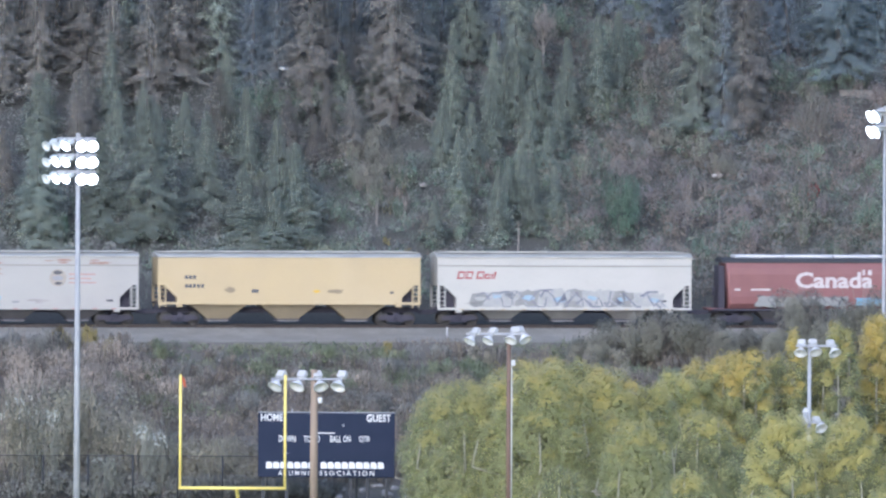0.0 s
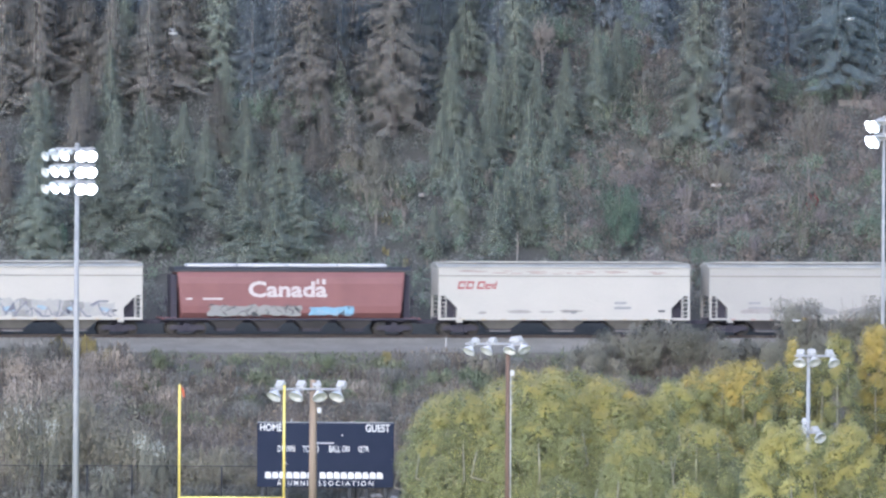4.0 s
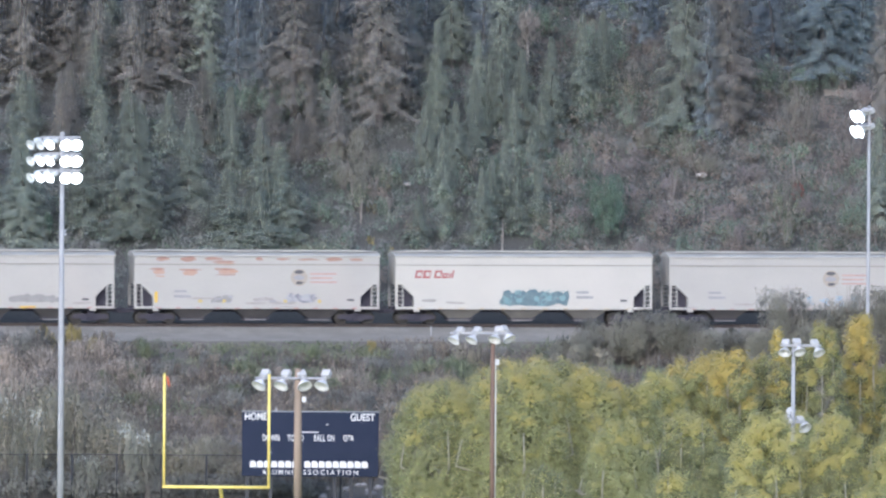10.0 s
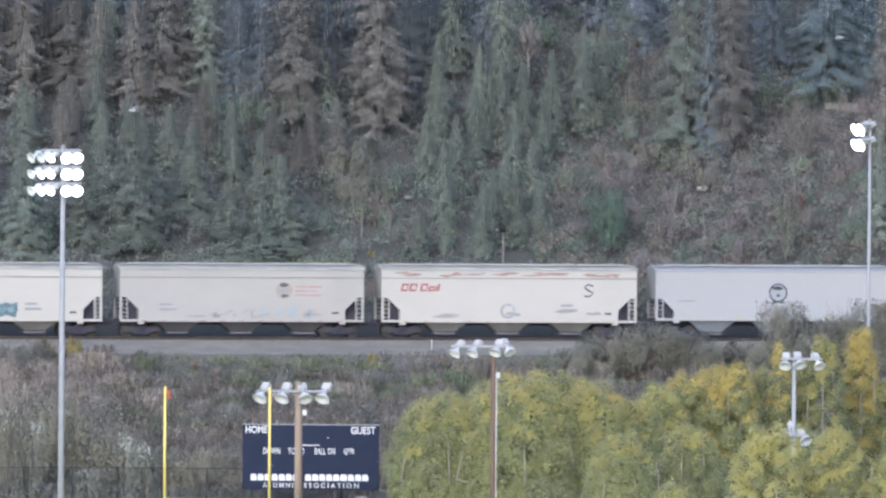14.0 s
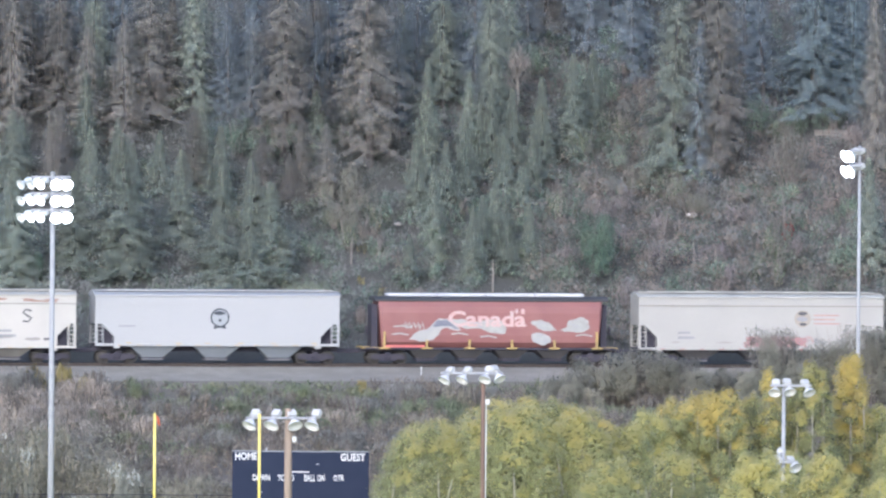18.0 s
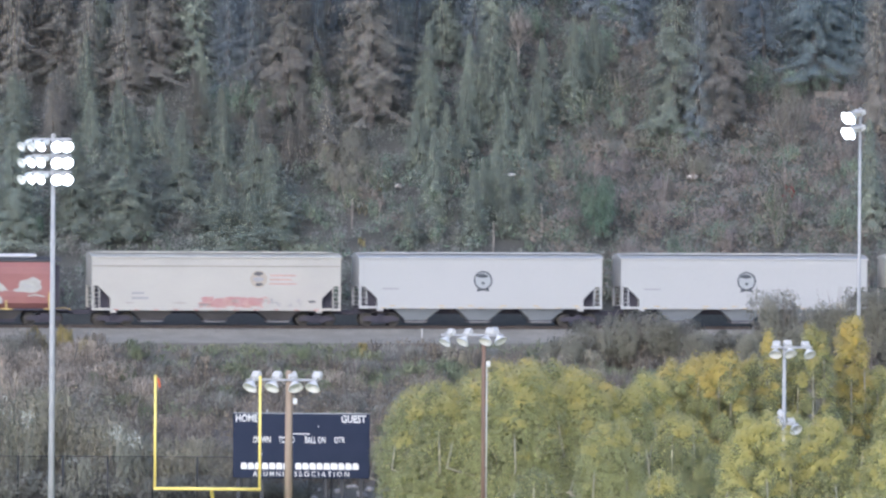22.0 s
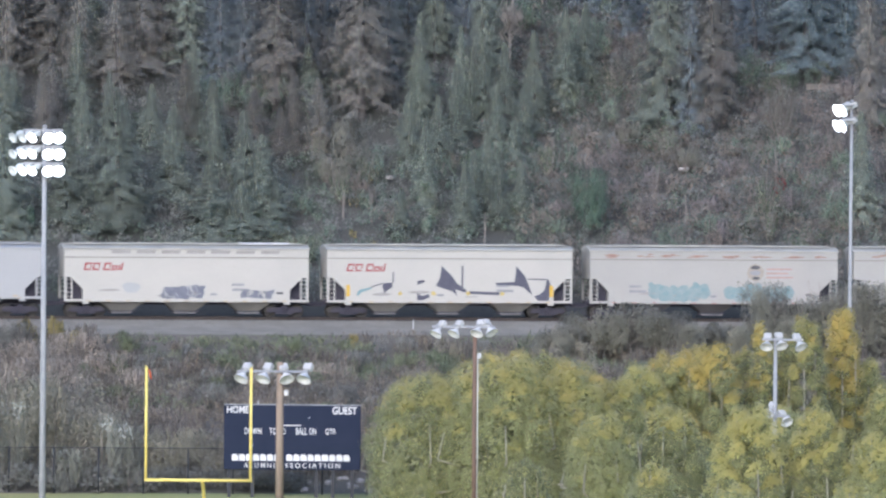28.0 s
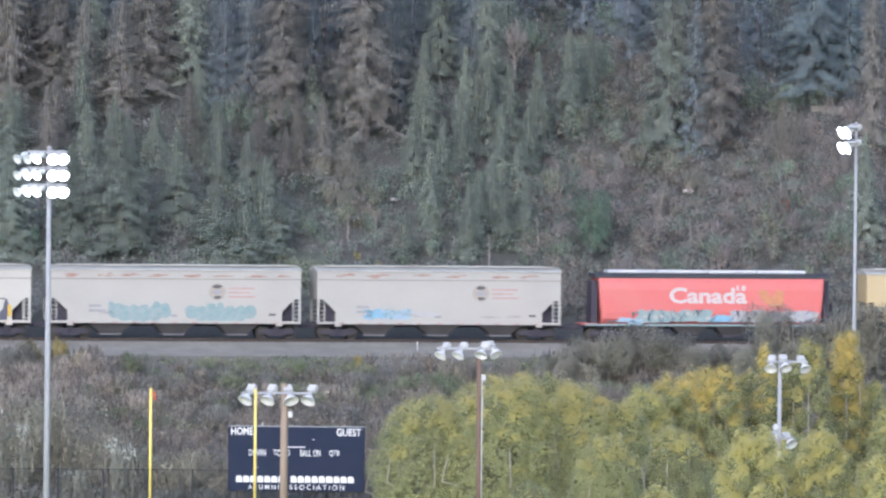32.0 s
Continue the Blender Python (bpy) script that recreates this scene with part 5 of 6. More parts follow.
def bay(car, x, mat, gate, z0=0.28, top=1.22, wide=1.65, foot=0.62):
    s = Shape().loft([[(x - a, -b, z), (x + a, -b, z), (x + a, b, z), (x - a, b, z)] for a, b, z in ((foot, 0.75, z0), (foot, 0.75, z0 + 0.08), (wide, 1.42, top))])
    b = part("hopper_bay", s.done("hopper_bay", mat), car)
    part("gate", Shape().box(x - foot - 0.08, -0.95, z0 - 0.05, x + foot + 0.08, 0.95, z0 + 0.03, 0.01).done("gate", gate), b)
    part("gate_frame", Shape().box(x - foot - 0.3, -0.8, z0 + 0.06, x + foot + 0.3, -0.76, z0 + 0.12).done("gate_frame", "under"), b)


def hopper_car(label, length, paint, bays="bay", gate="gate", sill_z=1.16, roof="roof_grey", bay_x=(-4.15, 0.0, 4.15), bay_wide=1.65):
    """A covered hopper car with straight sides, notched ends, ladders, sills, bays and trucks; x along the car, z from the rail."""
    h = length / 2
    car = thing("hopper_car", label, "hopper car", group="grain train")
    nt, nb = 2.58, 1.78
    outline = [(-h + 1.22, sill_z), (h - 1.22, sill_z), (h - 1.22, nb), (h - 0.42, nt), (h, nt), (h, 4.40), (-h, 4.40), (-h, nt), (-h + 0.42, nt), (-h + 1.22, nb)]
    part("body", Shape().plate(outline, SIDE, -2 * SIDE).done("body", paint), car)
    arc = [(-1.64, 4.38), (-1.64, 4.46), (-1.1, 4.60), (-0.5, 4.69), (0.5, 4.69), (1.1, 4.60), (1.64, 4.46), (1.64, 4.38)]
    part("roof", Shape().loft([[(x, y, z) for y, z in arc] for x in (-h - 0.06, h + 0.06)]).done("roof", roof), car)
    n = 5
    for k in range(n):
        x0 = -h + 0.7 + k * (length - 1.4) / n
        part("hatch_cover", Shape().box(x0 + 0.03, -0.32, 4.68, x0 + (length - 1.4) / n - 0.03, 0.32, 4.79, 0.03).done("hatch_cover", roof), car)
    for y in (-1.5, 1.38):
        part("running_board", Shape().box(-h + 0.1, y * 0.62, 4.70, h - 0.1, y * 0.62 + 0.5, 4.735).done("running_board", roof), car)
    for sgn in (-1, 1):
        y = SIDE * sgn
        part("seam_rail", Shape().box(-h + 0.02, min(y, y * 1.02), 3.84, h - 0.02, max(y, y * 1.02), 3.90).done("seam_rail", "seam" if paint in ("white_car", "grey_car") else paint), car)
        part("side_sill", Shape().box(-h, min(y * 0.97, y * 1.012), sill_z - 0.16, h, max(y * 0.97, y * 1.012), sill_z - 0.004).done("side_sill", paint), car)
        for e in (-1, 1):
            part("corner_post", Shape().box(e * h - 0.055 - 0.055 * e, min(y * 0.96, y), sill_z, e * h + 0.055 - 0.055 * e, max(y * 0.96, y), nt).done("corner_post", paint), car)
            if paint not in LADDERS:
                LADDERS[paint] = ladder_mesh(paint)
            part("ladder", LADDERS[paint], car, m=pose(-h + 0.06, SIDE + 0.04, 0) if (sgn, e) == (1, -1) else pose(h - 0.55, SIDE + 0.04, 0) if (sgn, e) == (1, 1) else pose(e * h - 0.06 * e, -SIDE - 0.04, 0, 0, 0, 180) if e == 1 else pose(-h + 0.55, -SIDE - 0.04, 0, 0, 0, 180))
    for e in (-1, 1):
        part("end_bulkhead", Shape().box(e * (h - 0.85) - 0.35, -1.0, sill_z - 0.1, e * (h - 0.85) + 0.35, 1.0, nt + 0.02).done("end_bulkhead", "under"), car)
        part("end_platform", Shape().box(e * (h - 0.6) - 0.6, -1.5, sill_z - 0.12, e * (h - 0.6) + 0.6, 1.5, sill_z - 0.04).done("end_platform", "under"), car)
        part("jacking_pad", Shape().box(e * (h - 1.4) - 0.2, SIDE - 0.01, sill_z - 0.32, e * (h - 1.4) + 0.2, SIDE + 0.2, sill_z - 0.162, 0.02).done("jacking_pad", paint), car)
    part("centre_sill", Shape().box(-h - 0.1, -0.3, 0.78, h + 0.1, 0.3, 1.14).done("centre_sill", "under"), car)
    part("brake_reservoir", Shape().tube([(-h + 2.2, 0.7, 1.0), (-h + 3.1, 0.7, 1.0)], 0.2, 10).done("brake_reservoir", "under", True), car)
    for x in bay_x:
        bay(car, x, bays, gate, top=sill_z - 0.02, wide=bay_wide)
    trucks(car, h)
    couplers(car, h + 0.42)
    for k in range(11):
        x = -h + 1.6 + k * (length - 3.2) / 10
        part("reflector", Shape().box(x - 0.15, SIDE * 1.012 - 0.006, sill_z - 0.13, x + 0.15, SIDE * 1.012, sill_z - 0.08).done("reflector", "tape_red" if paint == "grey_car" else "reflect"), car)
    return car


def cylinder_car(label, length, paint, sill="under", posts=False):
    """A round-sided hopper car with end platforms, a black roof and pale roof hatches."""
    h = length / 2
    car = thing("cylindrical_hopper_car", label, "hopper car", group="grain train")
    ring = [(-0.6, 1.02), (-1.2, 1.12), (-1.5, 1.45), (-1.56, 1.9), (-1.56, 3.35), (-1.5, 3.75), (-1.3, 4.1), (-0.9, 4.28), (0.9, 4.28), (1.3, 4.1), (1.5, 3.75), (1.56, 3.35), (1.56, 1.9), (1.5, 1.45), (1.2, 1.12), (0.6, 1.02)]
    part("body", Shape().loft([[(x * (1 - 0.034 * max(0.0, 4.0 - z) / 3), y * k, z) for y, z in ring] for x, k in ((-h, 0.95), (-h + 0.12, 1.0), (h - 0.12, 1.0), (h, 0.95))]).done("body", paint), car)
    part("roof", Shape().loft([[(x, y, z) for y, z in ((-1.36, 4.10), (-1.36, 4.24), (-1.0, 4.40), (1.0, 4.40), (1.36, 4.24), (1.36, 4.10))] for x in (-h - 0.25, h + 0.45)]).done("roof", "black_roof"), car)
    for k in range(4):
        x0 = -h + 0.65 + k * (length - 1.7) / 4
        part("hatch_cover", Shape().box(x0 + 0.03, -0.75, 4.40, x0 + (length - 1.7) / 4 - 0.03, 0.75, 4.60, 0.06).done("hatch_cover", "hatch_white"), car)
    for y in (-1.5, 1.42):
        part("side_sill", Shape().box(-h - 0.9, y - 0.02, 0.98, h + 0.9, y + 0.1, 1.10).done("side_sill", sill), car)
    for e in (-1, 1):
        part("end_platform", Shape().box(e * (h + 0.5) - 0.55, -1.5, 1.02, e * (h + 0.5) + 0.55, 1.5, 1.12, 0.02).done("end_platform", paint if not posts else "amber_dull"), car)
        part("end_sheet", Shape().box(e * (h + 0.2) - 0.2, -0.9, 1.1, e * (h + 0.2) + 0.2, 0.9, 3.9).done("end_sheet", "under"), car)
        part("hand_brake", Shape().tube([(e * (h + 0.62), -0.4, 2.2), (e * (h + 0.70), -0.4, 2.2)], 0.28, 14).done("hand_brake", "under"), car)
        for y in (-1.35, 1.3):
            part("end_rail", Shape().tube([(e * (h + 0.9), y, 1.1), (e * (h + 0.9), y, 2.0), (e * (h + 0.1), y, 2.0)], 0.025, 6).done("end_rail", "under"), car)
    part("centre_sill", Shape().box(-h - 1.1, -0.3, 0.78, h + 1.1, 0.3, 1.06).done("centre_sill", "under"), car)
    for x in (-4.2, -1.4, 1.4, 4.2):
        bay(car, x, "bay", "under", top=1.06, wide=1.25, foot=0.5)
    trucks(car, h + 0.85)
    couplers(car, h + 1.35)
    if posts:
        for k in range(6):
            x = -h + 0.35 + k * (length - 0.7) / 5
            part("side_post", Shape().box(x - 0.07, -1.64, 1.05, x + 0.07, -1.575, 2.15 if k in (0, 5) else 1.62, 0.01).done("side_post", "amber_dull"), car)
            part("post_foot", Shape().box(x - 0.35, -1.66, 1.02, x + 0.35, -1.58, 1.12).done("post_foot", "amber_dull"), car)
    return car


# ---- markings and spray paint on the near side ----
def decal(car, name, outlines, mat, level=1, side=None, label=""):
    """Thin painted shapes on the near side."""
    s = Shape()
    y = (side or SIDE) - 0.004 * level
    for o in outlines:
        s.plate(o, y, 0.003)
    return part(name, s.done(name, mat), car, label)


def blob(rng, x, z, w, h, n=14, rough=0.25):
    return [(x + w / 2 * math.cos(6.2832 * k / n) * (1 + rng.uniform(-rough, rough)), z + h / 2 * math.sin(6.2832 * k / n) * (1 + rng.uniform(-rough, rough))) for k in range(n)]


def tag_letter(rng, x, z, w, h):
    """A slanted, uneven letter body."""
    k = 0.12 * h
    base = [(-0.5, -0.5), (-0.1, -0.46), (0.1, -0.5), (0.5, -0.5), (0.46, -0.1), (0.52, 0.1), (0.45, 0.5), (0.12, 0.42), (-0.1, 0.52), (-0.5, 0.45), (-0.44, 0.08), (-0.53, -0.12)]
    return [(x + w * (a + rng.uniform(-0.1, 0.1)) + k * b * 2, z + h * (b + rng.uniform(-0.09, 0.09))) for a, b in base]


def stroke(pts, width):
    """A bent brush stroke as an outline."""
    left, right = [], []
    for i, (x, z) in enumerate(pts):
        ax, az = pts[max(i - 1, 0)]
        bx, bz = pts[min(i + 1, len(pts) - 1)]
        d = math.hypot(bx - ax, bz - az) or 1.0
        nx, nz = -(bz - az) / d * width / 2, (bx - ax) / d * width / 2
        left.append((x + nx, z + nz))
        right.append((x - nx, z - nz))
    return left + right[::-1]


def ring_outline(x, z, r, width, n=20):
    """A circle band as a row of short strokes."""
    out = []
    for k in range(n):
        a, b = 6.2832 * k / n, 6.2832 * (k + 1.02) / n
        out.append([(x + q * math.cos(t), z + q * math.sin(t)) for q, t in ((r, a), (r, b), (r - width, b), (r - width, a))])
    return out


def spray(car, seed, x0, x1, z0, z1, fill, line, letters, accent=None, label="", side=None):
    """A sprayed tag: overlapping rounded letter bodies with dark scribbled edges."""
    rng = random.Random(seed)
    step = (x1 - x0) / letters
    bodies, lines, spots = [], [], []
    for k in range(letters):
        cx, cz = x0 + step * (k + 0.5), (z0 + z1) / 2 + rng.uniform(-0.05, 0.05)
        bodies.append(tag_letter(rng, cx, cz, step * 1.12, (z1 - z0) * rng.uniform(0.85, 1.0)))
        for j in range(2):
            a, b = cx + rng.uniform(-0.5, 0.5) * step, rng.uniform(z0 + 0.04, z1 - 0.04)
            pts = [(a, b)]
            for q in range(5):
                a, b = a + rng.uniform(-0.35, 0.4) * step, min(z1, max(z0, b + rng.uniform(-0.5, 0.5) * (z1 - z0)))
                pts.append((a, b))
            lines.append(stroke(pts, 0.045 + 0.03 * rng.random()))
        spots.append(blob(rng, cx + rng.uniform(-0.2, 0.2), cz + rng.uniform(-0.2, 0.2) * (z1 - z0), step * 0.5, (z1 - z0) * 0.35, 9, 0.3))
    for k, o in enumerate(bodies):
        decal(car, "spray_letter", [o], fill, 1 + k % 2, side, label if k == 0 else "")
    if accent:
        for k, o in enumerate(spots):
            decal(car, "spray_accent", [o], accent, 3, side)
    for k, o in enumerate(lines):
        decal(car, "spray_line", [o], line, 4 + k % 2, side)


def wordmark(car, h):
    """The railway's red slanted wordmark, as plain slanted shapes."""
    x, z, up, k = -h + 1.25, 3.02, 0.50, 0.24

    def bar(x0, x1, f0, f1):
        return [(x0 + k * up * f0, z + up * f0), (x1 + k * up * f0, z + up * f0), (x1 + k * up * f1, z + up * f1), (x0 + k * up * f1, z + up * f1)]

    def ring(x0, wd, top):
        t = 0.11
        return [bar(x0, x0 + t, 0.0, top), bar(x0 + t, x0 + wd, 0.0, t / up), bar(x0 + t, x0 + wd, top - t / up, top), bar(x0 + wd - 0.6 * t, x0 + wd, 0.3 * top, top - t / up)]

    for wd, gap, top in ((0.44, 0.10, 1.0), (0.46, 0.26, 1.0), (0.46, 0.07, 1.0), (0.36, 0.07, 0.66), (0.10, 0.07, 0.0), (0.10, 0.0, 0.0)):
        shapes = ring(x, wd, top) if top else [bar(x, x + 0.11, 0.0, 1.0 if not gap else 0.66)]
        decal(car, "wordmark_shape", shapes, "mark_red")
        x += wd + gap


def emblem(car, x, z, dark=False):
    rng = random.Random(7)
    if dark:
        decal(car, "emblem_field", [blob(rng, x, z, 1.16, 1.16, 18, 0.0)], "emblem_pale")
        decal(car, "emblem", ring_outline(x, z, 0.62, 0.10), "logo_dark", 2)
        decal(car, "emblem_figure", [blob(rng, x - 0.02, z + 0.30, 0.66, 0.26, 12, 0.3)], "logo_dark", 2)
        decal(car, "emblem_dot", [blob(rng, x, z - 0.18, 0.20, 0.20, 9, 0.15)], "logo_dark", 2)
        decal(car, "emblem_base", [[(x - 0.3, z - 0.66), (x + 0.3, z - 0.66), (x + 0.3, z - 0.60), (x - 0.3, z - 0.60)]], "logo_dark", 3)
        for e in (-1, 1):
            decal(car, "emblem_foot", [[(x + e * a, z - b) for a, b in ((0.42, 0.72), (0.22, 0.72), (0.2, 0.58), (0.36, 0.52))][::-e]], "logo_dark", 2)
    else:
        decal(car, "emblem", [blob(rng, x, z, 1.12, 1.12, 18, 0.02)], "logo_tan")
        decal(car, "emblem_figure", [blob(rng, x, z + 0.34, 0.6, 0.26, 11, 0.2)], "mark_dark", 2)
        decal(car, "emblem_base", [blob(rng, x + 0.02, z - 0.36, 0.5, 0.2, 11, 0.2)], "mark_dark", 2)
        decal(car, "emblem_centre", [blob(rng, x, z - 0.02, 0.72, 0.34, 12, 0.12)], "mark_grey", 2)
        for k, wd in enumerate((1.7, 1.45, 1.75)):
            decal(car, "faded_line", [[(x + 0.72, z + 0.18 - 0.27 * k), (x + 0.72 + wd, z + 0.18 - 0.27 * k), (x + 0.72 + wd, z + 0.28 - 0.27 * k), (x + 0.72, z + 0.28 - 0.27 * k)]], "mark_pink")


def stencils(car, seed, h, x=None):
    """Worn plain bars where small numbers and notices stand."""
    rng = random.Random(seed)
    x = -h + 2.6 if x is None else x
    decal(car, "number_bar", [[(x, 2.05), (x + 0.8, 2.05), (x + 0.8, 2.2), (x, 2.2)], [(x, 1.72), (x + 1.1, 1.72), (x + 1.1, 1.88), (x, 1.88)]], "mark_grey")
    decal(car, "notice", [[(h - 2.1, 1.52), (h - 1.65, 1.52), (h - 1.65, 1.66), (h - 2.1, 1.66)]], "mark_dark")
    decal(car, "notice", [blob(rng, rng.uniform(-1, 2), 1.5, 0.5, 0.16, 8, 0.2)], "mark_grey")


def grime(car, seed, h):
    rng = random.Random(seed)
    for k in range(5):
        decal(car, "grime_patch", [blob(rng, rng.uniform(-h + 2, h - 2), rng.uniform(1.35, 1.75), rng.uniform(0.5, 1.6), rng.uniform(0.08, 0.22), 12, 0.4)], "grime", 1)


def rust(car, seed, h, upper, count, mat="rust"):
    rng = random.Random(seed)
    out, low = [], []
    for k in range(count):
        x = -h + 0.9 + (2 * h - 1.8) * (k + rng.uniform(0.2, 0.8)) / count
        for q in range(3):
            out.append(blob(rng, x + rng.uniform(-0.6, 0.6), 4.12 + rng.uniform(-0.12, 0.1), rng.uniform(0.3, 1.2), rng.uniform(0.05, 0.15), 14, 0.45))
        if upper and k < count * 0.5:
            low.append(blob(rng, x, 3.62, rng.uniform(0.6, 1.3), 0.12, 10, 0.35))
            if rng.random() < 0.6:
                low.append(blob(rng, x + 0.1, 3.3, rng.uniform(0.5, 1.0), 0.1, 10, 0.35))
    for o in out:
        decal(car, "rust_patch", [o], mat)
    for o in low:
        decal(car, "rust_streak", [o], mat)


def country_name(car, z=2.98, paint="mark_white"):
    part("lettering", lettering("lettering", "Canada", 1.05, paint, 5.15, thick=0.006, bold=0.03), car, "white country name", pose(-0.25, -1.56, z))
    for k, (a, b) in enumerate(((1.62, 1.78), (1.98, 2.22))):
        decal(car, "flag_bar", [[(a, z + 0.32), (b, z + 0.32), (b, z + 0.66), (a, z + 0.66)]], paint, 2, -1.56)


def ragged(rng, outline, amount=0.06):
    """The outline with jittered points between its corners."""
    out = []
    for (ax, az), (bx, bz) in zip(outline, outline[1:] + outline[:1]):
        out.append((ax, az))
        for f in (0.33, 0.67):
            out.append((ax + (bx - ax) * f + rng.uniform(-amount, amount), az + (bz - az) * f + rng.uniform(-amount, amount)))
    return out


def cloud(car, seed, x0, x1, z0, z1, mat, count, label="", side=None):
    """Overlapping soft-edged lumps of paint."""
    rng = random.Random(seed)
    for k in range(count):
        f = (k + 0.5) / count
        w = (x1 - x0) / count * rng.uniform(1.3, 2.1)
        h = (z1 - z0) * rng.uniform(0.7, 1.0) * (0.75 if k in (0, count - 1) else 1.0)
        decal(car, "paint_lump", [blob(rng, x0 + (x1 - x0) * f, z0 + h / 2 + rng.uniform(0, 0.05), w, h, 16, 0.1)], mat, 1 + k % 2, side, label if k == 0 else "")


def bubbles(car, seed, x0, x1, z0, z1, letters):
    """Pale teal bubble letters with scalloped tops and slightly darker rings."""
    rng = random.Random(seed)
    step = (x1 - x0) / letters
    for k in range(letters):
        cx = x0 + step * (k + 0.5)
        low = z0 + (0.25 if k in (0, letters - 1) else 0.0)
        decal(car, "spray_letter", [blob(rng, cx, (low + z1) / 2 - 0.1, step * 1.35, (z1 - low) * 0.85, 16, 0.12)], "spray_teal", 1 + k % 2, None, "pale teal bubble graffiti" if k == 0 else "")
        for j in range(2):
            r = rng.uniform(0.15, 0.24)
            px, pz = cx + rng.uniform(-0.4, 0.4) * step, rng.uniform(low + 0.25, z1 - 0.15)
            decal(car, "spray_bubble", [blob(rng, px, pz, 2 * r, 2 * r, 14, 0.08)], "spray_teal", 3 + j)
            decal(car, "spray_line", [stroke([(px + r * math.cos(a), pz + r * math.sin(a)) for a in (3.6 + j, 4.3 + j, 5.0 + j, 5.7 + j, 6.4 + j)], 0.05)], "spray_edge", 5)


def wild_spray(car, seed, x0, x1, z0, z1, letters):
    """Chalky letters with angular slate edges and faint blue fills."""
    rng = random.Random(seed)
    step = (x1 - x0) / letters
    for k in range(letters):
        cx, cz = x0 + step * (k + 0.5), (z0 + z1) / 2
        tall = (z1 - z0) * (0.7 + 0.3 * math.sin(math.pi * (0.08 + 0.84 * (k + 0.5) / letters)))
        o = tag_letter(rng, cx, z0 + tall / 2, step * 1.25, tall)
        decal(car, "spray_letter", [o], "spray_pale" if k % 3 else "buff_grey", 1 + k % 2, None, "blue-grey graffiti lettering" if k == 0 else "")
        decal(car, "spray_accent", [blob(rng, cx, cz + rng.uniform(-0.15, 0.15), step * 0.7, tall * 0.3, 9, 0.35)], "spray_blue" if k % 2 else "spray_white", 3)
        for j in range(3):
            a, b = cx + rng.uniform(-0.5, 0.3) * step, z0 + tall * rng.uniform(0.1, 0.9)
            pts = [(a, b)]
            for q in range(3):
                a, b = a + rng.uniform(0.0, 0.5) * step, min(z0 + tall, max(z0, b + rng.choice((-1, 1)) * rng.uniform(0.3, 0.6) * tall))
                pts.append((a, b))
            decal(car, "spray_line", [stroke(pts, 0.05 + 0.06 * rng.random())], "spray_slate" if j else "spray_grey", 4 + j % 2)


CARS = []


def place(car, left, right):
    CARS.append((car, (left + right) / 2))


GREY_LABEL = "pale grey hopper car, faded emblem"
WHITE_LABEL = "white hopper car, red wordmark"


def white_car(left, right, note, rusty=0):
    h = (right - left) / 2
    car = hopper_car(WHITE_LABEL + note, right - left, "white_car", "bay_white")
    wordmark(car, h)
    stencils(car, int(left), h, h - 5.0)
    grime(car, int(left), h)
    if rusty:
        rust(car, int(left), h, False, rusty, "rust_faint" if rusty < 9 else "rust")
    place(car, left, right)
    return car, h


def grey_car(left, right, note, rusty=0, upper=False, mark=True):
    h = (right - left) / 2
    car = hopper_car(GREY_LABEL + note, right - left, "grey_car")
    if mark:
        emblem(car, 2.75, 3.05)
    stencils(car, int(left), h)
    grime(car, int(left), h)
    if rusty:
        rust(car, int(left), h, upper, rusty)
    place(car, left, right)
    return car, h


def blue_car(left, right):
    h = (right - left) / 2
    car = hopper_car("bluish white hopper car with a dark round emblem and grey bays", right - left, "blue_car", "bay_pale", "gate", 1.32, "blue_car", (-4.15, 0, 4.1), 1.7)
    emblem(car, 0.15, 3.0, True)
    for k in (-6.0, -2.75, -0.85, 1.3, 3.4, 6.1):
        decal(car, "amber_mark", [[(k, 1.30), (k + 0.42, 1.30), (k + 0.38, 1.38), (k + 0.05, 1.39)]], "reflect", 4)
    decal(car, "number_bar", [[(-h + 1.5, 2.4), (-h + 2.6, 2.4), (-h + 2.6, 2.5), (-h + 1.5, 2.5)]], "mark_grey")
    place(car, left, right)
    return car, h


def yellow_car(left, right):
    h = (right - left) / 2
    car = hopper_car("cream-yellow covered hopper car with dusty tan bays", right - left, "yellow_car", "bay_tan", "gate", 1.50, "roof_grey", (-4.6, 0.0, 4.5), 2.05)
    for z, n, up in ((2.98, 3, 0.24), (2.42, 5, 0.24)):
        for k in range(n):
            x = -h + 1.75 + k * 0.26
            decal(car, "number_bar", [[(x, z), (x + 0.19, z), (x + 0.19, z + up), (x, z + up)]], "mark_dark")
    decal(car, "notice", [[(-h + 6.1, 2.1), (-h + 6.55, 2.1), (-h + 6.55, 2.32), (-h + 6.1, 2.32)], [(h - 2.0, 2.05), (h - 1.75, 2.05), (h - 1.75, 2.2), (h - 2.0, 2.2)]], "mark_dark")
    rng = random.Random(1)
    decal(car, "scuff", [blob(rng, -h + 4.7, 2.3, 0.7, 0.35, 10, 0.3), blob(rng, h - 5.6, 2.2, 1.2, 0.3, 10, 0.3)], "bay_tan")
    decal(car, "yellow_scuff", [blob(rng, h - 6.8, 2.2, 0.45, 0.2, 9, 0.2)], "amber")
    place(car, left, right)
    return car, h


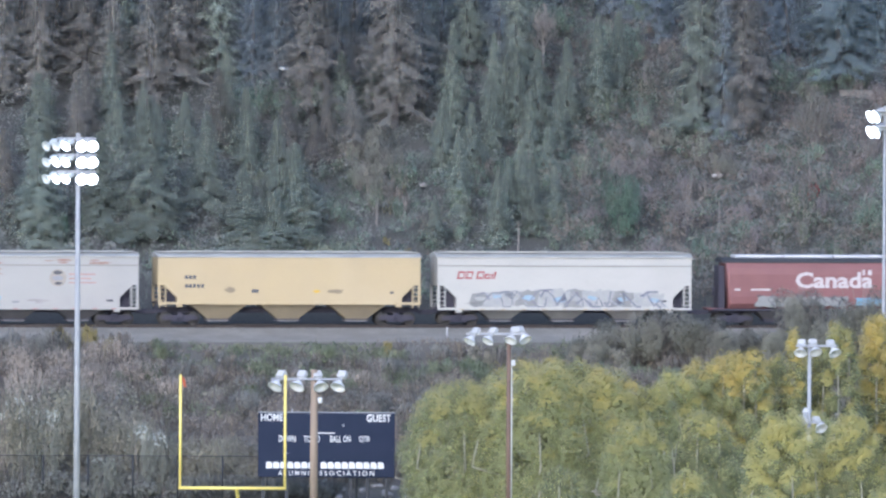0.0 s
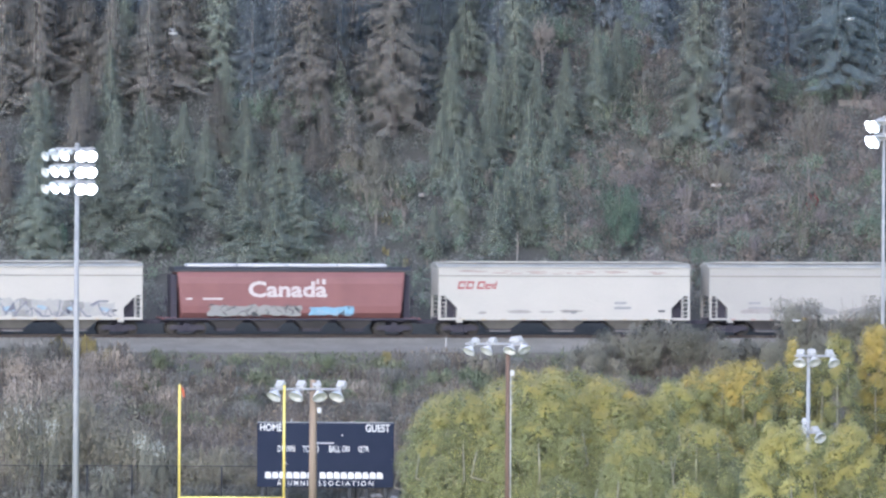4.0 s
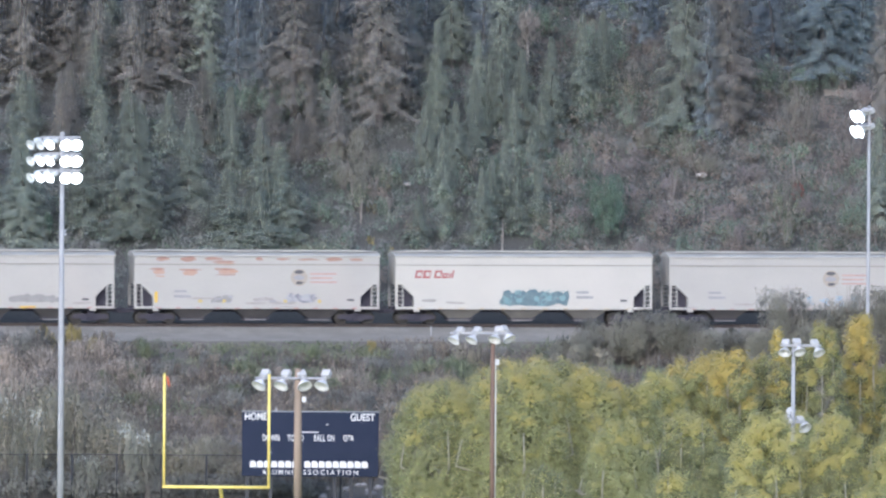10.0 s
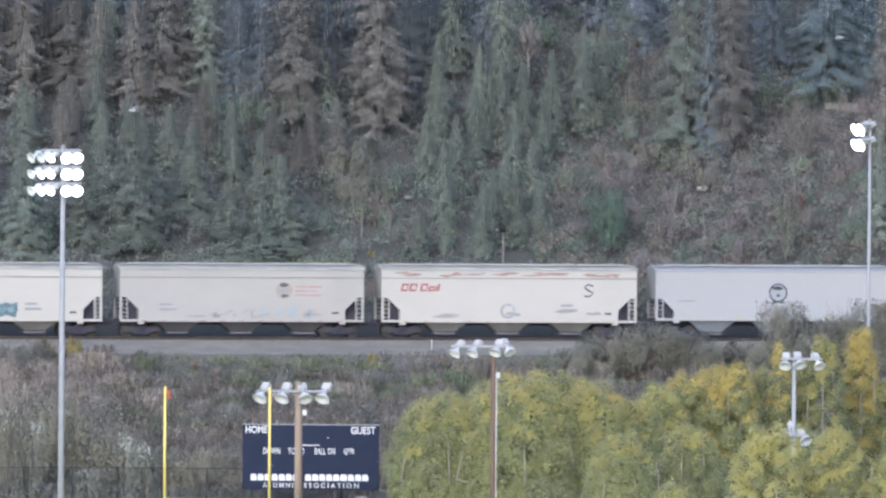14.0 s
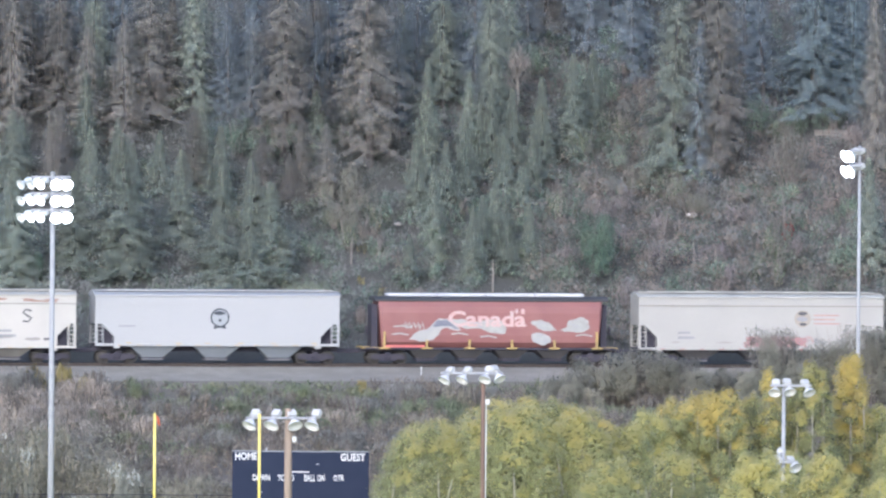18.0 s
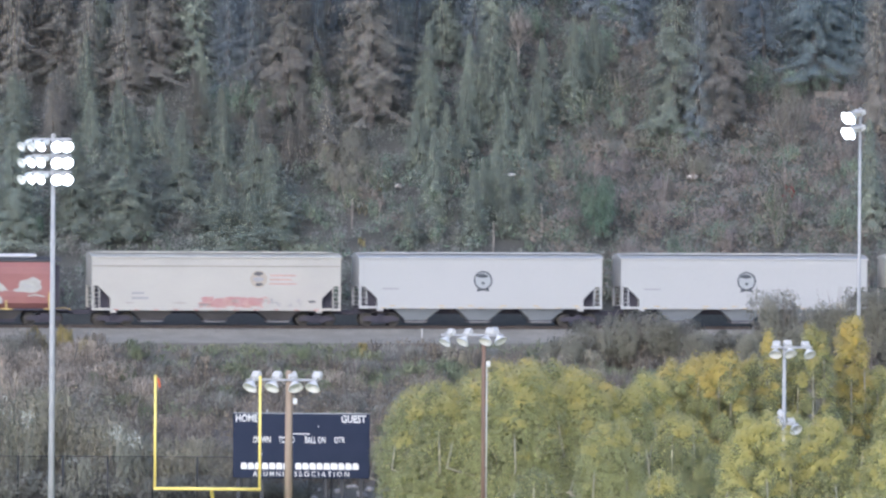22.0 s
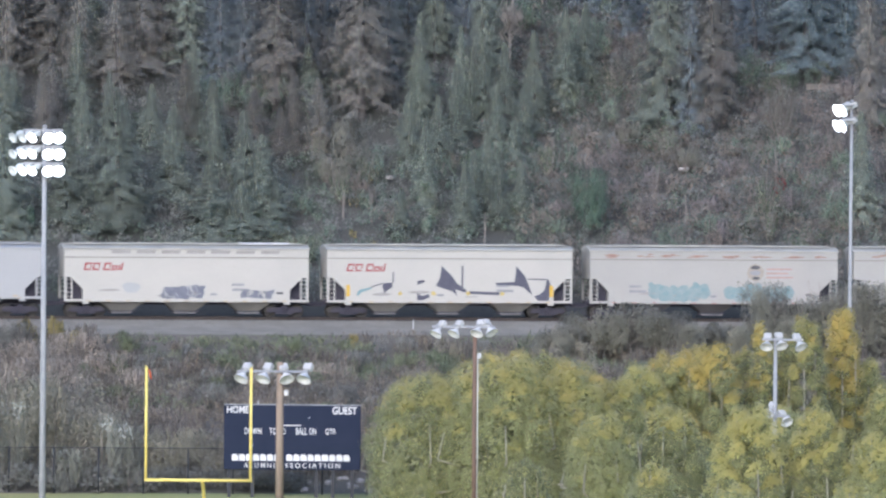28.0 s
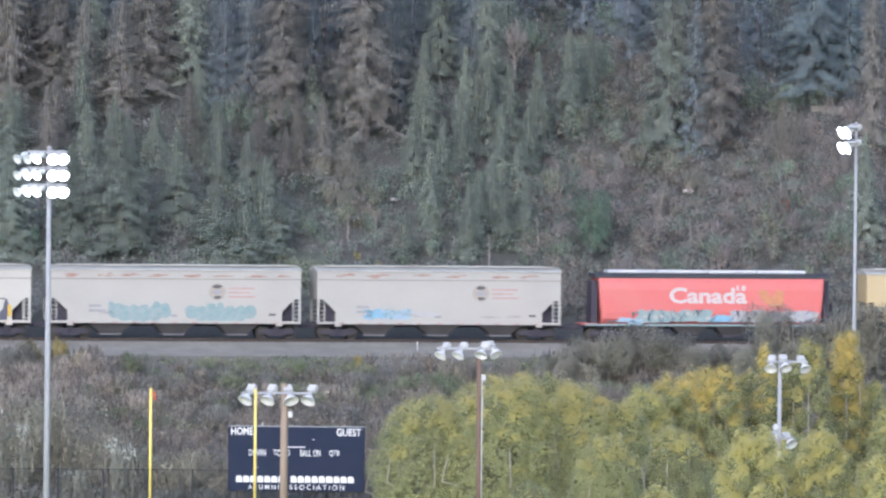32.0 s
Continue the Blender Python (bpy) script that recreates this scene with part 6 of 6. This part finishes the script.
def build_train():
    c, h = grey_car(-36.9, -20.91, " and blue spray", 4, True)
    spray(c, 1, -h + 2.2, -1.0, 1.25, 1.9, "spray_blue", "spray_grey", 6)
    yellow_car(-19.64, -2.49)
    c, h = white_car(-1.36, 15.38, " and wide blue-grey graffiti along the sill")
    wild_spray(c, 2, -h + 2.3, h - 1.9, 1.22, 2.35, 12)
    # maroon round-sided car
    c = cylinder_car("haze-paled faded maroon round-sided hopper car with white lettering", 14.84, "maroon_car")
    country_name(c)
    place(c, 17.7, 32.54)
    spray(c, 3, -5.4, 0.6, 1.25, 1.98, "buff_grey", "mark_dark", 7, None, "grey graffiti", -1.56)
    spray(c, 4, 1.2, 4.0, 1.3, 1.9, "spray_bright", "spray_blue", 3, None, "blue graffiti", -1.56)
    decal(c, "number_bar", [[(-6.9, 2.3), (-6.5, 2.3), (-6.5, 2.42), (-6.9, 2.42)], [(-5.8, 2.3), (-4.5, 2.3), (-4.5, 2.42), (-5.8, 2.42)]], "mark_white", 1, -1.56)
    c, h = white_car(34.73, 51.32, " and faint rust below the roof", 7)
    # plain grey car with amber sill strips
    c, h = grey_car(52.6, 68.67, " gone, grey spray, amber", 0, False, False)
    cloud(c, 5, -3.2, 0.35, 1.36, 1.98, "buff_grey", 9, "grey paint over old graffiti")
    cloud(c, 6, 1.35, 4.6, 1.36, 1.95, "buff_grey", 8)
    cloud(c, 61, -h + 2.2, -4.2, 1.4, 1.8, "grime", 4)
    for x in (-2.4, 1.9):
        decal(c, "amber_strip", [[(x, 1.02), (x + 1.0, 1.02), (x + 1.0, 1.15), (x, 1.15)]], "amber", 6)
    c, h = grey_car(69.97, 85.98, ", orange rust streaks")
    rr = random.Random(77)
    for x, z, w, hh in ((-6.2, 4.22, 0.95, 0.28), (-4.5, 4.22, 1.15, 0.28), (-2.9, 4.24, 1.1, 0.2), (-2.2, 4.05, 1.7, 0.16), (0.15, 4.25, 0.5, 0.2), (1.65, 4.22, 0.9, 0.14), (3.4, 4.2, 1.3, 0.14), (5.0, 4.22, 1.0, 0.24), (6.5, 4.2, 0.9, 0.2),
                        (-6.5, 3.56, 1.0, 0.12), (-4.4, 3.52, 1.4, 0.14), (-2.2, 3.56, 1.5, 0.14), (-1.9, 3.2, 1.3, 0.08)):
        decal(c, "rust_streak", [blob(rr, x, z, w, hh, 14, 0.3)], "rust", 2)
    for x, z, w, hh in ((-6.4, 3.38, 0.8, 0.34), (-4.4, 3.32, 0.9, 0.4), (-2.0, 3.4, 1.4, 0.3), (-2.0, 3.9, 1.2, 0.2), (-6.3, 3.1, 0.6, 0.12)):
        decal(c, "rust_wash", [blob(rr, x, z, w, hh, 14, 0.25)], "rust_orange", 1)
    spray(c, 7, -2.9, -1.6, 1.4, 1.85, "buff_grey", "spray_grey", 2)
    cloud(c, 71, -0.2, 1.0, 1.5, 1.8, "grime", 4)
    spray(c, 8, 1.95, 3.7, 1.45, 2.0, "spray_grey", "spray_slate", 3)
    for x in (-3.7, -2.15, 1.85, 4.1):
        decal(c, "yellow_dab", [blob(rr, x, 1.5, 0.26, 0.24, 8, 0.2)], "spray_yellow", 6)
    decal(c, "yellow_post", [[(-h + 1.32, 1.4), (-h + 1.52, 1.4), (-h + 1.52, 2.1), (-h + 1.32, 2.1)]], "amber", 3)
    c, h = white_car(87.04, 103.95, " and a deep teal graffiti block")
    spray(c, 9, -1.4, 2.9, 1.24, 2.25, "spray_dteal", "spray_edge", 5, "spray_edge", "deep teal graffiti")
    c, h = grey_car(105.1, 121.04, " and faint blue spray")
    spray(c, 10, -2.2, 1.2, 1.3, 1.75, "grey_car", "mark_grey", 4)
    spray(c, 11, 1.2, 4.6, 1.3, 1.9, "grey_car", "spray_blue", 5)
    c, h = white_car(122.2, 139.01, " and a row of rust marks", 9)
    decal(c, "round_tag", ring_outline(-0.1, 1.75, 0.5, 0.16), "spray_grey", 2)
    decal(c, "hook_tag", [stroke([(5.5, 3.4), (5.15, 3.5), (4.95, 3.3), (5.2, 3.1), (5.5, 2.95), (5.3, 2.7), (4.95, 2.75)], 0.12)], "mark_dark", 2)
    blue_car(140.26, 156.2)
    # dusty red car with sprayed white shapes
    c = cylinder_car("dusty red round-sided hopper car with white graffiti and yellow posts", 14.69, "dusty_red_car", posts=True)
    country_name(c, paint="mark_salmon")
    place(c, 158.8, 173.49)
    rng = random.Random(9)
    arm = [(-5.4, 1.62), (-4.8, 2.15), (-4.05, 2.42), (-3.45, 3.0), (-2.9, 3.0), (-2.4, 2.6), (-1.95, 2.28), (-2.15, 2.2), (-2.9, 2.42), (-3.35, 2.15), (-3.75, 1.62), (-4.4, 1.5)]
    sleeve = [(-3.85, 2.48), (-3.45, 2.94), (-2.8, 2.86), (-2.05, 2.28), (-2.9, 2.5)]
    chest = [(-2.65, 2.88), (-2.0, 3.0), (-1.35, 2.74), (0.1, 2.98), (1.0, 2.76), (1.0, 2.04), (0.1, 2.06), (-0.7, 2.36), (-1.6, 2.3), (-2.2, 2.5)]
    swoosh = [(2.6, 2.76), (3.25, 2.94), (3.85, 2.76), (4.35, 2.22), (3.75, 2.18), (3.1, 2.36)]
    fist = [(4.42, 2.22), (4.95, 2.42), (5.1, 2.88), (5.9, 3.14), (6.45, 2.88), (6.52, 2.42), (6.0, 2.12), (5.1, 2.18)]
    foot = [(2.65, 1.96), (3.25, 2.1), (3.9, 1.84), (3.95, 1.44), (3.4, 1.26), (2.8, 1.5)]
    for k, (o, mat, level) in enumerate(((arm, "spray_pale", 4), (sleeve, "spray_slate", 5), (chest, "spray_white", 0.5), (swoosh, "spray_white", 4), (fist, "spray_white", 4), (foot, "spray_pale", 4))):
        decal(c, "spray_shape", [ragged(rng, o)], mat, level, -1.56, "dark sleeve of the sprayed figure" if mat == "spray_slate" else "white sprayed figure")
    for o in (fist, swoosh, foot, chest):
        cx, cz = sum(a for a, b in o) / len(o), sum(b for a, b in o) / len(o)
        for k in range(3):
            decal(c, "spray_line", [stroke([(cx + rng.uniform(-0.5, 0.0), cz + rng.uniform(-0.25, 0.25)), (cx + rng.uniform(-0.1, 0.2), cz + rng.uniform(-0.25, 0.25)), (cx + rng.uniform(0.1, 0.5), cz + rng.uniform(-0.2, 0.2))], 0.05)], "spray_grey", 6, -1.56)
    for k in range(5):
        x = -5.8 + 0.28 * k
        decal(c, "spray_line", [stroke([(x, 2.4 + rng.uniform(-0.1, 0.1)), (x + 0.16, 2.75 + rng.uniform(-0.1, 0.15)), (x + 0.3, 2.35 + rng.uniform(-0.1, 0.1))], 0.08)], "spray_white", 6, -1.56)
    decal(c, "red_strip", [[(-6.9, 1.12), (-4.4, 1.12), (-4.3, 1.26), (-6.9, 1.28)]], "red_car", 4, -1.56)
    for x, z in ((-6.4, 2.45), (-6.5, 1.95), (-2.6, 1.98), (-0.7, 1.8), (5.6, 1.9)):
        decal(c, "scribble", [stroke([(x, z), (x + 0.5, z + 0.08), (x + 1.1, z - 0.03)], 0.09)], "spray_white", 6, -1.56)
    c, h = grey_car(175.9, 192.15, " and a faded red sprayed panel")
    spray(c, 12, -1.0, 3.0, 1.2, 1.9, "spray_red", "mark_pink", 5, None, "faded red graffiti")
    spray(c, 13, 3.4, 5.6, 1.3, 1.8, "grey_car", "mark_grey", 3)
    blue_car(193.35, 209.35)
    blue_car(210.6, 226.93)
    c, h = white_car(228.25, 244.19, ", slate graffiti and painted roof-edge shade")
    # Shade between the roof-edge posts, painted on in the grime colour.
    for k in range(7):
        x = -4.9 + k * 1.62
        decal(c, "shadow_panel", [[(x, 4.12), (x + 1.2, 4.12), (x + 1.28, 4.33), (x + 0.04, 4.34)]], "grime")
    spray(c, 14, -1.5, 1.1, 1.22, 2.05, "spray_slate", "spray_grey", 3, None, "slate graffiti")
    spray(c, 15, 3.6, 5.6, 1.22, 1.8, "spray_slate", "white_car", 3)
    decal(c, "faint_tag", [blob(rng, -3.6, 1.9, 1.2, 0.7, 12, 0.2)], "blue_car", 1)
    part("hatch_patch", Shape().box(3.6, -0.9, 4.70, 6.8, 0.2, 4.82, 0.03).done("hatch_patch", "hatch_white"), c, "clean white roof hatch")
    c, h = white_car(245.4, 261.53, " and large black spiked graffiti")
    tall_fin = [(-0.55, 3.39), (0.06, 2.83), (0.46, 2.28), (1.11, 1.83), (1.03, 1.66), (0.38, 1.89), (0.46, 1.45), (0.22, 1.73), (-0.91, 2.1), (-0.64, 2.67)]
    far_fin = [(4.38, 3.39), (4.96, 2.75), (5.24, 2.02), (5.45, 1.5), (4.87, 2.02), (4.43, 2.13), (3.13, 2.18), (2.97, 2.31), (4.27, 2.38)]
    hook = [(6.39, 2.54), (6.52, 2.54), (6.68, 2.02), (6.48, 1.05), (5.89, 1.08), (5.56, 1.47), (5.97, 1.58), (6.26, 1.91)]
    drop = [(-4.44, 2.1), (-4.31, 2.26), (-3.82, 2.31), (-3.77, 2.02), (-4.31, 1.65)]
    chip = [(-2.12, 2.42), (-1.64, 2.5), (-1.67, 2.34), (-2.16, 2.15)]
    wedge = [(-2.16, 1.61), (-1.8, 1.45), (-1.4, 1.57), (-1.32, 1.37), (-2.12, 1.0)]
    post = stroke([(0.82, 3.43), (0.82, 1.97)], 0.11)
    bar = stroke([(1.27, 1.68), (3.25, 1.61)], 0.18)
    tie_line = stroke([(5.16, 2.57), (6.39, 2.54)], 0.08)
    tail = stroke([(-5.51, 1.79), (-5.02, 2.08), (-4.37, 2.25)], 0.08)
    wire = stroke([(-3.73, 2.99), (-3.73, 2.26)], 0.08)
    for o in (tall_fin, far_fin, hook, drop, chip, wedge, post, bar, tie_line, tail, wire):
        decal(c, "spray_shape", [o], "spray_black", 3, label="black spiked graffiti stroke")
    decal(c, "teal_stroke", [[(-6.14, 1.53), (-5.93, 1.83), (-5.2, 2.0), (-5.07, 1.92), (-5.81, 1.66), (-6.04, 1.4)]], "spray_edge", 4)
    for x in (-3.26, -1.07, 1.2, 3.46):
        decal(c, "yellow_dab", [blob(rng, x, 1.62, 0.3, 0.3, 8, 0.2)], "spray_yellow", 4)
    for x in (-h + 1.26, h - 1.5):
        decal(c, "yellow_post", [[(x, 1.4), (x + 0.24, 1.4), (x + 0.24, 2.15), (x, 2.15)]], "amber", 4)
    c, h = grey_car(262.7, 279.13, ", rust and pale teal graffiti", 8)
    bubbles(c, 16, -4.26, -0.35, 1.06, 2.42, 6)
    bubbles(c, 17, 0.75, 5.2, 1.06, 2.38, 7)
    c, h = grey_car(280.2, 296.21, ", rust and bright blue spray", 6)
    spray(c, 18, -4.85, -3.6, 1.35, 2.0, "spray_bright", "spray_blue", 2, None, "bright blue graffiti")
    spray(c, 181, -3.7, -1.9, 1.3, 2.0, "spray_blue", "spray_edge", 3)
    cloud(c, 182, -1.8, -0.2, 1.5, 1.85, "blue_car", 4)
    c = cylinder_car("bright red round-sided hopper car with white lettering", 14.94, "red_car", "spray_teal")
    country_name(c)
    place(c, 298.75, 313.69)
    spray(c, 19, -4.9, -0.1, 1.2, 2.05, "spray_teal", "spray_dteal", 7, "spray_pale", "grey and teal graffiti", -1.56)
    spray(c, 191, 1.2, 7.0, 1.2, 2.0, "spray_grey", "spray_slate", 8, "spray_pale", "grey graffiti", -1.56)
    cloud(c, 192, -0.2, 1.3, 1.2, 1.8, "spray_bright", 4, "", -1.56)
    spray(c, 20, -6.2, -4.6, 1.15, 1.5, "spray_blue", "spray_dteal", 2, None, "", -1.56)
    decal(c, "leaf_emblem", [[(3.05, 3.32), (3.62, 3.38), (3.95, 2.86), (4.3, 3.36), (4.76, 3.3), (4.74, 2.28), (3.9, 2.25), (3.6, 2.48), (3.25, 2.75)]], "maple", 2, -1.56)
    yellow_car(316.5, 333.6)


build_train()


# ---- gulls ----
def gull():
    ob = thing("gull", "white gull with grey wings in flight", "bird", group="gulls")
    rings = []
    for x, r, z in ((-0.24, 0.012, 0.0), (-0.15, 0.035, 0.0), (-0.04, 0.062, -0.005), (0.07, 0.06, 0.0), (0.14, 0.04, 0.02), (0.19, 0.042, 0.03), (0.23, 0.022, 0.025), (0.26, 0.008, 0.018)):
        rings.append([(x, r * math.cos(6.2832 * k / 10), z + r * math.sin(6.2832 * k / 10)) for k in range(10)])
    part("body", Shape().loft(rings).done("body", "feather", True), ob)
    part("tail", Shape().add([(-0.2, -0.025, 0.0), (-0.2, 0.025, 0.0), (-0.33, 0.065, 0.0), (-0.33, -0.065, 0.0), (-0.2, -0.02, 0.012), (-0.2, 0.02, 0.012), (-0.33, 0.06, 0.008), (-0.33, -0.06, 0.008)], BOX_F).done("tail", "feather"), ob)
    wings = []
    for sgn in (-1, 1):
        v = []
        for f, lead, trail, up in ((0.0, 0.09, -0.06, 0.0), (0.25, 0.12, -0.06, 0.03), (0.6, 0.05, -0.08, 0.02), (1.0, -0.1, -0.13, -0.03)):
            for x, d in ((lead, 0.008), (trail, 0.004), (trail, -0.004), (lead, -0.008)):
                v.append((x, sgn * (0.04 + 0.5 * f), up + d))
        s = Shape()
        s.loft([v[i * 4:i * 4 + 4] for i in range(4)])
        wings.append((part("wing", s.done("wing", "feather_grey"), ob, "grey wing", pose(0, 0, 0.03)), sgn))
    return ob, wings


def flight(distance, text, phase):
    rows = [tuple(float(v) for v in line.split()) for line in text.split("\n") if line.strip()]
    ob, wings = gull()

    def fly():
        keys, face = [], 0.0
        for i, (t, x, z) in enumerate(rows):
            a, b = rows[max(i - 1, 0)], rows[min(i + 1, len(rows) - 1)]
            want = 20.0 if b[1] >= a[1] else 160.0
            face = want if not keys else max(face - 70, min(face + 70, want))
            keys.append((t, pose(x, distance, z, 0, 0, face)))
        walk(ob, keys)
        for wing, sgn in wings:
            walk(wing, [(k / 8, pose(0, 0, 0.03, sgn * (12 + 24 * math.sin(phase + 2.4 * k)), 0, 0)) for k in range(257)])

    return fly


BIRDS = [
    flight(612, """
0 -10.43 25.28
0.4 -13.96 25.48
0.8 -17.45 26.23
1.2 -20.45 26.61
1.6 -22.64 27.04
2 -23.80 27.57
2.4 -23.93 27.85
3.2 -21.82 28.14
4 -16.98 27.98
4.6 -12.04 27.72
5 -7.98 27.28
5.4 -3.59 26.69
5.8 1.01 26.42
6.2 6.00 25.40
6.6 11.13 24.76
7 16.43 24.38
7.4 21.52 24.30
7.8 26.58 23.67
8.6 35.03 22.15
10 44.95 24.31
11.6 39.61 26.95
12.4 31.76 27.50
13 26.42 28.13
13.4 24.72 28.19
13.8 23.88 28.22
14.2 24.58 28.02
14.8 27.98 27.67
15.8 38.24 27.89
18 59.11 30.26
32 96.60 48.34
""", 0),
    flight(606, """
0 -19.23 30.38
0.4 -13.95 29.46
0.8 -8.79 29.10
1.2 -3.42 28.57
1.6 2.07 28.50
2 7.38 28.38
2.4 12.24 28.39
3 18.87 28.90
3.8 23.33 29.08
4.6 23.82 28.83
5 23.37 28.67
5.4 22.43 28.44
5.8 20.70 28.93
6.2 18.95 28.90
6.6 17.01 28.77
7 14.80 28.70
7.4 12.45 28.64
7.8 10.40 28.18
8.2 8.34 28.35
8.6 6.77 28.66
9 5.35 28.97
9.6 4.60 29.64
10.2 3.84 29.39
10.6 2.70 29.11
11 1.06 29.00
11.4 -0.92 28.55
11.8 -3.29 27.83
12.2 -5.95 26.63
12.6 -8.62 25.43
13 -11.75 24.57
13.4 -14.64 23.84
13.8 -17.30 23.62
14.2 -19.41 23.34
15 -24.23 23.14
16.2 -30.95 23.29
17.6 -31.67 23.85
18.4 -28.74 23.09
19 -25.21 21.81
19.4 -21.33 21.30
19.8 -16.90 20.91
20.2 -12.26 20.40
20.6 -7.76 20.17
21 -3.43 19.94
21.4 0.39 19.61
21.8 3.47 19.36
22.2 6.09 18.91
22.6 8.04 18.47
23 9.58 17.54
23.5 11.07 16.54
24 12.21 15.69
24.6 13.89 14.80
25.4 17.94 14.09
26.2 23.42 14.19
27 29.88 14.99
28 38.85 16.23
32 75.62 24.33
""", 2),
    flight(604, """
0 50.25 9.58
2 35.50 10.15
4 20.41 11.10
5 12.85 12.03
6 6.12 12.52
7 -1.32 13.91
8 -8.71 15.61
9 -16.11 14.84
9.4 -18.79 15.03
9.8 -21.29 15.09
10.2 -23.32 15.54
10.6 -25.03 15.59
11 -26.36 16.07
11.6 -28.45 17.05
13 -36.50 19.19
32 -113.19 42.74
""", 4),
    flight(582, """
0 -150.00 22.00
16 -75.00 16.00
22 -35.20 8.60
23.4 -24.15 6.83
23.7 -21.00 6.63
24 -17.68 6.55
24.3 -14.31 6.46
24.6 -11.05 6.36
25 -6.57 6.14
25.2 -4.05 6.00
25.6 0.55 5.94
26 5.15 5.88
27.5 23.95 7.50
32 70.95 15.00
""", 1),
]


# ---- what moves ----
# seconds and metres by which the train has rolled
RUN = """
0.0 -0.00
0.5 -4.49
1.0 -8.97
1.5 -13.45
2.0 -17.93
2.5 -22.44
4.5 -40.47
5.0 -44.97
5.5 -49.49
6.0 -54.01
6.5 -58.46
7.0 -62.95
7.5 -67.47
8.0 -72.03
8.5 -76.57
9.0 -81.11
9.5 -85.61
10.0 -90.12
10.5 -94.60
11.0 -99.11
11.5 -103.61
12.0 -108.11
12.5 -112.65
13.0 -117.21
13.5 -121.75
14.0 -126.24
14.5 -130.72
16.5 -148.76
17.0 -153.30
17.5 -157.82
18.0 -162.32
18.5 -166.84
19.0 -171.31
19.5 -175.79
20.0 -180.29
20.5 -184.76
21.0 -189.24
21.5 -193.74
22.0 -198.23
22.5 -202.75
23.0 -207.00
23.5 -211.47
24.0 -216.00
24.5 -220.51
25.0 -224.95
25.5 -229.43
27.5 -247.33
28.0 -251.80
28.5 -256.26
29.0 -260.70
29.5 -265.15
30.0 -269.58
30.5 -274.08
31.0 -278.55
31.5 -283.02
32.0 -287.53
"""


def motions():
    run = [tuple(float(v) for v in line.split()) for line in RUN.split("\n") if line.strip()]
    times, way = [r[0] for r in run], [r[1] for r in run]
    for car, centre in CARS:
        walk(car, [(t, TRACK @ pose(centre + s, 0, RAIL_Z)) for t, s in run])
    # every wheel rolls with the way
    steps = [k / 15 for k in range(0, 481)]
    for wheel, dx in WHEELS:
        walk(wheel, [(t, pose(dx, 0, WHEEL_R, 0, math.degrees(np.interp(t, times, way) / WHEEL_R), 0)) for t in steps])
    for fly in BIRDS:
        fly()



motions()
